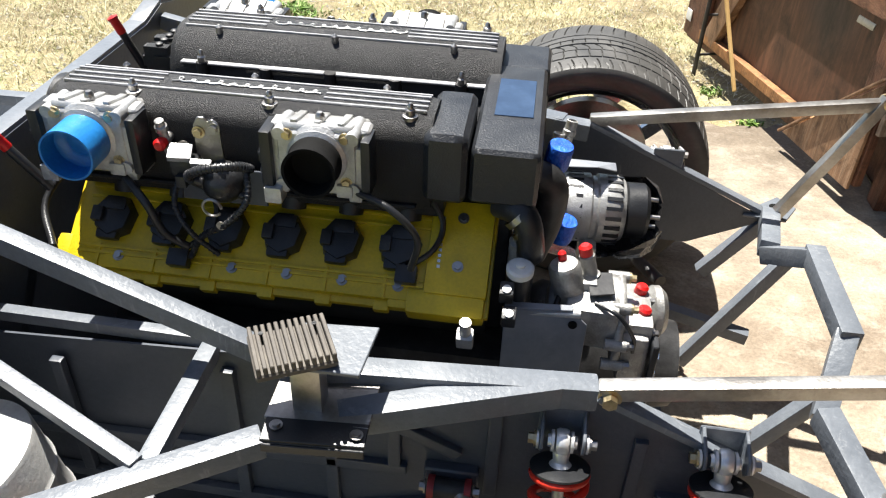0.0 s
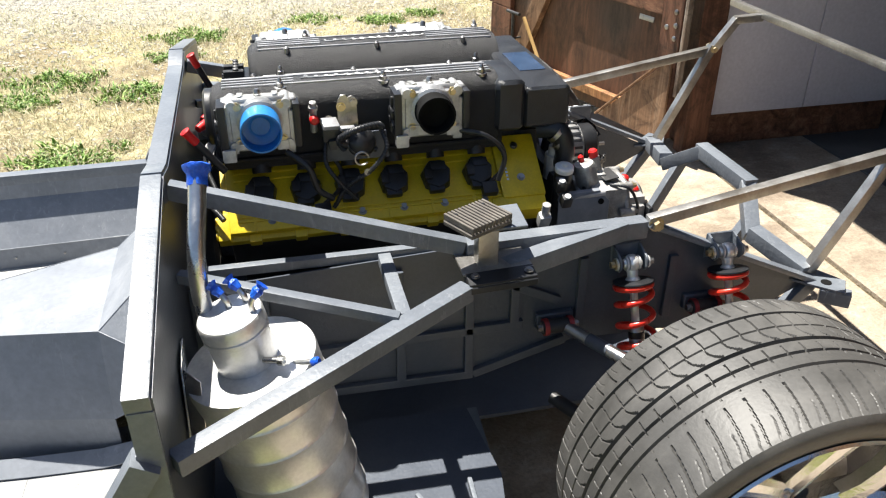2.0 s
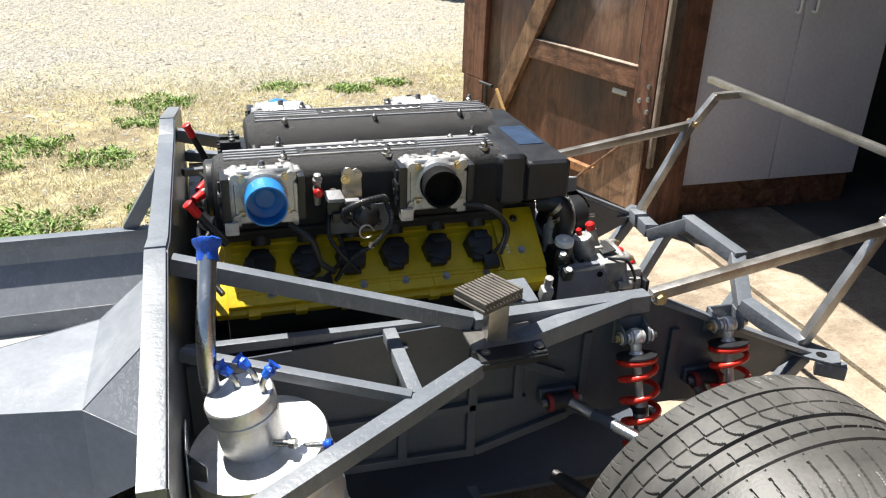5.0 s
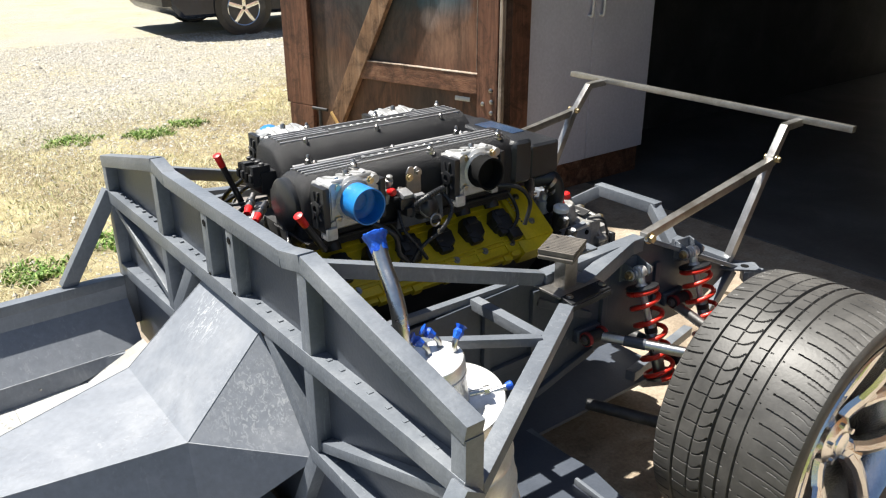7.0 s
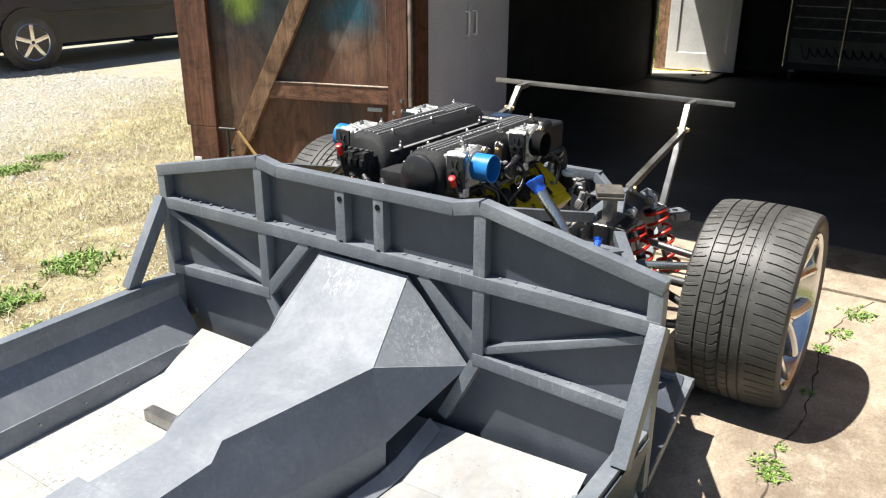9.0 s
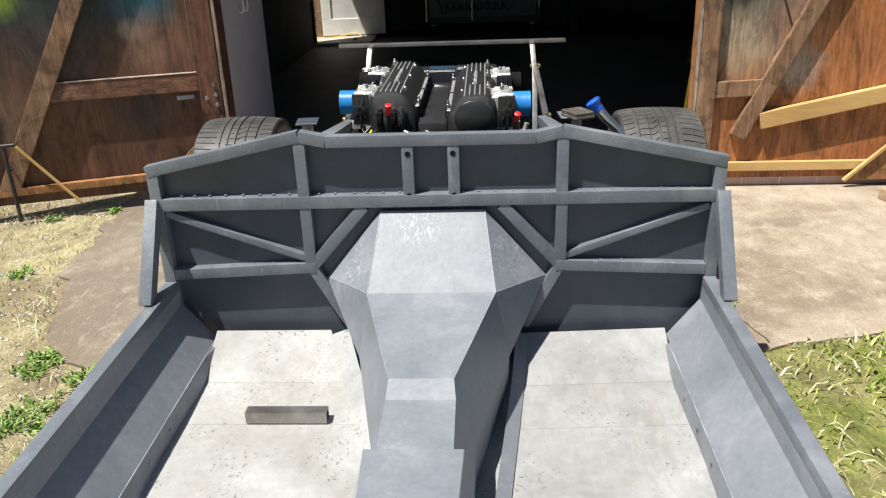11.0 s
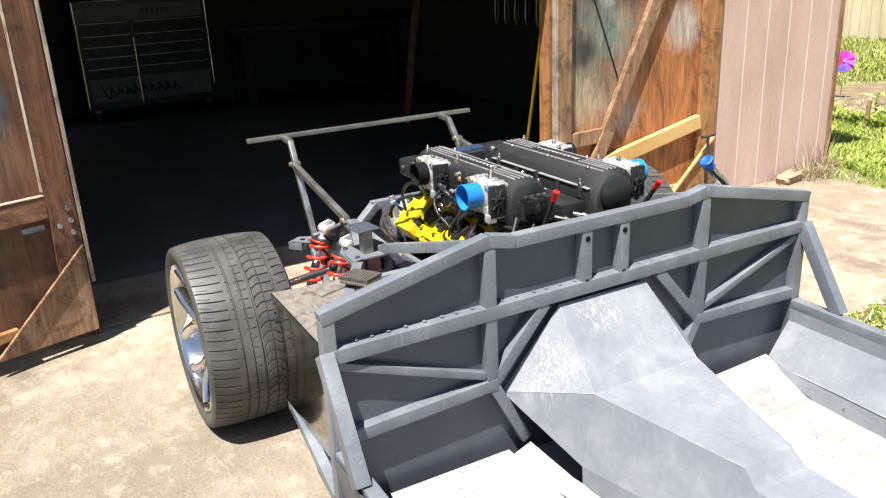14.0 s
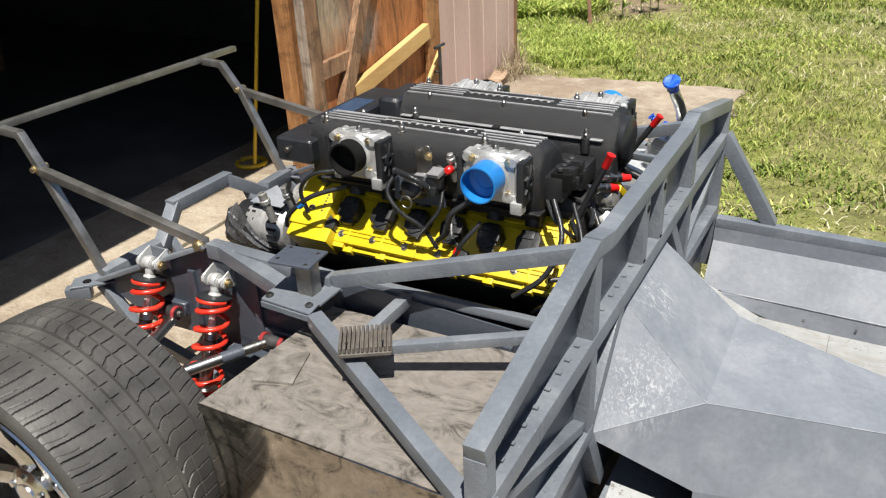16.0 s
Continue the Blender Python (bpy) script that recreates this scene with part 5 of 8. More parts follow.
def bank(s, x0, xc):
    """One cylinder bank: head, cam cover with ribs and bolts, coils, plenum, throttle bodies."""
    v = Vector((0, s * math.cos(TILT), -math.sin(TILT)))
    n = Vector((0, s * math.sin(TILT), math.cos(TILT)))
    o = Vector((xc, s * 0.125, 0.775))
    narrow = 0.845

    def Q(u, w, h=0.0):
        w = w * narrow
        return o + Vector((u, 0, 0)) + v * w + n * h

    def slab(bm, u0, u1, w0, w1, h0, h1, bev=0.004):
        m = Matrix((Vector((1, 0, 0)), v, n)).transposed().to_4x4()
        m.translation = Q((u0 + u1) / 2, (w0 + w1) / 2, (h0 + h1) / 2)
        vs = bmesh.ops.create_cube(bm, size=1.0, matrix=m @ Matrix.Diagonal((u1 - u0, (w1 - w0) * narrow, h1 - h0, 1)))["verts"]
        if bev:
            bevel(bm, vs, bev, 2)
        return bm

    part("cylinder_head", slab(B(), 0.01, 0.70, 0.0, 0.215, -0.20, -0.034, 0.01), BLOCK, eng)
    bm = B()
    slab(bm, 0.0, 0.705, 0.0, 0.225, -0.036, -0.016, 0.006)
    slab(bm, 0.012, 0.61, 0.012, 0.212, -0.02, 0.0, 0.009)
    slab(bm, 0.60, 0.70, 0.010, 0.195, -0.02, 0.010 if s < 0 else 0.032, 0.008)
    for w in (0.028, 0.046, 0.066, 0.168, 0.180):
        slab(bm, 0.03, 0.60, w, w + 0.006, -0.004, 0.0035, 0.0015)
    for k in range(7):
        u = 0.065 + k * 0.0945
        if u < 0.6:
            slab(bm, u - 0.003, u + 0.003, 0.165, 0.212, -0.006, 0.003, 0.0012)
    for k in range(6):
        slab(bm, 0.05 + k * 0.0945, 0.075 + k * 0.0945, 0.205, 0.232, -0.034, -0.012, 0.004)
    slab(bm, 0.575, 0.698, 0.188, 0.234, -0.05, 0.006 if s < 0 else 0.026, 0.010)
    slab(bm, 0.545, 0.600, 0.185, 0.226, -0.03, -0.004, 0.008)
    slab(bm, -0.012, 0.014, 0.150, 0.225, -0.036, -0.006, 0.006)
    for w in (0.165, 0.185, 0.205):
        rod(bm, Q(-0.016, w, -0.02), Q(0.004, w, -0.02), 0.009, seg=14)
    cover = part("cam_cover", bm, YELLOW, eng, "yellow painted cam cover", smooth=35)
    up_ = 0.010 if s < 0 else 0.032
    for u, w, h in ((0.650, 0.045, up_), (0.650, 0.140, up_), (0.655, 0.215, -0.016), (0.10, 0.186, 0.0), (0.19, 0.186, 0.0), (0.29, 0.186, 0.0), (0.38, 0.186, 0.0), (0.47, 0.186, 0.0), (0.56, 0.186, 0.0)):
        bm = B()
        bolt(bm, Q(u, w, h), n, 0.006, 0.007)
        part("bolt", bm, STEEL, cover)
    bm = B()
    for k in range(10):
        slab(bm, 0.617, 0.622, 0.045 + k * 0.0105, 0.051 + k * 0.0105, up_, up_ + 0.0006, 0)
    part("cast_lettering", bm, ALU, cover, "worn row of small bars")
    # coil packs with their plugs
    for k in range(6):
        u = 0.083 + k * 0.0945
        bm = B()
        m = Matrix((Vector((1, 0, 0)), v, n)).transposed().to_4x4()
        m.translation = Q(u, 0.112, 0)
        vs = bmesh.ops.create_cone(bm, cap_ends=True, segments=7, radius1=0.036, radius2=0.031, depth=0.026, matrix=m @ Matrix.Translation((0, 0, 0.011)) @ Matrix.Diagonal((1.0, 1.12, 1.0, 1)))["verts"]
        bevel(bm, vs, 0.005, 2)
        slab(bm, u - 0.022, u + 0.014, 0.119, 0.160, 0.0, 0.020, 0.008)
        slab(bm, u - 0.012, u + 0.022, 0.079, 0.104, 0.004, 0.028, 0.006)
        coil = part("ignition_coil", bm, BLACK, eng, "black ignition coil")
        part("coil_plug", slab(B(), u - 0.030, u - 0.012, 0.100, 0.130, 0.012, 0.032, 0.004), BLOCK, coil)
    # hanging connectors and looms over the cover
    for u, w in ((0.21, 0.165), (0.575, 0.150)):
        if s > 0:
            u, w = u + 0.02, w + 0.004
        part("loose_connector", slab(B(), u - 0.020, u + 0.014, w, w + 0.034, 0.003, 0.024, 0.004), BLACK, eng)
        bm = B()
        sweep(bm, [Q(u, w, 0.014), Q(u + 0.035, w - 0.035, 0.02), Q(u + 0.045, w - 0.085, 0.026), Q(u + 0.02, w - 0.13, 0.05)], 0.0048, 8)
        part("wiring_loom", bm, BLACK, eng)

    # plenum: a rounded log with machined ribs
    prof = [(0.048, 0.79), (0.048, 0.862), (0.053, 0.884), (0.072, 0.915), (0.098, 0.936), (0.120, 0.942), (0.168, 0.942), (0.188, 0.935), (0.202, 0.918), (0.208, 0.894), (0.208, 0.82), (0.196, 0.79)]
    xa, xb = x0 + 0.005, x0 + 0.60
    bm = B()
    rings = []
    for x, k in ((xa, 0.80), (xa + 0.006, 0.90), (xa + 0.018, 0.97), (xa + 0.035, 1.0), (xb - 0.03, 1.0), (xb, 0.96)):
        cy, cz = 0.128, 0.85
        rings.append([bm.verts.new((x, s * (cy + (yy - cy) * k), cz + (zz - cz) * k)) for yy, zz in prof])
    for a, b in zip(rings, rings[1:]):
        for i in range(len(prof)):
            j = (i + 1) % len(prof)
            bm.faces.new((a[i], a[j], b[j], b[i]))
    bm.faces.new(rings[0])
    bm.faces.new(rings[-1])
    plen = part("plenum", bm, CRACKLE, eng, "black crackle-painted intake plenum", smooth=38)
    for k, yy in enumerate((0.104, 0.120, 0.136, 0.152, 0.168)):
        z = 0.9415 if yy > 0.11 else 0.9375
        runs = [(xa + 0.025, xb - 0.012)] if k in (0, 4) else [(xa + 0.025, xa + 0.17), (xb - 0.17, xb - 0.012)]
        for a, b in runs:
            bm = B()
            span(bm, (a, s * (yy - 0.0019), z - 0.002), (b, s * (yy + 0.0019), z + 0.0030), 0.0007, 1)
            part("rib", bm, MACHINED, plen, "machined silver rib", smooth=0)
    # raised mark: one joined line of loops, tall at its start and twice on the way
    bm = B()
    pts = []
    tall_at = (1.0, 0.35, 0.42, 0.75, 0.35, 0.40, 0.35, 0.80, 0.38, 0.40, 0.36)
    for i in range(440):
        f = i / 439 * 10.999
        k, g = int(f), f - int(f)
        amp = 0.0062 + 0.0080 * tall_at[k]
        pts.append((xa + 0.185 + 0.0212 * f - s * 0.0075 * math.sin(2 * math.pi * g), s * (0.1405 - amp * 0.5 * (1 - math.cos(2 * math.pi * g))), 0.9435))
    sweep(bm, pts, 0.0016, 6, raw=True)
    part("emblem", bm, CAST, plen, "raised silver squiggle")
    # lower lip round the plenum's open side
    bm = B()
    span(bm, (xa - 0.003, s * 0.050, 0.798), (xb - 0.02, s * 0.2105, 0.804), 0.002, 1)
    part("lower_lip", bm, CRACKLE, plen, smooth=0)
    # flange with studs on the inner flank
    bm = B()
    span(bm, (xa + 0.03, s * 0.047, 0.8885), (xb - 0.02, s * 0.062, 0.8925), 0.001, 1)
    part("flange_edge", bm, MACHINED, plen, smooth=0)
    for k in range(5):
        x = xa + 0.07 + k * 0.115
        tall = k in (0, 4, 2)
        bm = B()
        rod(bm, (x, s * 0.050, 0.858), (x, s * 0.050, 0.8935 if tall else 0.8915), 0.011, seg=14)
        part("boss", bm, CRACKLE, plen)
        if k in (0, 4):
            bm = B()
            lathe(bm, [(0.0075, 0.0), (0.0075, 0.010), (0.005, 0.012), (0.0045, 0.020), (0.002, 0.023)], (x, s * 0.050, 0.893), (0, 0, 1), 10)
            part("stud", bm, STEEL, plen, "steel dome nut on a stud")
    for k in range(3):
        x = xa + 0.14 + k * 0.21
        bm = B()
        lathe(bm, [(0.012, -0.004), (0.012, 0.002), (0.0075, 0.003), (0.0075, 0.011), (0.005, 0.013), (0.0045, 0.018), (0.002, 0.021)], (x, s * 0.178, 0.938), (0, 0, 1), 12)
        part("stud", bm, STEEL, plen, "steel dome nut on a stud")
        bm = B()
        lathe(bm, [(0.006, -0.004), (0.006, 0.008), (0.002, 0.012)], (x - 0.05, s * 0.095, 0.934), (0, 0, 1), 10)
        part("stud", bm, STEEL, plen)
    # front end: black sensor cluster, lower tray
    if s > 0:
        bm = B()
        span(bm, (xa - 0.040, s * 0.085, 0.825), (xa + 0.01, s * 0.180, 0.880), 0.006)
        clus = part("sensor_block", bm, BLACK, eng, "black block of plugged sensors")
        for k in range(4):
            bm = B()
            y0 = 0.090 + k * 0.0225
            span(bm, (xa - 0.058, s * y0, 0.846 + 0.004 * (k % 2)), (xa - 0.012, s * (y0 + 0.019), 0.896 - 0.006 * (k % 2)), 0.003)
            span(bm, (xa - 0.064, s * (y0 + 0.003), 0.856), (xa - 0.054, s * (y0 + 0.016), 0.876), 0.002)
            part("plug", bm, DARKHOLE if k % 2 else CRACKLE, clus)
            bm = B()
            lathe(bm, [(0.007, 0), (0.007, 0.006), (0.004, 0.008)], (xa - 0.03, s * (y0 + 0.0095), 0.894), (0, 0, 1), 10)
            part("plug_boot", bm, BLOCK, clus)
    if s < 0:
        bm = B()
        lathe(bm, [(0.056, -0.02), (0.058, 0.0), (0.058, 0.012), (0.052, 0.017), (0.010, 0.018)], (xa + 0.002, s * 0.130, 0.872), (-1, 0, 0), 32)
        part("end_cap", bm, BLACK, plen, "round black end cap")

    # throttle bodies
    for k, (x, mouth, mat, what) in enumerate(((x0 + 0.099, 0.300, BLUE, "blue plastic cap"), (x0 + 0.443, 0.284, DARKHOLE, "black rubber sleeve"))):
        z = 0.895
        bm = B()
        span(bm, (x - 0.074, s * 0.200, 0.830), (x + 0.074, s * 0.234, 0.936), 0.010, 3)
        span(bm, (x - 0.060, s * 0.228, 0.836), (x + 0.060, s * 0.252, 0.936), 0.012, 3)
        prism(bm, [(x - 0.070, s * 0.182, 0.932), (x + 0.070, s * 0.182, 0.932), (x + 0.052, s * 0.246, 0.945), (x - 0.052, s * 0.246, 0.945)], (0, 0, -0.022), 0.005)
        lathe(bm, [(0.044, 0.0), (0.044, 0.018), (0.0365, 0.022), (0.0365, 0.028)], (x, s * 0.235, z), (0, s, 0), 36)
        span(bm, (x - 0.066, s * 0.208, 0.832), (x - 0.046, s * 0.250, 0.930), 0.004)
        span(bm, (x + 0.044, s * 0.208, 0.826), (x + 0.064, s * 0.250, 0.915), 0.004)
        for dx in (-0.052, 0.052):
            for dz in (-0.046, 0.036):
                rod(bm, (x + dx, s * 0.198, z + dz), (x + dx, s * 0.256, z + dz), 0.010, seg=14)
        for dx in (-0.034, 0.0, 0.034):
            prism(bm, [(x + dx - 0.006, s * 0.186, 0.9365), (x + dx + 0.006, s * 0.186, 0.9365), (x + dx + 0.005, s * 0.240, 0.948), (x + dx - 0.005, s * 0.240, 0.948)], (0, 0, -0.015), 0.001)
        lathe(bm, [(0.050, 0.0), (0.050, 0.008), (0.044, 0.014)], (x, s * 0.238, z), (0, s, 0), 36)
        span(bm, (x - 0.050, s * 0.246, 0.842), (x - 0.030, s * 0.258, 0.865), 0.004)
        span(bm, (x + 0.028, s * 0.246, 0.838), (x + 0.052, s * 0.260, 0.858), 0.004)
        tb = part("throttle_body", bm, CAST, eng, "silver cast throttle body")
        for dx, dz in ((-0.042, 0.035), (0.042, 0.035), (-0.042, -0.035), (0.042, -0.035)):
            bm = B()
            bolt(bm, (x + dx, s * 0.250, z + dz), (0, s, 0), 0.006, 0.008)
            part("bolt", bm, BRASS, tb)
        bm = B()
        lathe(bm, [(0.007, 0), (0.007, 0.012), (0.004, 0.016)], (x, s * 0.222, 0.938), (0, 0, 1), 10)
        part("screw", bm, STEEL, tb)
        bm = B()
        d = mouth - 0.258
        lathe(bm, [(0.0385, 0.0), (0.039, d), (0.0395, d + 0.012), (0.0365, d + 0.012), (0.0360, 0.020), (0.022, 0.018), (0.018, 0.014), (0.002, 0.014)] if mat is BLUE else
              [(0.0385, 0.0), (0.0395, 0.006), (0.0375, 0.010), (0.0375, d + 0.004), (0.039, d + 0.012), (0.0345, d + 0.012), (0.033, 0.008), (0.002, 0.006)], (x, s * 0.258, z), (0, s, 0), 40)
        part("intake_cap" if mat is BLUE else "intake_sleeve", bm, mat, tb, what)
        bm = B()
        span(bm, (x - 0.080, s * 0.208, 0.838), (x - 0.064, s * 0.262, 0.935), 0.004)
        lathe(bm, [(0.016, 0), (0.016, 0.006), (0.008, 0.007), (0.008, 0.001)], (x - 0.080, s * 0.236, 0.888), (-1, 0, 0), 20)
        part("actuator_cover", bm, BLACK, tb, "black ribbed actuator cover")
        for q in range(7):
            g = 2 * math.pi * q / 7 + 0.3
            bm = B()
            beam(bm, (x - 0.082, s * (0.236 + 0.006 * math.cos(g)), 0.888 + 0.010 * math.sin(g)), (x - 0.082, s * (0.236 + 0.022 * math.cos(g)), 0.888 + 0.040 * math.sin(g)), 0.004, 0.005, up=(1, 0, 0), bev=0.001)
            part("web", bm, BLOCK, tb)
        bm = B()
        span(bm, (x - 0.078, s * 0.240, 0.822), (x - 0.052, s * 0.268, 0.848), 0.004)
        part("plug_socket", bm, CAST, tb)
        bm = B()
        span(bm, (x + 0.064, s * 0.210, 0.84), (x + 0.078, s * 0.256, 0.930), 0.005)
        part("actuator_cover", bm, BLACK, tb)
        bm = B()
        if k == 0:
            sweep(bm, [(x + 0.045, s * 0.25, 0.83), (x + 0.085, s * 0.275, 0.80), (x + 0.10, s * 0.27, 0.75), (x + 0.13, s * 0.26, 0.72)], 0.0065, 10)
        else:
            sweep(bm, [(x + 0.055, s * 0.25, 0.845), (x + 0.11, s * 0.272, 0.835), (x + 0.15, s * 0.275, 0.79), (x + 0.14, s * 0.27, 0.73)], 0.0055, 10)
        part("hose", bm, BLACK, eng, "black braided hose")
    # between the throttle bodies: air valve, bracket, red plug, hoses
    xm = x0 + 0.28
    cap = Vector((xm + 0.016, s * 0.246, 0.838))
    tip = Vector((0.25, s * 0.75, 0.62)).normalized()
    bm = B()
    lathe(bm, [(0.010, -0.040), (0.020, -0.036), (0.022, -0.012), (0.031, -0.008), (0.031, 0.0), (0.027, 0.008), (0.018, 0.015), (0.006, 0.018)], cap, tip, 26)
    valve = part("air_valve", bm, BLACK, eng, "black domed air valve")
    bm = B()
    lathe(bm, [(0.0312, -0.007), (0.0322, -0.004), (0.0322, -0.002), (0.0312, 0.0)], cap, tip, 30, closed=True)
    part("crimp_ring", bm, STEEL, valve)
    bm = B()
    rod(bm, cap + Vector((-0.012, 0, -0.012)), cap + Vector((-0.045, s * 0.006, 0.002)), 0.008, seg=12)
    rod(bm, cap + Vector((0.012, 0, -0.015)), cap + Vector((0.030, s * 0.002, -0.022)), 0.006, seg=12)
    part("nozzle", bm, BLACK, valve)
    bm = B()
    span(bm, (xm - 0.062, s * 0.222, 0.842), (xm - 0.022, s * 0.252, 0.868), 0.006)
    span(bm, (xm - 0.052, s * 0.236, 0.828), (xm - 0.036, s * 0.262, 0.848), 0.004)
    part("valve_plug", bm, BLACK, eng)
    plate_ = [(-0.030, 0.846), (0.014, 0.852), (0.012, 0.905), (0.010, 0.922), (0.002, 0.928), (-0.006, 0.922), (-0.010, 0.930), (-0.020, 0.930), (-0.028, 0.916), (-0.026, 0.898)]
    bm = B()
    prism(bm, [(xm + a_, s * 0.222, c_) for a_, c_ in plate_], (0, s * 0.004, 0), 0.001)
    part("bracket", bm, STEEL, eng, "grey steel bracket")
    bm = B()
    box(bm, (xm - 0.046, s * 0.243, 0.878), (0.034, 0.028, 0.010), (s * -22, 6, -s * 14), 0.002)
    box(bm, (xm - 0.012, s * 0.252, 0.869), (0.030, 0.010, 0.008), (s * -22, 6, -s * 14), 0.002)
    part("valve_bracket", bm, MACHINED, eng, "stamped grey bracket")
    bm = B()
    prism(bm, [(xm - 0.06, s * 0.226, 0.79), (xm + 0.075, s * 0.226, 0.79), (xm + 0.07, s * 0.226, 0.85), (xm - 0.05, s * 0.226, 0.85)], (0, s * 0.004, 0), 0.001)
    part("mount_plate", bm, SHEET, eng)
    for dx, dz in ((0.004, 0.914), (-0.020, 0.906), (-0.046, 0.880)):
        bm = B()
        bolt(bm, (xm + dx, s * 0.226, dz), (0, s, 0), 0.0065, 0.008)
        part("bolt", bm, BRASS if dz == 0.906 else STEEL, eng)
    bm = B()
    lathe(bm, [(0.007, -0.05), (0.007, 0.0), (0.0095, 0.002), (0.0095, 0.010), (0.007, 0.012), (0.007, 0.020), (0.003, 0.022)], (xm - 0.076, s * 0.226, 0.902), (0, s * 0.25, 0.95), 16)
    rod(bm, (xm - 0.076, s * 0.205, 0.886), (xm - 0.076, s * 0.232, 0.886), 0.008, seg=14)
    fit_ = part("fuel_fitting", bm, RAWCAST, eng, "small alloy union")
    bm = B()
    lathe(bm, [(0.0085, 0), (0.0095, 0.004), (0.0095, 0.014), (0.006, 0.018)], (xm - 0.076, s * 0.230, 0.886), (0, s, 0.1), 16)
    part("plug", bm, RED, fit_, "red plastic plug")
    for pts, r in (([(xm - 0.02, 0.235, 0.82), (xm - 0.03, 0.262, 0.85), (xm + 0.0, 0.275, 0.872), (xm + 0.045, 0.262, 0.875), (xm + 0.06, 0.24, 0.86)], 0.0075),
                   ([(xm + 0.055, 0.25, 0.865), (xm + 0.062, 0.278, 0.83), (xm + 0.03, 0.285, 0.79), (xm - 0.02, 0.27, 0.75), (xm - 0.05, 0.26, 0.70)], 0.0055),
                   ([(xm - 0.055, 0.23, 0.84), (xm - 0.06, 0.26, 0.80), (xm - 0.035, 0.275, 0.76), (xm + 0.0, 0.265, 0.715)], 0.005)):
        bm = B()
        line = smooth_line([Vector((a, s * b, c)) for a, b, c in pts], 14)
        sweep(bm, line, r * 0.85, 10, raw=True)
        hose = part("hose", bm, BLACK, eng)
        bm = B()
        for p0, p1 in list(zip(line, line[1:]))[::2]:
            lathe(bm, [(r * 0.8, -r * 0.28), (r * 1.02, -r * 0.14), (r * 1.02, r * 0.14), (r * 0.8, r * 0.28)], p0, Vector(p1) - Vector(p0), 10)
        part("corrugation", bm, BLACK, hose)
    bm = B()
    pts = [(xm + 0.01 + 0.014 * math.cos(a), s * 0.285, 0.815 + 0.014 * math.sin(a)) for a in np.linspace(0, 5.6, 24)]
    sweep(bm, pts, 0.0022, 6, raw=True)
    lathe(bm, [(0.003, 0), (0.007, 0.0005), (0.007, 0.003), (0.003, 0.0035)], (xm + 0.02, s * 0.284, 0.785), (0, s, 0), 14)
    part("earth_strap", bm, STEEL, eng)
    # intake runner box under the plenum
    bm = B()
    span(bm, (xa + 0.01, s * 0.10, 0.765), (xb + 0.02, s * 0.176, 0.815), 0.012)
    part("runner_box", bm, CRACKLE, eng)
    for k in range(6):
        bm = B()
        rod(bm, (xc + 0.09 + k * 0.0945, s * 0.13, 0.83), (xc + 0.09 + k * 0.0945, s * 0.165, 0.750), 0.022, 0.020, seg=16)
        part("runner", bm, BLOCK, eng)


bank(-1, 0.115, 0.115)
bank(1, 0.195, 0.140)

# valley cover between the plenums and the rear air box
bm = B()
span(bm, (0.16, -0.046, 0.80), (0.76, 0.046, 0.852), 0.006)
part("valley_cover", bm, CRACKLE, eng, "flat black valley cover")
bm = B()
span(bm, (0.772, -0.205, 0.815), (0.876, 0.118, 0.908), 0.016, 3)
box1 = part("air_box", bm, AIRBOX, eng, "satin black moulded air box")
bm = B()
span(bm, (0.797, -0.088, 0.9075), (0.858, 0.052, 0.9098), 0.0006, 1)
MIRRORPLATE = worn("glossy_blue_label", (0.035, 0.06, 0.11), (0.028, 0.048, 0.09), (0.045, 0.075, 0.135), 0.12, big=20, fine=90, relief=0.0, rvar=0.03)
part("badge_plate", bm, MIRRORPLATE, box1, "glossy dark blue plate")
bm = B()
span(bm, (0.704, -0.216, 0.815), (0.770, -0.052, 0.930), 0.022, 3)
part("air_box_side", bm, AIRBOX, eng)
bm = B()
span(bm, (0.772, 0.121, 0.840), (0.880, 0.238, 0.902), 0.014, 3)
part("air_box_side", bm, AIRBOX, eng)
bm = B()
prism(bm, [(0.70, -0.06, 0.80), (0.88, -0.12, 0.80), (0.88, 0.16, 0.80), (0.75, 0.10, 0.80)], (0, 0, 0.06), 0.01)
part("air_duct", bm, BLACK, eng)
bm = B()
bolt(bm, (0.845, 0.238, 0.872), (0, 1, 0), 0.006, 0.006)
part("bolt", bm, STEEL, eng)

# timing end: cover, pulleys, hoses
bm = B()
span(bm, (0.845, -0.22, 0.30), (0.880, 0.24, 0.70), 0.02)
part("timing_cover", bm, BLOCK, eng)
for y, z, r in ((0.05, 0.36, 0.085), (-0.10, 0.50, 0.05), (0.15, 0.53, 0.045)):
    bm = B()
    lathe(bm, [(r, 0), (r, 0.006), (r - 0.008, 0.010), (r - 0.008, 0.018), (r, 0.022), (r, 0.028), (0.012, 0.030)], (0.880, y, z), (1, 0, 0), 40)
    part("pulley", bm, BLOCK, eng)
for pts, r, m in (([(0.82, -0.17, 0.80), (0.86, -0.20, 0.80), (0.875, -0.20, 0.74), (0.87, -0.15, 0.70)], 0.022, BLACK),
                  ([(0.84, -0.06, 0.80), (0.90, -0.06, 0.78), (0.90, -0.05, 0.70), (0.88, -0.04, 0.62)], 0.026, BLOCK)):
    bm = B()
    sweep(bm, pts, r, 16)
    part("coolant_hose", bm, m, eng)
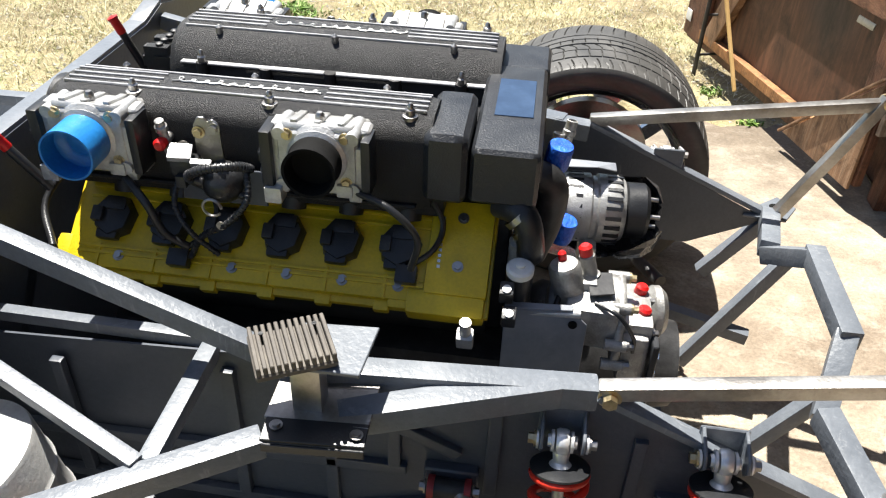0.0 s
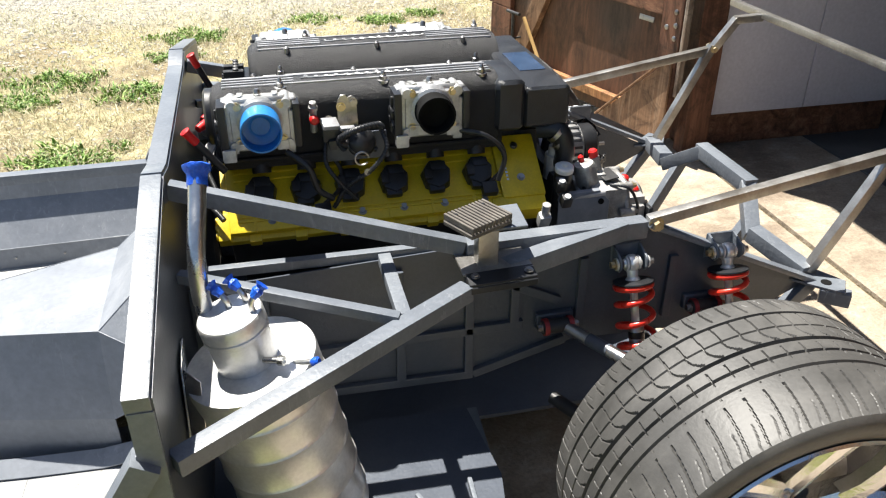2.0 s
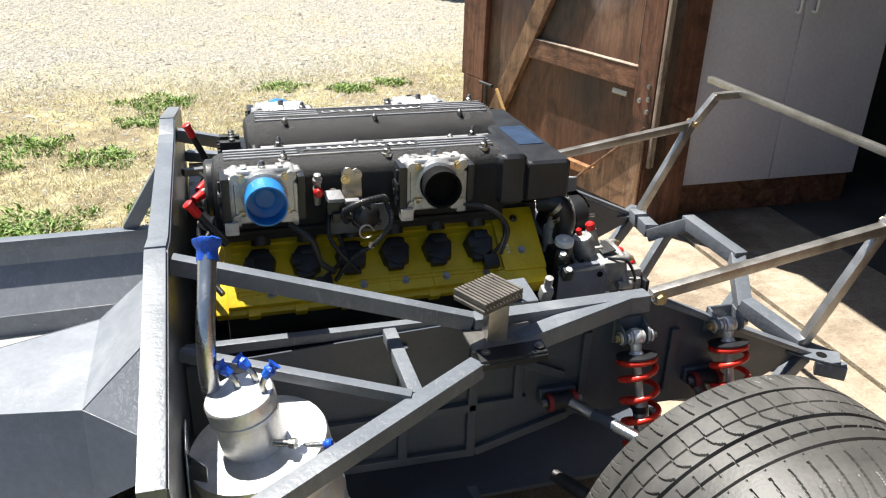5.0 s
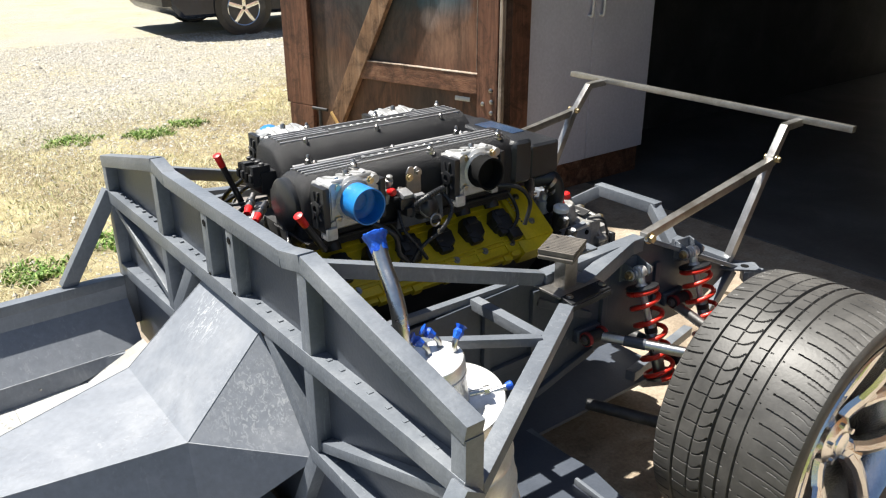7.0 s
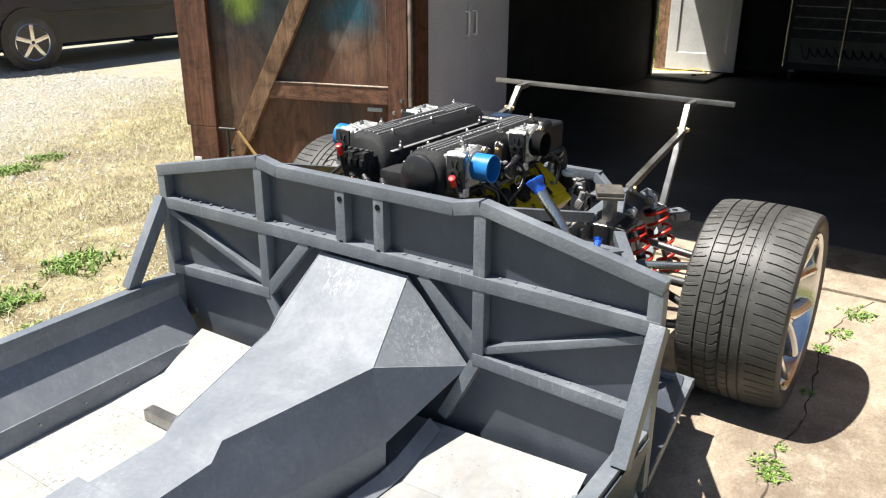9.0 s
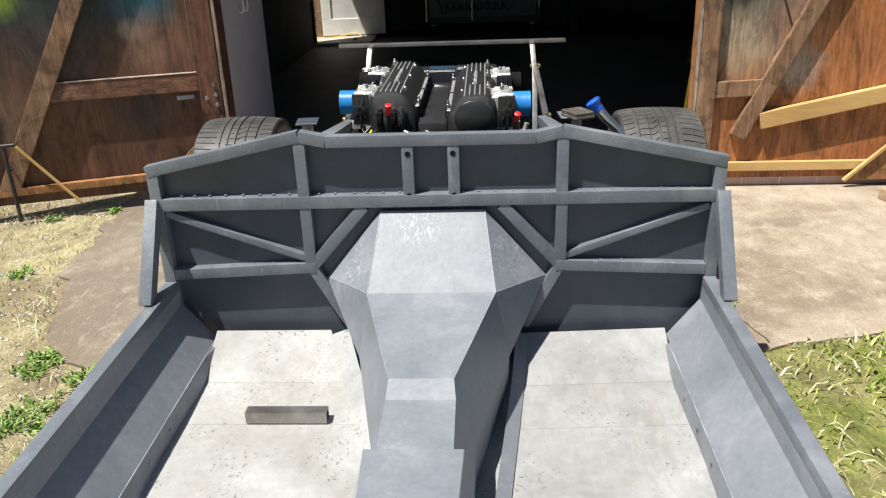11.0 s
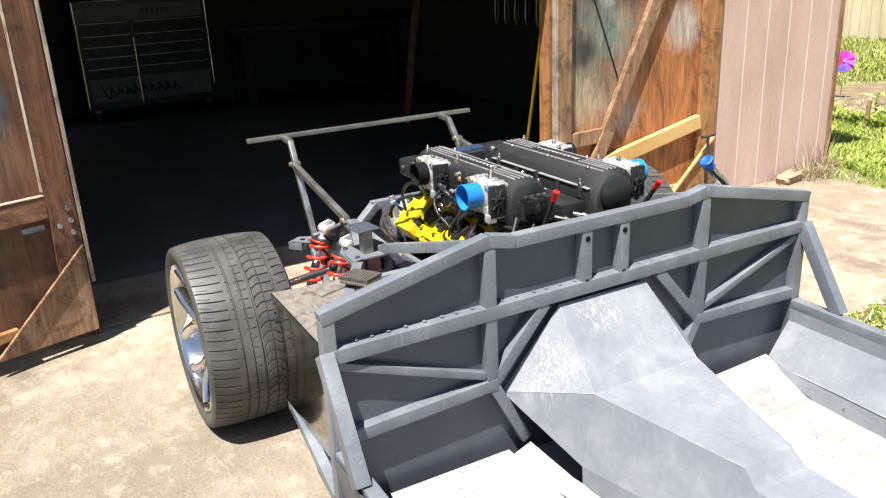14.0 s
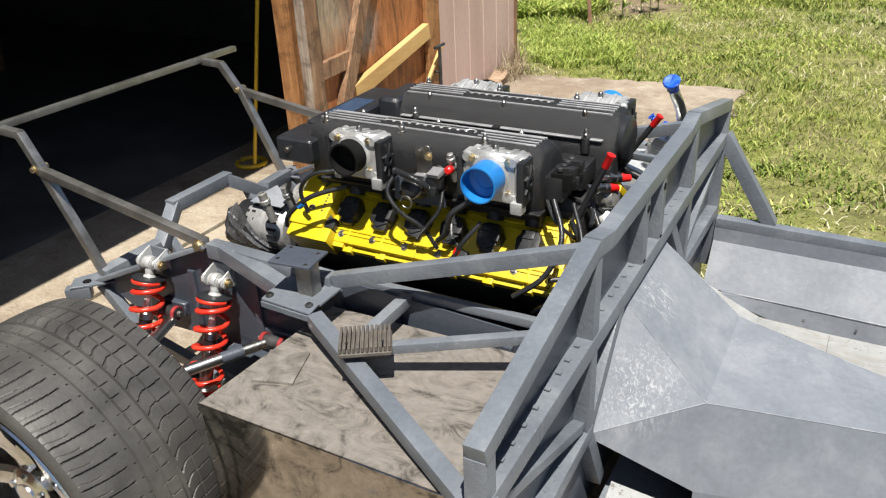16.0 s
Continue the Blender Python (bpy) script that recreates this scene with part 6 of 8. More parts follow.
for y in (-0.205, -0.165):
    bm = B()
    lathe(bm, [(0.0245, 0), (0.0245, 0.010), (0.022, 0.010), (0.022, 0)], (0.848 + (y + 0.205) * 0.3, -0.196, 0.80 - (y + 0.205) * 0.5), (0.6, -0.2, -0.5), 24, closed=True)
    part("hose_clamp", bm, STEEL, eng)
# blue capped ports
for x, y, z, ax in ((0.903, -0.022, 0.792, (0.15, -0.1, 1)), (0.928, 0.0, 0.632, (0.2, -0.1, 1))):
    bm = B()
    lathe(bm, [(0.021, 0), (0.022, 0.004), (0.022, 0.040), (0.020, 0.044), (0.004, 0.044)], (x, y, z), ax, 24)
    part("blue_cap", bm, BLUETAPE, eng, "blue plastic cap")
# white-capped sensor and connectors beside the cover
bm = B()
lathe(bm, [(0.019, -0.09), (0.021, -0.02), (0.021, 0.0), (0.010, 0.001)], (0.862, -0.235, 0.720), (0.0, -0.15, 1), 28)
neck_ = part("filler_neck", bm, BLACK, eng)
bm = B()
lathe(bm, [(0.021, 0.0), (0.0215, 0.002), (0.0215, 0.011), (0.018, 0.014), (0.007, 0.014), (0.007, 0.019), (0.002, 0.020)], (0.862, -0.235, 0.720), (0.0, -0.15, 1), 28)
part("filler_cap", bm, WHITE, neck_, "white round cap")
bm = B()
lathe(bm, [(0.020, -0.05), (0.020, 0.01), (0.014, 0.012), (0.013, 0.03), (0.004, 0.032)], (0.86, -0.17, 0.725), (0.0, -0.1, 1), 24)
part("sensor", bm, CAST, eng)
for x, y, z in ((0.845, -0.262, 0.70), (0.852, -0.285, 0.672)):
    bm = B()
    box(bm, (x, y, z), (0.022, 0.024, 0.028), (20, 0, 0), 0.004)
    part("connector", bm, BLACK, eng)
    bm = B()
    lathe(bm, [(0.007, 0), (0.007, 0.003), (0.003, 0.003)], (x, y - 0.008, z + 0.012), (0, -0.4, 1), 12)
    part("connector_face", bm, WHITE, eng)
bm = B()
box(bm, (0.79, -0.318, 0.648), (0.026, 0.022, 0.034), (25, 0, 0), 0.005)
rod(bm, (0.79, -0.322, 0.66), (0.79, -0.33, 0.69), 0.009, seg=12)
part("lifting_eye", bm, CAST, eng)
bm = B()
prism(bm, [(0.845, -0.262, 0.668), (0.950, -0.250, 0.666), (0.975, -0.248, 0.640), (0.975, -0.248, 0.54), (0.845, -0.262, 0.54)], (0.0, 0.004, 0), 0.001)
prism(bm, [(0.845, -0.262, 0.668), (0.950, -0.250, 0.666), (0.950, -0.238, 0.668), (0.845, -0.248, 0.670)], (0, 0, 0.003), 0.001)
guard = part("guard_plate", bm, TUNNEL, eng, "folded grey steel plate with a hole")
bm = B()
sweep(bm, [(0.848, -0.254, 0.657), (0.90, -0.250, 0.659), (0.962, -0.246, 0.660)], 0.0065, 10)
part("rolled_edge", bm, CAST, guard, "bright rolled edge")
bm = B()
rod(bm, (0.952, -0.2535, 0.642), (0.952, -0.2475, 0.642), 0.007, seg=14)
part("drilled_hole", bm, DARKHOLE, guard)

# compressor in raw cast alloy with red caps
bm = B()
lathe(bm, [(0.020, -0.075), (0.044, -0.070), (0.050, -0.060), (0.050, -0.012), (0.054, -0.008), (0.054, 0.006), (0.048, 0.010), (0.048, 0.045), (0.030, 0.05)], (0.985, -0.165, 0.615), (1, -0.05, 0), 30)
box(bm, (0.985, -0.185, 0.625), (0.085, 0.095, 0.085), (8, 0, -4), 0.012)
lathe(bm, [(0.010, 0.052), (0.022, 0.050), (0.026, 0.044), (0.026, -0.034), (0.022, -0.040), (0.010, -0.042)], (0.943, -0.185, 0.662), (-0.28, 0.0, 1.0), 24)
box(bm, (0.972, -0.18, 0.672), (0.030, 0.024, 0.016), (0, 0, 0), 0.004)
comp = part("compressor", bm, RAWCAST, eng, "raw cast-alloy compressor")
bm = B()
prism(bm, [(1.022, -0.235, 0.545), (1.022, -0.245, 0.60), (1.022, -0.215, 0.665), (1.022, -0.135, 0.672), (1.022, -0.10, 0.62), (1.022, -0.11, 0.555)], (0.014, 0, 0), 0.003)
part("joint_flange", bm, RAWCAST, comp)
bm = B()
box(bm, (1.060, -0.155, 0.585), (0.052, 0.115, 0.075), (0, 0, 0), 0.010)
box(bm, (1.055, -0.205, 0.56), (0.045, 0.05, 0.09), (0, 0, 10), 0.010)
part("rear_head", bm, RAWCAST, comp)
bm = B()
prism(bm, [(0.975, -0.215, 0.6725), (1.015, -0.205, 0.6725), (1.012, -0.150, 0.674), (0.972, -0.155, 0.674)], (0, 0, 0.003), 0.001)
part("gasket_recess", bm, BLOCK, comp)
bm = B()
lathe(bm, [(0.012, 0.0), (0.038, 0.002), (0.046, 0.010), (0.046, 0.022), (0.036, 0.032), (0.012, 0.036)], (1.088, -0.10, 0.565), (1, 0.1, 0), 36)
part("clutch_cover", bm, RAWCAST, comp, "rounded cast cover")
for y, z in ((-0.236, 0.555), (-0.240, 0.60), (-0.214, 0.655), (-0.140, 0.662), (-0.108, 0.615)):
    bm = B()
    rod(bm, (1.008, y, z), (1.042, y, z), 0.010, seg=14)
    part("bolt_ear", bm, RAWCAST, comp)
    bolt_part((1.042, y, z), (1, 0, 0), 0.0065, 0.012, BRASS if z > 0.65 else STEEL, comp)
for y, z in ((-0.20, 0.60), (-0.185, 0.55), (-0.115, 0.60), (-0.125, 0.552)):
    bolt_part((1.086, y, z), (1, 0, 0), 0.006, 0.010, STEEL, comp)
for at, ax, r in (((0.978, -0.160, 0.668), (-0.28, 0.05, 1), 0.013), ((0.934, -0.178, 0.690), (-0.28, 0.1, 1), 0.009), ((1.064, -0.122, 0.60), (0.2, 0.0, 1), 0.013), ((1.066, -0.172, 0.595), (0.2, -0.1, 1), 0.013)):
    a = Vector(ax).normalized()
    h = 0.045 if r == 0.013 and at[0] < 1 else 0.018
    bm = B()
    lathe(bm, [(r + 0.004, 0), (r + 0.004, 0.008), (r, 0.010), (r, h), (r - 0.003, h + 0.002)], at, a, 20)
    part("port", bm, RAWCAST, comp, "machined hose port")
    bm = B()
    lathe(bm, [(r - 0.003, 0), (r - 0.002, 0.002), (r - 0.002, 0.016), (r - 0.006, 0.020)], Vector(at) + a * h, a, 18)
    part("red_cap", bm, RED, comp, "red plastic cap")
for pts, r in (([(0.985, -0.22, 0.665), (1.02, -0.245, 0.665), (1.05, -0.24, 0.62), (1.055, -0.235, 0.585)], 0.0035), ([(0.93, -0.20, 0.66), (0.92, -0.23, 0.63), (0.935, -0.235, 0.585)], 0.005)):
    bm = B()
    sweep(bm, pts, r, 8)
    part("lead", bm, BLACK, comp)
bm = B()
prism(bm, [(1.085, -0.235, 0.46), (1.085, -0.205, 0.46), (1.085, -0.205, 0.60), (1.085, -0.235, 0.60)], (0.012, 0, 0), 0.002)
brk = part("slotted_bracket", bm, BLACK, eng, "black slotted bracket")
for z in (0.49, 0.53, 0.57):
    bm = B()
    lathe(bm, [(0.007, 0), (0.007, 0.004), (0.003, 0.005)], (1.0965, -0.22, z), (1, 0, 0), 6)
    part("nut", bm, CHROME, brk)
# gearbox behind
bm = B()
lathe(bm, [(0.12, 0), (0.14, 0.03), (0.13, 0.12), (0.10, 0.22), (0.085, 0.30), (0.04, 0.31)], (0.88, 0.0, 0.36), (1, 0, 0), 32)
part("gearbox", bm, BLOCK, eng)

# alternator
ax_, ay_, az_ = 0.992, 0.155, 0.608
bm = B()
lathe(bm, [(0.030, -0.075), (0.062, -0.068), (0.069, -0.052), (0.069, -0.008), (0.064, -0.004), (0.064, 0.004), (0.069, 0.008), (0.069, 0.045), (0.060, 0.060), (0.052, 0.062)], (ax_, ay_, az_), (1, 0.05, 0), 40)
span(bm, (ax_ - 0.02, ay_ - 0.085, az_ - 0.095), (ax_ + 0.015, ay_ - 0.02, az_ - 0.04), 0.008)
alt = part("alternator", bm, CAST, eng, "cast-alloy alternator with slotted ends")
for k in range(22):
    a = 2 * math.pi * k / 22
    for x in (-0.052, 0.024):
        bm = B()
        c = Vector((ax_ + x + 0.014, ay_ + 0.0655 * math.cos(a), az_ + 0.0655 * math.sin(a)))
        m = Matrix.Translation(c) @ Matrix.Rotation(a, 4, "X")
        bmesh.ops.create_cube(bm, size=1.0, matrix=m @ Matrix.Diagonal((0.030, 0.009, 0.0072, 1)))
        part("slot", bm, BLACK, alt, smooth=0)
bm = B()
lathe(bm, [(0.052, 0.062), (0.056, 0.066), (0.056, 0.100), (0.048, 0.108), (0.010, 0.110)], (ax_, ay_, az_), (1, 0.05, 0), 36)
part("end_cover", bm, BLACK, alt, "black plastic end cover")
for y, z in ((0.02, 0.02), (-0.03, 0.01), (0.0, -0.03)):
    bm = B()
    rod(bm, (ax_ + 0.108, ay_ + y, az_ + z), (ax_ + 0.130, ay_ + y, az_ + z), 0.005, seg=10)
    part("terminal", bm, STEEL, alt)
for x, y in ((0.90, 0.175), (0.925, 0.235)):
    bm = B()
    lathe(bm, [(0.0105, 0), (0.0105, 0.052), (0.0135, 0.054), (0.0135, 0.064), (0.0115, 0.066), (0.0115, 0.084), (0.0085, 0.085), (0.0085, 0.070)], (x, y, 0.665), (0.15, 0.2, 1), 20)
    part("coolant_stub", bm, RAWCAST, eng, "dull alloy coolant stub")
# crumpled film over the alternator's outer end
FILM = worn("crumpled_black_film", (0.05, 0.05, 0.052), (0.03, 0.03, 0.032), (0.11, 0.11, 0.112), 0.26, big=25, fine=90, spec=0.8, relief=0.7)
rnd = random.Random(41)
bm = B()
rings = []
for x, k in ((0.955, 0.074), (0.99, 0.078), (1.03, 0.080), (1.06, 0.080), (1.095, 0.076), (1.118, 0.060), (1.128, 0.030)):
    ring = []
    for i in range(20):
        wide = min(1.0, max(0.0, (x - 0.955) / 0.13))
        a = radians(-55 + (i / 19 - 0.5) * (95 + 150 * wide))
        r = k * (1 + rnd.uniform(-0.09, 0.10))
        ring.append(bm.verts.new((x + rnd.uniform(-0.006, 0.006), ay_ + r * math.cos(a) * 1.08, az_ - 0.012 + r * math.sin(a))))
    rings.append(ring)
for p, q in zip(rings, rings[1:]):
    for i in range(19):
        bm.faces.new((p[i], p[i + 1], q[i + 1], q[i]))
part("film_wrap", bm, FILM, alt, "crumpled black film wrapped round the end", smooth=25)
bm = B()
prism(bm, [(0.925, 0.16, 0.690), (0.99, 0.13, 0.712), (1.03, 0.16, 0.690), (1.03, 0.20, 0.686), (0.925, 0.20, 0.686)], (0, 0, 0.003), 0.001)
part("heat_shield", bm, TUNNEL, eng, "bent grey sheet over the alternator", smooth=0)

# red-gripped dipsticks and hoses at the front end
for s, p in ((-1, (0.081, -0.265, 0.882)), (1, (0.079, 0.129, 0.916))):
    a = Vector(p)
    low = Vector((0.135, p[1] + s * -0.0 + 0.012, 0.78 if s > 0 else 0.80))
    d = (a - low).normalized()
    bm = B()
    rod(bm, low, a, 0.0075, seg=12)
    dip = part("dipstick", bm, BLACK, eng, "black dipstick tube")
    bm = B()
    lathe(bm, [(0.007, -0.018), (0.0085, -0.015), (0.0085, 0.010), (0.010, 0.012), (0.010, 0.016), (0.005, 0.018)], a, d, 18)
    part("grip", bm, RED, dip, "red plastic grip")
for p0, p1 in (((0.125, 0.072, 0.826), (0.085, 0.017, 0.810)), ((0.122, 0.005, 0.826), (0.080, -0.040, 0.814))):
    p0, p1 = Vector(p0), Vector(p1)
    d = p1 - p0
    bm = B()
    lathe(bm, [(0.007, -0.02), (0.007, 0.006), (0.0115, 0.008), (0.0115, 0.018), (0.0085, 0.020), (0.0085, 0.028), (0.0110, 0.030), (0.0110, 0.040)], p0, d, 12)
    union = part("hose_union", bm, STEEL, eng, "zinc-plated hose union")
    bm = B()
    lathe(bm, [(0.0095, 0.036), (0.0105, 0.040), (0.0090, 0.058), (0.0085, 0.066), (0.004, 0.068)], p0, d, 16)
    part("red_cap", bm, RED, union, "red plastic cap")
bm = B()
lathe(bm, [(0.022, -0.03), (0.024, 0.0), (0.024, 0.010), (0.018, 0.014), (0.004, 0.015)], (0.10, 0.03, 0.735), (-0.8, 0.5, 0.4), 24)
part("white_cap", bm, WHITE, eng, "white plastic cap")
for pts in ([(0.12, 0.10, 0.80), (0.075, 0.16, 0.74), (0.09, 0.24, 0.70), (0.15, 0.28, 0.69)], [(0.13, 0.20, 0.80), (0.09, 0.22, 0.72), (0.11, 0.30, 0.68)],
            [(0.12, -0.12, 0.80), (0.08, -0.20, 0.74), (0.12, -0.27, 0.70)], [(0.14, 0.05, 0.78), (0.08, 0.02, 0.72), (0.10, -0.06, 0.66)]):
    bm = B()
    sweep(bm, pts, 0.006, 10)
    part("hose", bm, BLACK, eng)
bm = B()
lathe(bm, [(0.026, 0), (0.026, 0.02), (0.022, 0.024), (0.020, 0.034), (0.010, 0.036)], (0.12, 0.02, 0.785), (-1, 0.2, 0.2), 28)
part("thermostat_neck", bm, RAWCAST, eng)

# looms on the second cover, with coloured bands
for pts, r, bands in (([(0.30, 0.285, 0.80), (0.33, 0.315, 0.76), (0.36, 0.325, 0.71), (0.40, 0.32, 0.68)], 0.0055, RED),
                      ([(0.66, 0.262, 0.815), (0.74, 0.30, 0.79), (0.80, 0.315, 0.74), (0.815, 0.31, 0.705)], 0.006, BLUE),
                      ([(0.17, 0.20, 0.84), (0.13, 0.255, 0.78), (0.15, 0.30, 0.71), (0.21, 0.325, 0.66)], 0.006, RED),
                      ([(0.14, 0.16, 0.82), (0.095, 0.23, 0.76), (0.10, 0.30, 0.69), (0.16, 0.34, 0.64)], 0.005, RED)):
    bm = B()
    sweep(bm, pts, r, 10)
    hose = part("wiring_loom", bm, BLACK, eng)
    a, b = Vector(pts[1]), Vector(pts[2])
    bm = B()
    rod(bm, a.lerp(b, 0.35), a.lerp(b, 0.55), r * 1.35, seg=12)
    part("band", bm, bands, hose, "coloured tape band")
for pts in ([(0.20, 0.17, 0.83), (0.16, 0.215, 0.80), (0.12, 0.20, 0.76), (0.12, 0.15, 0.74)], [(0.18, 0.10, 0.81), (0.11, 0.13, 0.80), (0.09, 0.19, 0.79)]):
    bm = B()
    sweep(bm, pts, 0.0045, 8)
    part("hose", bm, BLACK, eng)


# ---------------------------------------------------------------- oil tank, pipe, steel tank, loose pads
TX, TY = 0.164, -0.640
tank = thing("oil_tank", "brushed aluminium dry-sump oil tank, its ports sealed with blue tape", "oil tank", (TX, TY, 0.19))
bm = B()
prof = [(0.112, 0.2375), (0.119, 0.2435)]
for z in (0.28, 0.355, 0.43, 0.505, 0.575):
    prof += [(0.119, z - 0.010), (0.1212, z - 0.005), (0.1220, z), (0.1200, z + 0.003), (0.119, z + 0.007)]
prof += [(0.119, 0.637), (0.117, 0.643), (0.058, 0.645)]
lathe(bm, prof, (TX, TY, 0), (0, 0, 1), 56)
part("body", bm, BRIGHTALU, tank)
bm = B()
lathe(bm, [(0.0545, 0.645), (0.0545, 0.706), (0.0575, 0.709), (0.0575, 0.716), (0.0555, 0.718), (0.0575, 0.720), (0.0575, 0.742), (0.055, 0.746), (0.010, 0.748)], (TX - 0.004, TY + 0.004, 0), (0, 0, 1), 48)
neck = part("neck", bm, BRIGHTALU, tank, "filler neck with a clamped lid")
for dx, dy, ax in ((0.000, 0.018, (-0.5, 0.5, 0.6)), (0.030, 0.022, (-0.5, 0.5, 0.6)), (0.042, -0.012, (0.7, 0.2, 0.5))):
    p = Vector((TX - 0.004 + dx, TY + 0.004 + dy, 0.740))
    a = Vector(ax).normalized()
    bm = B()
    sweep(bm, [p, p + Vector((0, 0, 0.020)), p + Vector((0, 0, 0.026)) + a * 0.018], 0.0055, 12)
    part("breather_stub", bm, ALU, neck)
    bm = B()
    lathe(bm, [(0.0070, -0.006), (0.0085, 0.0), (0.0110, 0.008), (0.0075, 0.014), (0.0125, 0.021), (0.004, 0.019)], p + Vector((0, 0, 0.026)) + a * 0.014, a, 7)
    part("tape", bm, BLUETAPE, neck, "crumpled blue tape")
bm = B()
rod(bm, (TX + 0.03, TY - 0.045, 0.668), (TX + 0.062, TY - 0.062, 0.668), 0.006, seg=12)
rod(bm, (TX + 0.055, TY - 0.058, 0.668), (TX + 0.064, TY - 0.063, 0.668), 0.009, seg=8)
part("side_fitting", bm, ALU, tank)
lean = Vector((0, 0, 1)).rotation_difference(Vector((-0.196, -0.031, 1.0))).to_matrix().to_4x4()
lean = Matrix.Translation((0.154, -0.640, 0.622)) @ lean @ Matrix.Scale(0.966, 4) @ Matrix.Translation((-TX, -TY, -0.645))
for ob in list(tank.children) + list(neck.children):
    ob.data.transform(lean)
bm = B()
rod(bm, (0.225, -0.680, 0.628), (0.256, -0.698, 0.640), 0.0065, seg=14)
union_ = part("side_fitting", bm, ALU, tank)
bm = B()
lathe(bm, [(0.0070, -0.006), (0.0085, -0.002), (0.0090, 0.005), (0.006, 0.008), (0.003, 0.007)], (0.260, -0.700, 0.642), (0.85, -0.45, 0.3), 9)
part("tape", bm, BLUETAPE, union_, "crumpled blue tape")
bm = B()
prism(bm, [(0.042, -0.70, 0.52), (0.042, -0.60, 0.50), (0.042, -0.585, 0.645), (0.042, -0.66, 0.635)], (0.004, 0, 0), 0.001)
prism(bm, [(0.046, -0.70, 0.52), (0.046, -0.66, 0.635), (0.075, -0.69, 0.628), (0.072, -0.71, 0.53)], (0.0, -0.003, 0), 0.001)
part("strap_bracket", bm, ALU, tank, "bent sheet strap on the bulkhead")

pipe = thing("filler_pipe", "dull steel filler pipe, its mouth covered with blue tape", "pipe", (0.11, -0.58, 0.62))
bm = B()
sweep(bm, [(0.105, -0.503, 0.910), (0.100, -0.536, 0.870), (0.095, -0.570, 0.835), (0.090, -0.596, 0.790), (0.089, -0.604, 0.73), (0.096, -0.603, 0.676), (0.103, -0.600, 0.640)], 0.0150, 22, 8)
part("tube", bm, ALU, pipe)
bm = B()
rnd = random.Random(8)
mouth, lip = Vector((0.105, -0.503, 0.910)), Vector((0.06, 0.60, 0.78)).normalized()
across = lip.cross(Vector((1, 0, 0))).normalized()
rings = []
for h, r in ((-0.022, 0.0160), (-0.012, 0.0166), (-0.002, 0.0180), (0.005, 0.0225), (0.012, 0.0235), (0.015, 0.0205), (0.011, 0.008)):
    rings.append([bm.verts.new(mouth + lip * (h + rnd.uniform(-.0012, .0012)) + (r + rnd.uniform(-.0014, .0014)) * (math.cos(a) * lip.cross(across) + math.sin(a) * across))
                  for a in (2 * math.pi * i / 22 for i in range(22))])
for a, b in zip(rings, rings[1:]):
    for i in range(22):
        bm.faces.new((a[i], a[(i + 1) % 22], b[(i + 1) % 22], b[i]))
bm.faces.new(rings[-1])
part("tape", bm, BLUETAPE, pipe, "crumpled blue tape")


def mottled_steel(name, rough0, rough1, tint, metal):
    """Mill-finish sheet: clouded oxide patches that change its colour and its gloss."""
    m, nt, b = blank(name, 0.25, metal)
    g = coords(nt)
    n1, n2 = noise_of(nt, coords(nt, (1.0, 1.7, 1.0)), 9.0, 6.0, 0.72, 1.8), noise_of(nt, g, 40.0, 5.0, 0.7)
    c = Vector(tint)
    col = ramp(nt, n1, [(0.36, tuple(c * 0.28)), (0.46, tuple(c * 0.75)), (0.58, tuple(c)), (0.74, (c.x * 0.7, c.y * 0.76, c.z * 0.9))])
    nt.links.new(mix(nt, 1.0, col, ramp(nt, n2, [(0.3, (0.8, 0.8, 0.8)), (0.7, (1.15, 1.15, 1.15))]), "MULTIPLY"), b.inputs["Base Color"])
    nt.links.new(ramp(nt, n1, [(0.38, (rough1, rough1, rough1)), (0.62, (rough0, rough0, rough0))]), b.inputs["Roughness"])
    bump(nt, b, noise_of(nt, g, 5.0, 2.0), 0.06, 0.02)
    return m


MILLTOP = mottled_steel("clouded_mill_steel", 0.32, 0.62, (0.30, 0.27, 0.24), 0.35)
MILL = mottled_steel("bright_mill_steel", 0.07, 0.14, (0.56, 0.52, 0.47), 1.0)
box_tank = thing("steel_tank", "bare mill-finish steel side tank, mottled and shiny", "tank", (0.34, 0.62, 0.22))
bm = B()
prism(bm, [(0.045, 0.425, 0.222), (0.61, 0.430, 0.222), (0.635, 0.832, 0.222), (0.045, 0.838, 0.222)], (0, 0, 0.372), 0.006)
part("body", bm, MILL, box_tank, smooth=20)
bm = B()
prism(bm, [(0.045, 0.8385, 0.58), (0.634, 0.8325, 0.58), (0.634, 0.8325, 0.598), (0.045, 0.8385, 0.598)], (0, 0.003, 0), 0.001)
part("seam", bm, MILL, box_tank, smooth=0)
bm = B()
prism(bm, [(0.047, 0.427, 0.594), (0.608, 0.432, 0.594), (0.633, 0.830, 0.594), (0.047, 0.836, 0.594)], (0, 0, 0.002))
part("top_sheet", bm, MILLTOP, box_tank, "dull, oxide-clouded top sheet", smooth=0)
plate = B()
box(plate, (0.562, 0.672, 0.599), (0.085, 0.105, 0.005), (0, 0, 18), 0.001)
solo("steel_plate", plate, ALTCAST, "small square steel plate lying on the side tank", "plate")


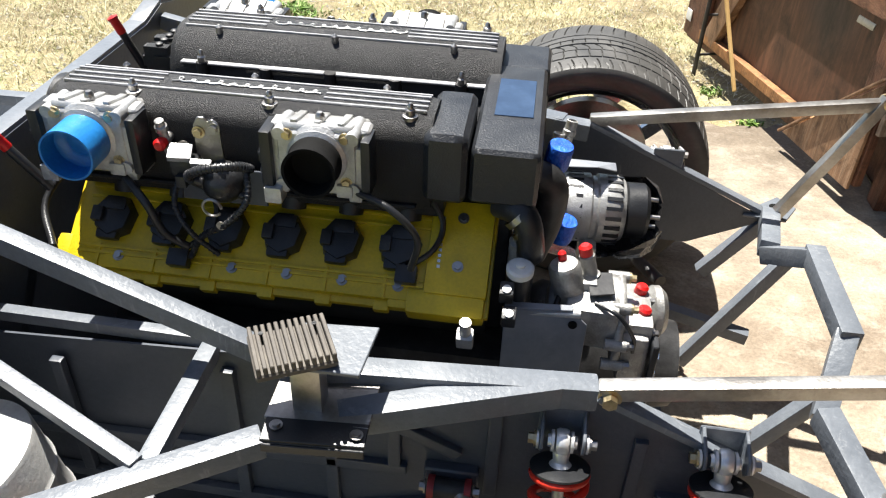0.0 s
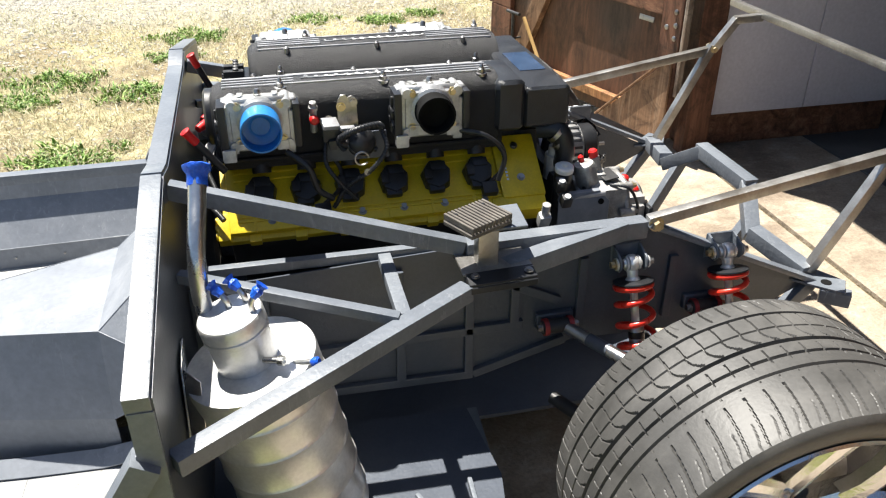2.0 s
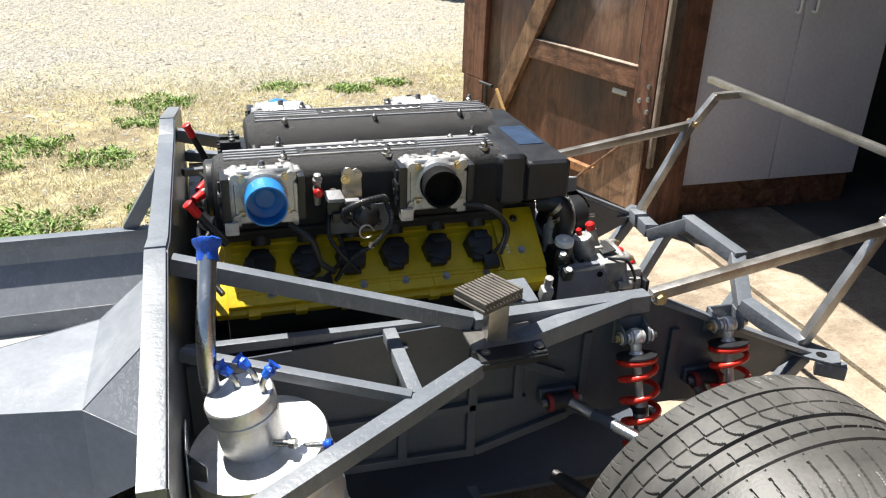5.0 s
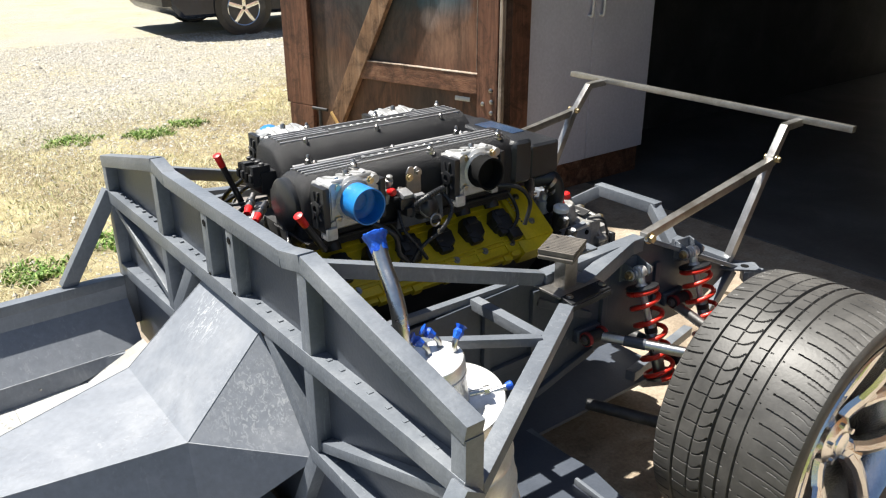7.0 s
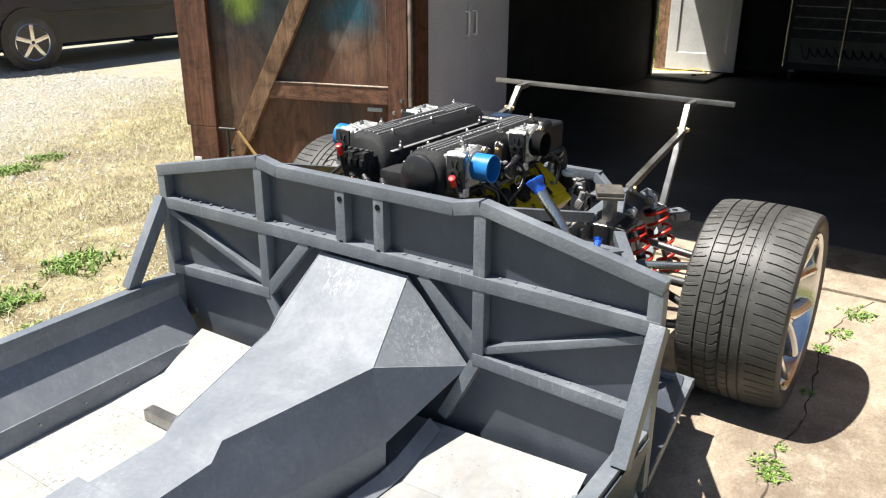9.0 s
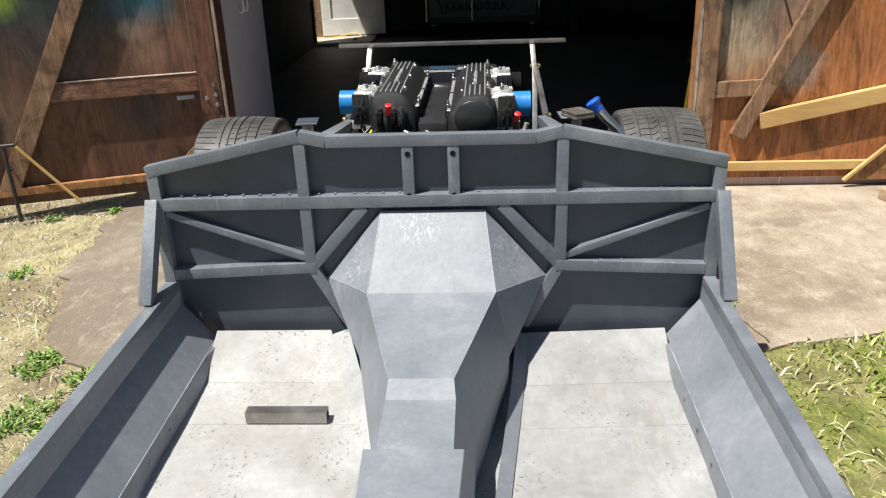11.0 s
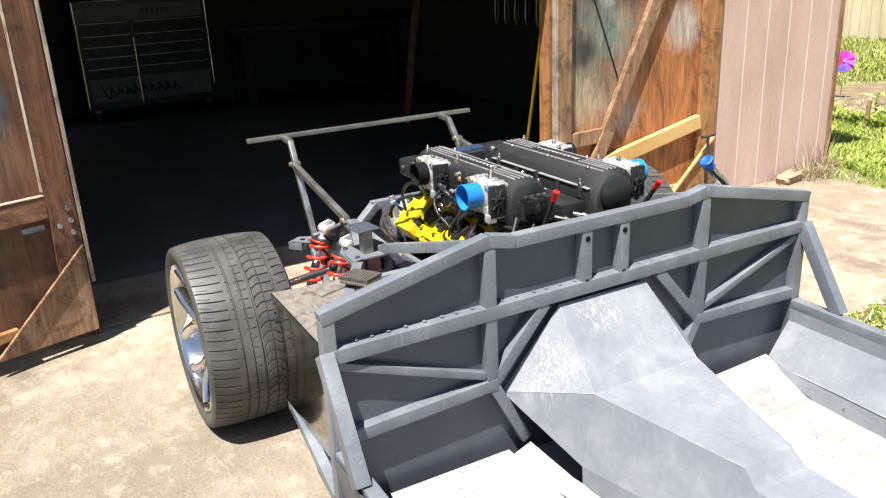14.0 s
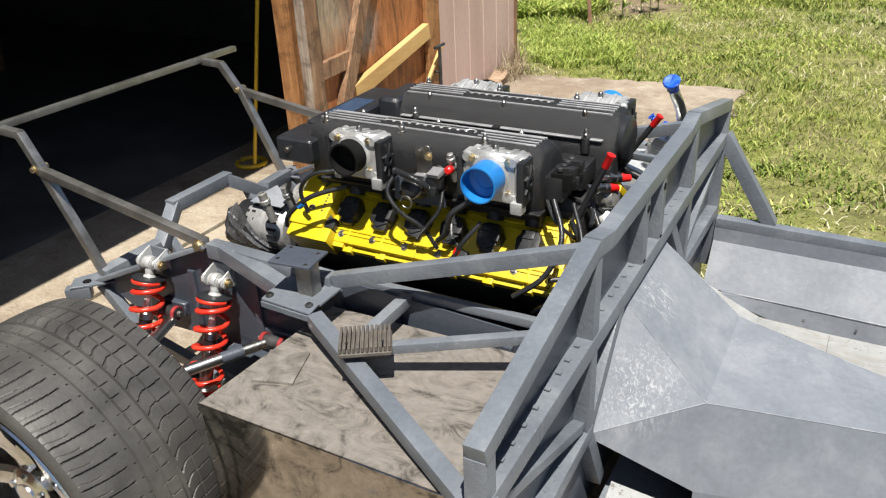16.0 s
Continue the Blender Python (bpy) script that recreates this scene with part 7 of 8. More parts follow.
def ribbed_pad(at, rot, label):
    t = thing("ribbed_pad", label, "rubber pad", at, group="ribbed rubber pads")
    m = pose(*at, *rot) @ Matrix.Diagonal((0.77, 0.77, 0.9, 1))

    def placed(name, bm, mat):
        bmesh.ops.transform(bm, matrix=m, verts=bm.verts)
        return part(name, bm, mat, t, smooth=0)

    placed("base", span(B(), (-0.066, -0.053, 0.0), (0.066, 0.053, 0.012), 0.003, 1), PAD)
    for k in range(12):
        x = -0.0605 + k * 0.011
        placed("rib", span(B(), (x - 0.0034, -0.053, 0.013), (x + 0.0034, 0.053, 0.026), 0.0012, 1), PAD)
    for x in (-0.044, 0.044):
        placed("screw_hole", lathe(B(), [(0.0045, 0.014), (0.0045, 0.0266), (0.002, 0.0266)], (x, 0.03, 0), (0, 0, 1), 10), BLACK)


ribbed_pad((0.587, -0.507, 0.7585), (0, 0, 27), "grey-brown ribbed rubber pad lying on the engine mount")
ribbed_pad((0.385, 0.622, 0.668), (2, 0, 32), "grey-brown ribbed rubber pad lying on the frame tubes")

tubeoff = B()
for lo, hi in (((-0.402, 0.303, 0.1045), (-0.366, 0.543, 0.1075)), ((-0.402, 0.303, 0.1375), (-0.366, 0.543, 0.1405)), ((-0.402, 0.303, 0.1075), (-0.399, 0.543, 0.1375)), ((-0.369, 0.303, 0.1075), (-0.366, 0.543, 0.1375))):
    span(tubeoff, lo, hi)
solo("tube_offcut", tubeoff, RAWTUBE, "open-ended square steel tube offcut on the floor pan", "steel tube", smooth=0)

# ---------------------------------------------------------------- inside the garage
cab = thing("cabinet", "tall pale lilac metal cabinet on a brown plinth", "cabinet", (2.6, 1.47, 0.02))
bm = B()
span(bm, (2.175, 1.335, 0.172), (3.16, 1.615, 2.05), 0.004)
part("body", bm, CABINET, cab, smooth=0)
bm = B()
span(bm, (2.175, 1.345, 0.022), (3.15, 1.61, 0.168), 0.003)
part("plinth", bm, REDWOODH, cab, "brown timber plinth", smooth=0)
for x0, x1 in ((2.18, 2.665), (2.671, 3.155)):
    bm = B()
    span(bm, (x0, 1.318, 0.180), (x1, 1.334, 2.04), 0.003)
    d = part("door", bm, CABINET, cab, smooth=0)
    hx = x1 - 0.04 if x0 < 2.5 else x0 + 0.04
    bm = B()
    sweep(bm, [(hx, 1.318, 0.96), (hx, 1.292, 0.965), (hx, 1.290, 1.03), (hx, 1.292, 1.095), (hx, 1.318, 1.10)], 0.007, 10)
    part("handle", bm, WHITE, d, "white bow handle")

idoor = thing("door_3", "open white panelled side door catching the sun", "door", (8.175, 1.93, 0.06), kind="structure")
h, e = Vector((8.175, 1.93, 0)), Vector((8.285, 1.13, 0))
dd, nn = (e - h).normalized(), Vector((-(e - h).y, (e - h).x, 0)).normalized()
if nn.x > 0:
    nn = -nn


def DP(u, z, off=0.0):
    return h + dd * u + nn * off + Vector((0, 0, z))


DL = (e - h).length
bm = B()
prism(bm, [DP(0, 0.075), DP(DL, 0.075), DP(DL, 2.04), DP(0, 2.04)], -nn * 0.035)
part("leaf", bm, WHITE, idoor, smooth=0)
for a, b, c, d in ((0, DL, 0.075, 0.28), (0, DL, 1.90, 2.04), (0, 0.12, 0.28, 1.90), (DL - 0.12, DL, 0.28, 1.90)):
    bm = B()
    prism(bm, [DP(a, c, 0.001), DP(b, c, 0.001), DP(b, d, 0.001), DP(a, d, 0.001)], nn * 0.012, 0.003)
    part("raised_frame", bm, WHITE, idoor, smooth=0)
bm = B()
lathe(bm, [(0.028, 0), (0.028, 0.006), (0.012, 0.01), (0.012, 0.03), (0.026, 0.04), (0.022, 0.058), (0.004, 0.06)], DP(DL - 0.06, 0.98, 0.012), nn, 24)
part("door_knob", bm, CHROME, idoor)
bm = B()
lathe(bm, [(0.02, 0), (0.02, 0.012), (0.004, 0.014)], DP(DL - 0.06, 1.10, 0.012), nn, 20)
part("deadbolt", bm, CHROME, idoor)
bm = B()
for x in (DOOR0 - 0.02, DOOR1 - 0.03):
    span(bm, (x, GY1 - 0.13, 0.02), (x + 0.05, GY1 + 0.03, 2.08), 0.004)
span(bm, (DOOR0 + 0.03, GY1 - 0.13, 2.03), (DOOR1 - 0.03, GY1 + 0.03, 2.08), 0.004)
solo("door_frame", bm, WEATHERED, "weathered timber frame of the side doorway", kind="structure", smooth=0)

cord = thing("extension_cord", "thin yellow extension cord lying at the foot of the side door", "cord", (8.13, 1.58, 0.06))
bm = B()
sweep(bm, [(8.06, 2.10, 0.066), (8.10, 1.93, 0.066), (8.12, 1.76, 0.068), (8.14, 1.62, 0.085), (8.16, 1.52, 0.105), (8.15, 1.44, 0.075), (8.08, 1.38, 0.066), (8.00, 1.41, 0.066), (7.88, 1.46, 0.066)], 0.005, 8)
part("cable", bm, YELLOWPOLE, cord)
bm = B()
rod(bm, (7.88, 1.46, 0.072), (7.82, 1.48, 0.072), 0.012, 0.009, 12)
part("plug", bm, BLACK, cord, "black rubber plug")

chest = thing("tool_chest", "dark roll-cab tool chest with silver trim and a pale banner strip", "tool chest", (8.5, -0.18, 0.02))
CH0, CH1 = -0.87, 0.61
bm = B()
span(bm, (8.31, CH0, 0.16), (8.85, CH1, 1.36), 0.01)
part("body", bm, BLACK, chest, smooth=0)
for y in (CH0 + 0.1, CH1 - 0.1):
    for x in (8.38, 8.78):
        bm = B()
        lathe(bm, [(0.06, -0.02), (0.06, 0.02), (0.01, 0.021)], (x, y, 0.082), (0, 1, 0), 20)
        part("castor", bm, BLOCK, chest)
        bm = B()
        span(bm, (x - 0.03, y - 0.03, 0.13), (x + 0.03, y + 0.03, 0.162))
        part("castor_plate", bm, STEEL, chest)
zs = [0.24, 0.52, 0.64, 0.76, 0.88, 1.00, 1.14, 1.32]
GREYBAND = worn("pale_banner", (0.17, 0.17, 0.15), (0.12, 0.12, 0.11), (0.22, 0.22, 0.20), 0.5, big=5, fine=40)
for k, (a, b) in enumerate(zip(zs, zs[1:])):
    spans = [(CH0 + 0.06, CH1 - 0.06)] if k in (0, 6) else [(CH0 + 0.06, -0.02), (0.02, CH1 - 0.06)]
    for y0, y1 in spans:
        bm = B()
        span(bm, (8.297, y0, a + 0.006), (8.312, y1, b - 0.006), 0.003)
        dr = part("drawer", bm, GREYBAND if k in (0, 6) else BLOCK, chest, "pale banner strip" if k in (0, 6) else "", smooth=0)
        if 0 < k < 6:
            bm = B()
            span(bm, (8.288, y0 + 0.01, b - 0.02), (8.297, y1 - 0.01, b - 0.012), 0.002)
            part("drawer_pull", bm, STEEL, dr, smooth=0)
for y, z0, z1 in ((CH1 - 0.02, 0.2, 1.36), (CH0 + 0.02, 0.35, 1.36), (0.0, 0.2, 0.95)):
    bm = B()
    rod(bm, (8.285, y, z0), (8.285, y, z1), 0.011, seg=12)
    part("trim_bar", bm, CHROME, chest)
bm = B()
pts = []
for i in range(400):
    f = i / 399
    a = f * 9.5 * 2 * math.pi
    pts.append((8.294, 0.42 - 0.86 * f + 0.02 * math.sin(a + 0.9), 0.375 + (0.045 if f > 0.09 else 0.085) * math.cos(a)))
sweep(bm, pts, 0.010, 6, raw=True)
part("banner_mark", bm, BLACK, chest, "black squiggle on the banner")
bm = B()
for k in range(6):
    span(bm, (8.294, -0.16 - 0.055 * k, 1.20), (8.297, -0.12 - 0.055 * k, 1.26))
part("maker_mark", bm, BLACK, chest, "row of dark bars", smooth=0)

# bench, rafters, leaning boards and hung tools in the gloom
bench = thing("workbench", "timber workbench along the back wall, coloured dark for the gloom", "workbench", (8.6, -2.4, 0.02))
bm = B()
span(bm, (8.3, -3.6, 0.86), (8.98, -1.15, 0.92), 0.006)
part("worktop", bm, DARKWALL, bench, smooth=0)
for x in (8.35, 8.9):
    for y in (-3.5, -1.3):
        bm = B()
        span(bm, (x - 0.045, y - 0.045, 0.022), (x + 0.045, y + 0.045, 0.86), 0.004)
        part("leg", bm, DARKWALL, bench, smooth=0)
bm = B()
beam(bm, (5.75, -2.17, 0.03), (5.95, -2.62, 2.2), 0.07, 0.03)
solo("leaning_plank", bm, WEATHERED, "dim weathered plank leaning in the dark garage", "plank", smooth=0)
rack = thing("tool_rack", "row of hanging steel tools on a dark board", "tool rack", (5.5, -3.6, 1.2))
bm = B()
span(bm, (5.0, -3.655, 0.7), (6.4, -3.62, 1.7), 0.004)
part("back_board", bm, DARKWALL, rack, smooth=0)
for k in range(6):
    x = 5.15 + k * 0.2
    bm = B()
    sweep(bm, [(x, -3.615, 1.3), (x, -3.60, 1.25), (x + 0.01, -3.60, 1.0), (x + 0.05, -3.60, 0.92), (x + 0.08, -3.60, 1.0), (x + 0.07, -3.60, 1.2)], 0.009, 8)
    part("clamp", bm, STEEL, rack)
pole = thing("yellow_pole", "yellow fibreglass pole with a loop foot, leaning on the jamb", "pole", (2.45, -1.15, 0.02))
bm = B()
rod(bm, (2.42, -1.315, 0.045), (2.19, -1.385, 1.42), 0.010, seg=14)
part("shaft", bm, YELLOWPOLE, pole)
bm = B()
sweep(bm, [(2.47 + 0.075 * math.cos(a), -1.345 + 0.075 * math.sin(a), 0.034) for a in np.linspace(0.3, 6.2, 28)], 0.012, 10, raw=True)
part("foot_loop", bm, YELLOWPOLE, pole)
# ---------------------------------------------------------------- bricks and stones by the wall
rnd = random.Random(12)
for x, y, rz, kind in ((1.72, -2.32, 18, 0), (1.90, -2.62, -6, 0), (1.91, -3.26, 12, 1)):
    bm = B()
    box(bm, (0, 0, 0.034), (0.10, 0.20, 0.062), (0, 0, 0), 0.008 if kind == 0 else 0.024, 3)
    for v in bm.verts:
        v.co += Vector((rnd.uniform(-1, 1), rnd.uniform(-1, 1), rnd.uniform(-0.3, 1))) * (0.002 if kind == 0 else 0.007)
    bmesh.ops.transform(bm, matrix=pose(x, y, 0.008, 0, 0, rz), verts=bm.verts)
    if kind == 0:
        solo("brick", bm, BRICK, "loose buff brick on the concrete by the wall", "brick", group="loose bricks")
    else:
        solo("stone", bm, BRICK, "rough buff stone at the foot of the wall", "stone", group="loose stones")

# ---------------------------------------------------------------- parked car on the gravel
suv = thing("parked_car", "dark navy estate car parked on the gravel", "car", (5.3, 9.4, 0))
side_poly = [(2.95, 0.42), (2.92, 0.75), (2.96, 1.0), (3.05, 1.10), (3.30, 1.62), (3.6, 1.70), (5.4, 1.70), (6.15, 1.12), (7.35, 0.98), (7.62, 0.80), (7.66, 0.45), (7.5, 0.24), (3.1, 0.24)]
bm = B()
prism(bm, [(x, 8.45, z) for x, z in side_poly], (0, 1.80, 0), 0.05)
body = part("body", bm, SUVPAINT, suv, smooth=30)
for poly in ([(3.38, 1.15), (3.52, 1.58), (4.25, 1.60), (4.25, 1.15)], [(4.32, 1.15), (4.32, 1.60), (5.35, 1.60), (5.85, 1.15)]):
    bm = B()
    prism(bm, [(x, 8.444, z) for x, z in poly], (0, 0.02, 0), 0.003)
    part("window", bm, DARKGLASS, suv, smooth=0)
bm = B()
span(bm, (3.05, 8.438, 0.62), (7.55, 8.452, 0.68), 0.004)
part("rub_strip", bm, BLACK, suv, smooth=0)
bm = B()
span(bm, (2.90, 8.47, 0.80), (2.99, 8.72, 1.02), 0.01)
part("tail_light", bm, RED, suv, "red tail light")
bm = B()
span(bm, (2.86, 8.47, 0.40), (3.0, 10.23, 0.58), 0.03)
part("bumper", bm, BLACK, suv)
for x in (3.9, 6.79):
    for y, s in ((8.44, -1), (10.26, 1)):
        bm = B()
        lathe(bm, [(0.39, -0.02), (0.39, 0.006), (0.02, 0.007)], (x, y + s * 0.008, 0.36), (0, s, 0), 36)
        part("wheel_arch", bm, BLACK, suv)
        bm = B()
        lathe(bm, [(0.225, 0.0), (0.30, 0.0), (0.325, -0.02), (0.335, -0.05), (0.335, -0.15), (0.32, -0.18), (0.2, -0.18), (0.2, -0.02)], (x, y + s * 0.018, 0.335), (0, s, 0), 48)
        w = part("wheel", bm, RUBBER, suv, "tyre on a five-spoke alloy wheel")
        bm = B()
        lathe(bm, [(0.215, -0.012), (0.225, 0.0), (0.218, 0.006), (0.205, -0.004), (0.20, -0.06), (0.205, -0.06)], (x, y + s * 0.020, 0.335), (0, s, 0), 44, closed=True)
        part("rim", bm, RIM, w)
        for k in range(5):
            a = 2 * math.pi * k / 5 + 0.3
            d = Vector((math.cos(a), 0, math.sin(a)))
            c = Vector((x, y + s * 0.012, 0.335))
            bm = B()
            beam(bm, c + d * 0.02, c + d * 0.212, 0.020, 0.050, up=d.cross(Vector((0, 1, 0))), bev=0.008)
            part("spoke", bm, RIM, w)

# ---------------------------------------------------------------- fence and garden
fence = thing("fence", "weathered upright cedar board fence", "fence", (4.5, -12.05, 0))
rnd = random.Random(21)
x = 0.6
while x < 13.0:
    w = rnd.uniform(0.175, 0.20)
    yb = -12.05
    bm = B()
    span(bm, (0, -0.01, -0.02), (w - rnd.uniform(0.008, 0.022), 0.01, rnd.uniform(1.72, 1.80)), 0.003, 1)
    bmesh.ops.transform(bm, matrix=pose(x, yb + rnd.uniform(-0.006, 0.006), rnd.uniform(0, 0.05), rnd.uniform(-1, 1), rnd.uniform(-0.9, 0.9), 0), verts=bm.verts)
    part("picket", bm, OLDFENCE, fence, smooth=0)
    x += w
for z in (0.35, 1.25):
    bm = B()
    beam(bm, (0.6, -12.10, z), (13.0, -12.10, z), 0.04, 0.09)
    part("fence_rail", bm, OLDFENCE, fence, smooth=0)


back_fence = thing("fence", "pale upright board fence behind the side doorway", "fence", (10.0, 4.2, 0))
x = 8.2
while x < 17.5:
    bm = B()
    span(bm, (x, 4.19, -0.02), (x + 0.135, 4.21, rnd.uniform(1.55, 1.62)), 0.003, 1)
    part("picket", bm, OLDFENCE, back_fence, smooth=0)
    x += 0.142
for z in (0.4, 1.3):
    bm = B()
    beam(bm, (8.2, 4.235, z), (17.5, 4.235, z), 0.04, 0.09)
    part("fence_rail", bm, OLDFENCE, back_fence, smooth=0)


def pinwheel(at, height, colours, label, facing, r=0.085, full=False):
    """Curled vanes round a hub on a stick; full vanes overlap into a disc."""
    t = thing("pinwheel", label, "garden pinwheel", at, group="garden pinwheels")
    base = Vector(at)
    top = base + Vector((0, 0, height))
    bm = B()
    rod(bm, base - Vector((0, 0, 0.05)), top, 0.004, seg=8)
    part("stick", bm, STEEL, t)
    f = Vector(facing).normalized()
    u = f.cross(Vector((0, 0, 1))).normalized()
    v = u.cross(f)
    bm = B()
    lathe(bm, [(0.010, 0.0), (0.012, 0.012), (0.008, 0.022), (0.002, 0.024)], top + f * 0.012, f, 12)
    part("hub", bm, BLACK if not full else WHITE, t)
    n = len(colours)
    for k, c in enumerate(colours):
        a0, step = 2 * math.pi * k / n, 2 * math.pi / n * (1.04 if full else 0.86)
        bm = B()
        p = top + f * 0.016
        q = [p]
        for j in range(6):
            a = a0 + step * j / 5
            rr = r if full else r * (0.62 + 0.38 * math.sin(math.pi * (j + 0.6) / 6.2))
            q.append(p + rr * (math.cos(a) * u + math.sin(a) * v) + f * 0.004 * j)
        prism(bm, q, f * 0.0015)
        part("vane", bm, worn("vane_" + "abcdefgh"[k] + t.name.replace(".", "_"), c, [x * 0.8 for x in c], [min(1, x * 1.15) for x in c], 0.4), t, smooth=0)


pinwheel((2.72, -6.02, 0), 0.40, [(0.7, 0.03, 0.02), (0.75, 0.30, 0.02), (0.75, 0.60, 0.03), (0.05, 0.45, 0.10), (0.02, 0.20, 0.55), (0.16, 0.05, 0.50)], "rainbow garden pinwheel on a thin stick", (-0.5, 1, 0.1))
pinwheel((1.55, -5.75, 0), 0.41, [(0.75, 0.15, 0.35), (0.8, 0.62, 0.78), (0.82, 0.72, 0.82), (0.80, 0.76, 0.84), (0.76, 0.20, 0.42)], "pink and white garden pinwheel on a stick", (-0.5, 1, 0.1))
pinwheel((3.86, -6.50, 0), 0.40, [(0.75, 0.03, 0.30), (0.68, 0.06, 0.45), (0.62, 0.08, 0.60), (0.55, 0.10, 0.68), (0.22, 0.08, 0.62), (0.16, 0.10, 0.60), (0.75, 0.03, 0.22)], "purple and magenta garden pinwheel on a stick", (-0.6, 1, 0.1), 0.11, True)
for (x, y, hgt, lean) in ((1.96, -5.31, 0.50, 8), (4.76, -9.10, 0.34, 0), (3.27, -9.0, 0.30, 2), (1.93, -8.54, 0.34, 0), (2.72, -5.28, 0.26, -3)):
    bm = B()
    box(bm, (0, 0, hgt / 2 - 0.03), (0.035, 0.035, hgt + 0.06), (0, 0, 0), 0.006)
    bmesh.ops.transform(bm, matrix=pose(x, y, 0, lean, lean * 0.6, 20), verts=bm.verts)
    solo("garden_stake", bm, WEATHERED, "weathered wooden garden stake in the lawn", "stake", group="garden stakes")


def young_plant(at, height, seed, label="young leafy plant in the garden soil"):
    """A stalk with long drooping leaves."""
    rnd = random.Random(seed)
    t = thing("garden_plant", label, "plant", at, group="young garden plants")
    o = Vector(at)
    bm = B()
    sweep(bm, [o - Vector((0, 0, 0.03)), o + Vector((0.01, 0, height * 0.4)), o + Vector((0, 0.01, height * 0.75))], 0.005, 8)
    part("stalk", bm, TUFT, t)
    bm = B()
    for k in range(11):
        a, z = rnd.uniform(0, 6.28), height * rnd.uniform(0.25, 0.75)
        d = Vector((math.cos(a), math.sin(a), 0))
        w = Vector((-d.y, d.x, 0)) * 0.017
        ln = height * rnd.uniform(0.35, 0.6)
        mid = [o + Vector((0, 0, z)) + d * ln * f + Vector((0, 0, ln * (0.95 * f - 0.85 * f * f))) for f in (0, 0.35, 0.7, 1.0)]
        row = [(bm.verts.new(p - w * s), bm.verts.new(p + w * s)) for p, s in zip(mid, (0.35, 1.0, 0.8, 0.05))]
        for (p, q), (r, s) in zip(row, row[1:]):
            bm.faces.new((p, q, s, r))
    part("leaves", bm, SUNLEAF, t)


for k, (x, y, hgt) in enumerate(((1.75, -5.60, 0.30), (1.68, -5.95, 0.28), (1.56, -6.10, 0.22), (1.72, -6.62, 0.26), (3.40, -8.30, 0.62), (2.35, -8.1, 0.40), (3.55, -7.0, 0.28), (2.95, -5.75, 0.30))):
    young_plant((x, y, 0), hgt, 60 + k)


# ---------------------------------------------------------------- loose cover: grass, straw, gravel
rng = np.random.default_rng(7)


def inside(px, py, poly):
    hit = np.zeros(len(px), bool)
    n = len(poly)
    for i in range(n):
        (x0, y0), (x1, y1) = poly[i], poly[(i + 1) % n]
        c = ((y0 > py) != (y1 > py)) & (px < (x1 - x0) * (py - y0) / (y1 - y0 + 1e-12) + x0)
        hit ^= c
    return hit


def lumps(x, y, k):
    return (np.sin(x * 2.1 * k + 1.3 * np.sin(y * 1.7 * k)) + np.sin(y * 2.7 * k + 1.1 * np.sin(x * 1.9 * k + 2)) + 0.6 * np.sin((x + y) * 5.3 * k) + 0.5 * np.sin((x - 1.4 * y) * 7.9 * k)) / 3.1


def clear(x, y, margin=0.0):
    ok = ~inside(x, y, APRON)
    ok &= ~((x > 1.985) & (y > GY0 - 0.02) & (y < GY1 + 0.02))
    ok &= ~((x > -1.85) & (x < 0.3) & (np.abs(y) < 0.80))
    return ok


def blades(name, label, x, y, height, width, lean, material, base=0.0):
    """Tapered, bent blades of grass: five corners each, on the ground."""
    n = len(x)
    a = rng.uniform(0, 2 * np.pi, n)
    h = height * rng.uniform(0.5, 1.2, n)
    w = width * rng.uniform(0.6, 1.3, n)
    ln = lean * rng.uniform(0.2, 1.3, n) * h
    b = rng.uniform(0, 2 * np.pi, n)
    dx, dy = np.cos(a) * w / 2, np.sin(a) * w / 2
    ox, oy = np.cos(b) * ln, np.sin(b) * ln
    z0 = np.full(n, base - 0.004)
    V = np.stack([np.stack([x - dx, y - dy, z0], -1), np.stack([x + dx, y + dy, z0], -1),
                  np.stack([x + dx * 0.8 + ox * 0.4, y + dy * 0.8 + oy * 0.4, z0 + h * 0.6], -1),
                  np.stack([x - dx * 0.8 + ox * 0.4, y - dy * 0.8 + oy * 0.4, z0 + h * 0.6], -1),
                  np.stack([x + ox, y + oy, z0 + h * np.sqrt(np.clip(1 - (lean * 0.5) ** 2, 0.15, 1))], -1)], 1).reshape(-1, 3)
    i = np.arange(n)[:, None] * 5
    quads = (i + np.array([[0, 1, 2, 3]])).tolist()
    tris = (i + np.array([[3, 2, 4]])).tolist()
    me = bpy.data.meshes.new(name)
    me.from_pydata(V.tolist(), [], quads + tris)
    me.materials.append(material)
    return tagged(new(name, me), label, "grass", kind="stuff")


def scatter(n, x0, x1, y0, y1, keep):
    x, y = rng.uniform(x0, x1, n), rng.uniform(y0, y1, n)
    k = clear(x, y) & keep(x, y)
    return x[k], y[k]


def bed(x, y):
    """The dug garden bed."""
    return np.hypot((x - 2.9) / 1.75, (y + 6.75) / 1.35) < 1 + 0.2 * lumps(x, y, 1.4)


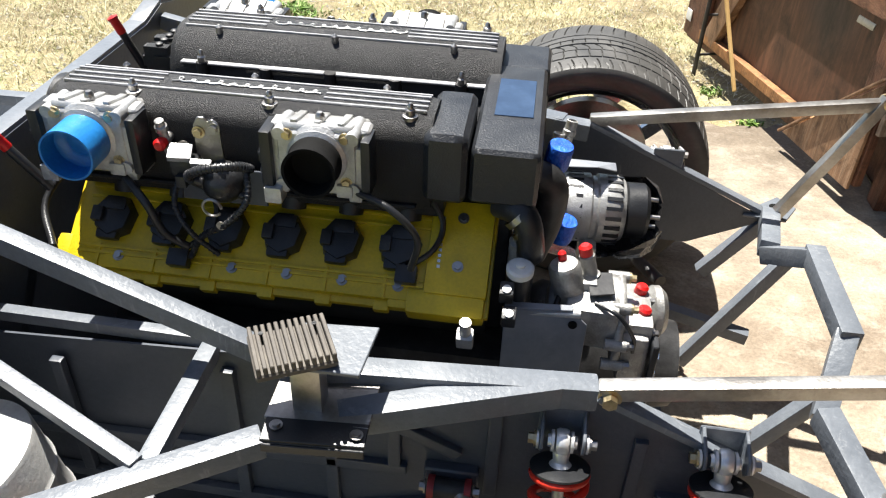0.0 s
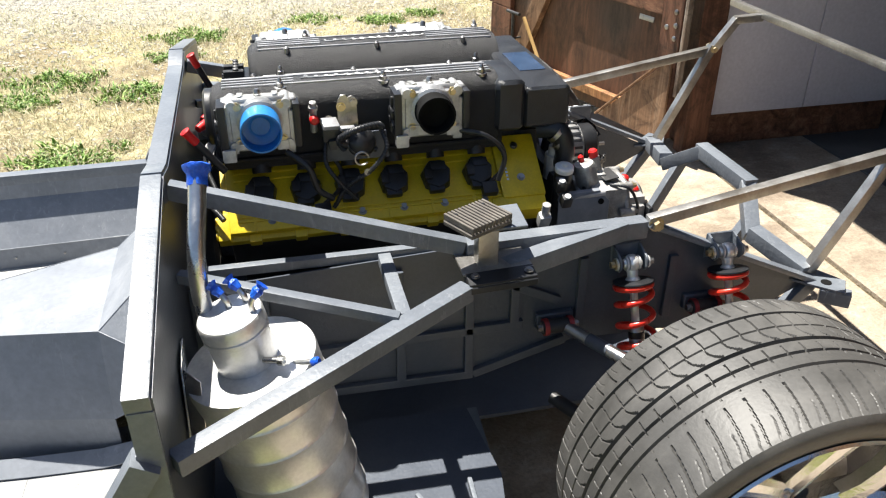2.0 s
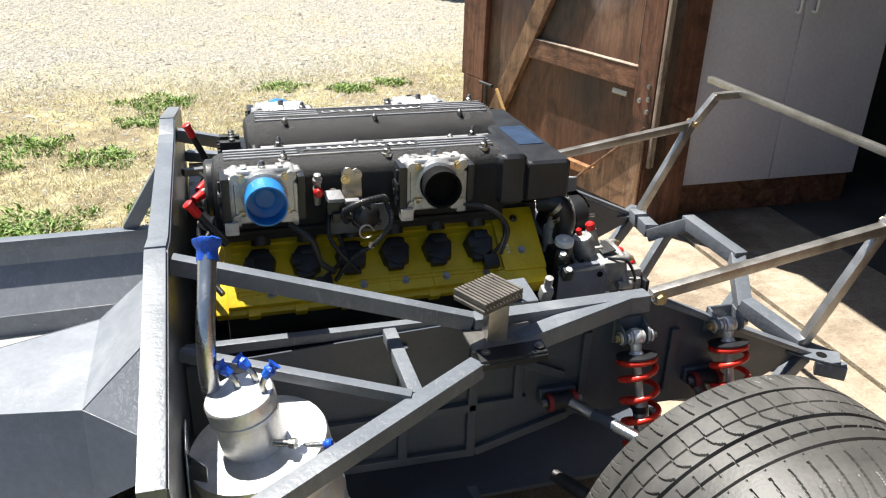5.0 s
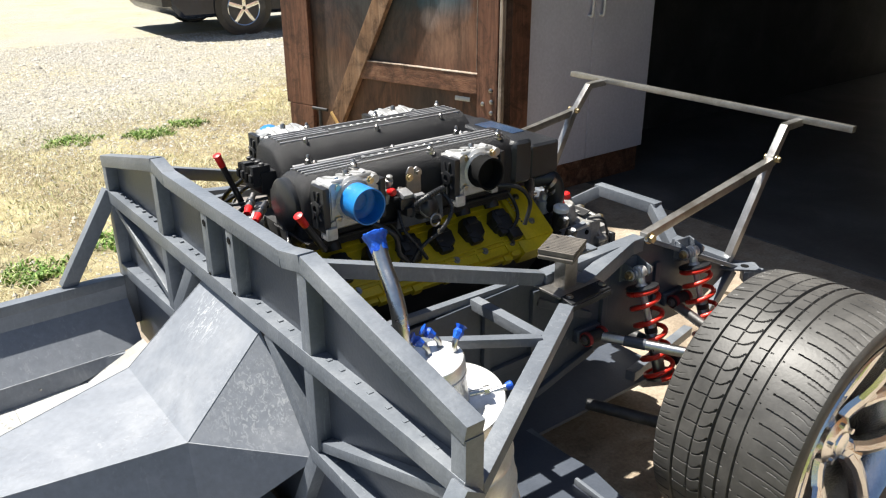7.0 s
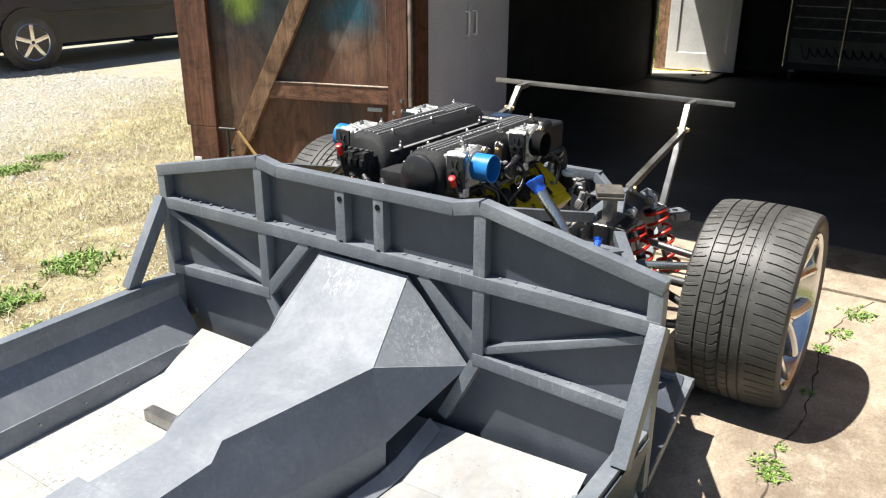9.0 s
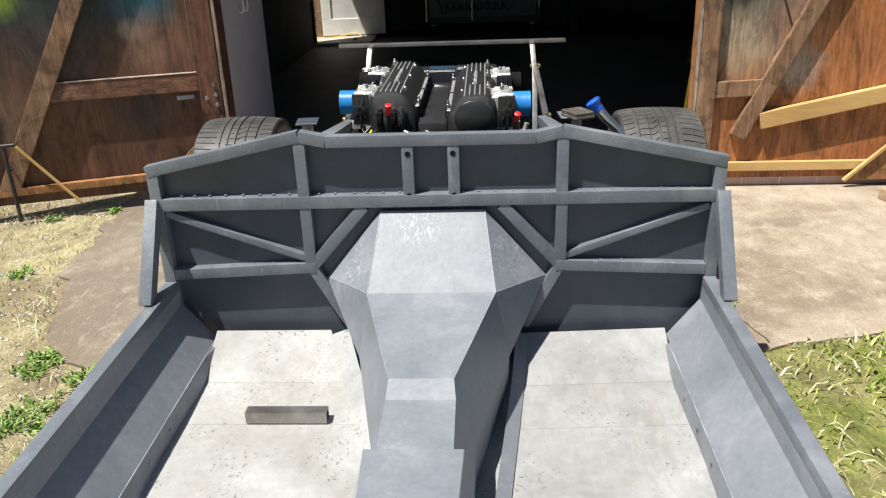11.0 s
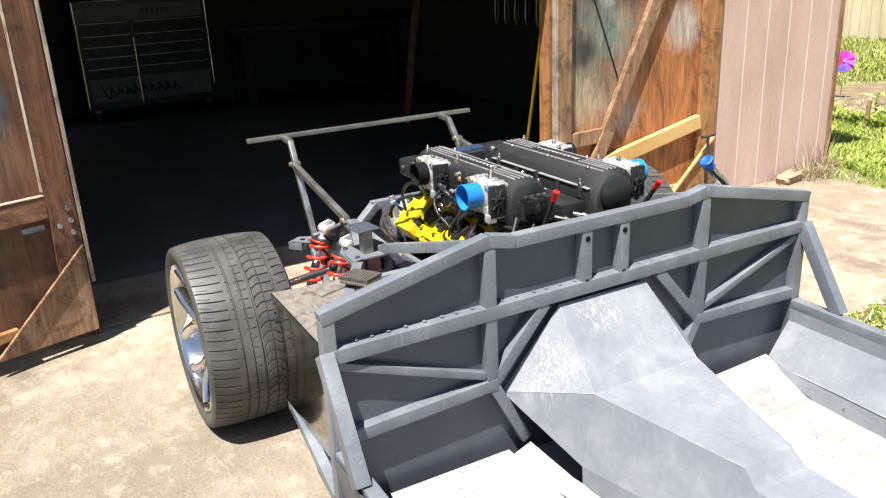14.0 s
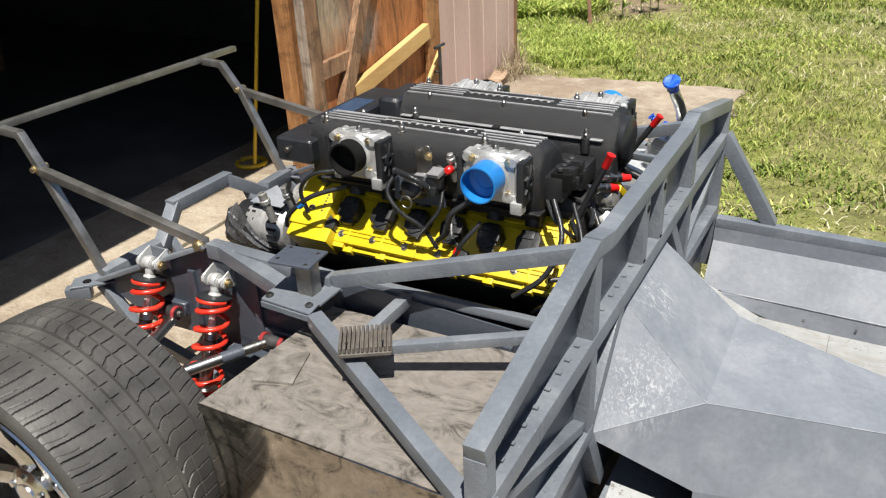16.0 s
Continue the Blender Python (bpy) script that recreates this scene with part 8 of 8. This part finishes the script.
# weedy lawn
x, y = scatter(260000, -4.2, 4.6, -7.6, -0.9, lambda x, y: (rng.random(len(x)) < 0.5 + 0.5 * lumps(x, y, 0.8)) & (y < -0.95 - 0.2 * lumps(x, y, 2)) & ~bed(x, y))
blades("lawn_grass", "weedy green lawn, half dried", x, y, 0.055 * (0.75 + 0.5 * lumps(x, y, 0.6)), 0.0052, 1.2, GRASS)
x, y = scatter(60000, -4.2, 2.4, -7.0, -0.95, lambda x, y: lumps(x, y, 1.3) > 0.25)
blades("lawn_weeds", "broad-leaved weeds in patches on the lawn", x, y, 0.038, 0.010, 1.2, SUNLEAF)
x, y = scatter(90000, -6.0, 9.0, -12.0, -6.5, lambda x, y: (rng.random(len(x)) < 0.5 + 0.5 * lumps(x, y, 1.3)) & ~bed(x, y))
blades("far_lawn_grass", "rough green grass by the fence", x, y, 0.09, 0.012, 0.9, GRASS)
x, y = scatter(60000, -4.2, 8.0, -12.0, -0.9, lambda x, y: lumps(x, y, 0.9) < -0.02)
blades("cut_grass", "dry cut grass lying on the lawn", x, y, 0.055, 0.007, 1.6, STRAW)
x, y = scatter(60000, -4.2, 2.6, -7.4, -1.0, lambda x, y: (lumps(x + 3.1, y, 1.05) > 0.30) & (lumps(x, y + 1.7, 3.1) > -0.2))
blades("weed_clumps", "darker clumps of broad weeds standing out of the lawn", x, y, 0.060 * (0.8 + 0.6 * lumps(x, y, 3.0)), 0.011, 1.1, LEAF)
# garden weeds: long soft grass by the wall, thick leafy growth in and behind the bed
x, y = scatter(26000, 1.25, 3.4, -5.35, -3.80, lambda x, y: lumps(x, y, 1.5) > -0.25 - 0.35 * (x - 1.9))
blades("long_grass", "long bright grass beside the garage corner", x, y, 0.10 * (0.8 + 0.5 * lumps(x, y, 1.1)), 0.007, 1.0, SUNLEAF)
x, y = scatter(30000, 2.05, 4.7, -6.5, -5.25, lambda x, y: (lumps(x, y, 1.6) > 0.12 + 0.35 * (y + 5.9 < 0.5 * lumps(x, y, 0.9))) & (y < -5.3 + 0.25 * lumps(x, y, 2)))
blades("garden_weeds", "thick leafy green weeds in the garden bed", x, y, 0.17 * (0.75 + 0.6 * lumps(x, y, 2.1) ** 2), 0.020, 1.0, SUNLEAF)
x, y = scatter(30000, 1.2, 7.5, -10.2, -7.2, lambda x, y: lumps(x, y, 1.9) > 0.36)
blades("far_garden_weeds", "leafy weeds behind the garden bed", x, y, 0.10, 0.018, 1.0, SUNLEAF)
# dry side
x, y = scatter(190000, -3.2, 4.4, 0.85, 6.8, lambda x, y: rng.random(len(x)) < (0.55 + 0.5 * lumps(x, y, 1.2)) * np.clip((5.2 + 0.55 * np.maximum(x - 0.8, 0) - y) / 1.6, 0, 1) * np.where((x > -0.1) & (y < 2.5), 0.22 + 0.3 * lumps(x, y, 2.2), 1.0))
blades("dry_grass", "flattened straw-coloured dry grass", x, y, 0.060, 0.0030, 1.8, STRAW)
x, y = scatter(16000, -3.2, 4.0, 1.6, 6.0, lambda x, y: (lumps(x, y, 1.7) > 0.15) & (rng.random(len(x)) < np.clip((5.0 + 0.55 * np.maximum(x - 0.8, 0) - y) / 1.5, 0, 1)))
blades("olive_grass", "thin olive grass among the straw", x, y, 0.032, 0.006, 1.4, OLIVE)
TUFTS = [(0.62, 4.20, .22), (1.09, 4.07, .20), (1.48, 4.18, .18), (-0.16, 3.85, .30), (-0.90, 3.04, .36), (-0.45, 2.77, .26), (-0.70, 1.84, .30), (-1.0, 2.68, .22), (0.35, 2.13, .24), (-0.08, 1.95, .22),
         (1.15, 4.03, .16), (-1.5, 3.3, .3), (-0.3, 3.4, .2), (0.9, 1.98, .08), (1.62, 2.18, .07), (0.6, -1.06, .05), (0.54, -1.1, .06), (1.67, -1.12, .07), (1.46, -1.08, .04), (0.12, 1.46, .12), (0.0, 1.25, .10), (1.75, 1.9, .06), (1.886, -1.147, .10), (1.487, -1.071, .05), (0.533, -1.098, .07), (0.70, -1.09, .03), (1.1, -1.10, .03), (-0.25, 1.35, .14), (-0.4, 1.15, .16), (-0.15, 1.62, .07)]
tx, ty, th = [], [], []
for cx_, cy_, r in TUFTS:
    n = int((1700 if r > 0.1 else 1200) * r)
    aa = rng.uniform(0, 2 * np.pi, n)
    rr = r * np.sqrt(rng.random(n)) * (0.75 + 0.45 * np.sin(aa * 3 + cx_ * 9) * np.sin(aa * 2 + cy_ * 7))
    th.append(np.full(n, 0.018 + 0.09 * min(r, 0.3)))
    tx.append(cx_ + rr * np.cos(aa))
    ty.append(cy_ + rr * np.sin(aa) * 0.8)
blades("green_tufts", "low green weed tufts in the dry grass and cracks", np.concatenate(tx), np.concatenate(ty), np.concatenate(th), 0.011, 1.3, TUFT, 0.008)
y = -3.80 + np.abs(rng.normal(0, 0.24, 2600))
x = 1.985 - np.abs(rng.normal(0, 0.07, 2600))
k = (lumps(x, y, 2.6) > -0.3) & (y < -2.75)
blades("wall_weeds", "matted dry brown weeds at the foot of the siding", x[k], y[k], 0.125 * np.clip((-2.7 - y[k]) / 0.8, 0.25, 1.2), 0.0040, 1.1, DRYWEED, 0.006)
y = -3.75 + np.abs(rng.normal(0, 0.25, 60))
x = 1.975 - np.abs(rng.normal(0, 0.05, 60))
blades("dry_stalks", "tall dry seed stalks against the siding", x, y, 0.29, 0.0045, 0.5, DRYWEED, 0.006)
x, y = rng.uniform(8.2, 14.5, 3200), rng.uniform(2.5, 4.0, 3200)
blades("doorway_plants", "green plants outside the side doorway", x, y, 0.55, 0.035, 0.6, LEAF)


def pebbles(name, label, n, x0, x1, y0, y1, size, keep):
    x, y = scatter(n, x0, x1, y0, y1, keep)
    n = len(x)
    s = size * rng.lognormal(0, 0.45, n)
    a = rng.uniform(0, 2 * np.pi, n)
    o = np.array([(1, 0, 0), (0, 1, 0), (-1, 0, 0), (0, -1, 0), (0, 0, 0.7), (0, 0, -0.5)])
    V = o[None] * s[:, None, None] * rng.uniform(0.7, 1.3, (n, 6, 1))
    c, q = np.cos(a)[:, None], np.sin(a)[:, None]
    X, Y = V[..., 0] * c - V[..., 1] * q + x[:, None], V[..., 0] * q + V[..., 1] * c + y[:, None]
    V = np.stack([X, Y, V[..., 2] + s[:, None] * 0.2], -1).reshape(-1, 3)
    f = np.array([(0, 1, 4), (1, 2, 4), (2, 3, 4), (3, 0, 4), (1, 0, 5), (2, 1, 5), (3, 2, 5), (0, 3, 5)])
    me = bpy.data.meshes.new(name)
    me.from_pydata(V.tolist(), [], (np.arange(n)[:, None, None] * 6 + f[None]).reshape(-1, 3).tolist())
    me.materials.append(PEBBLE)
    return tagged(new(name, me), label, "gravel", kind="stuff")


pebbles("gravel", "pale crushed gravel of the drive", 120000, -4.5, 4.2, 3.2, 9.0, 0.0065, lambda x, y: rng.random(len(x)) < np.clip((y - 3.2 - 0.55 * np.maximum(x - 0.8, 0) + 0.6 * lumps(x, y, 0.8)) / 1.8, 0, 1))
pebbles("grit", "loose grit and crumbs on the ground", 16000, -2.0, 2.3, 0.8, 4.0, 0.0048, lambda x, y: rng.random(len(x)) < 0.7)
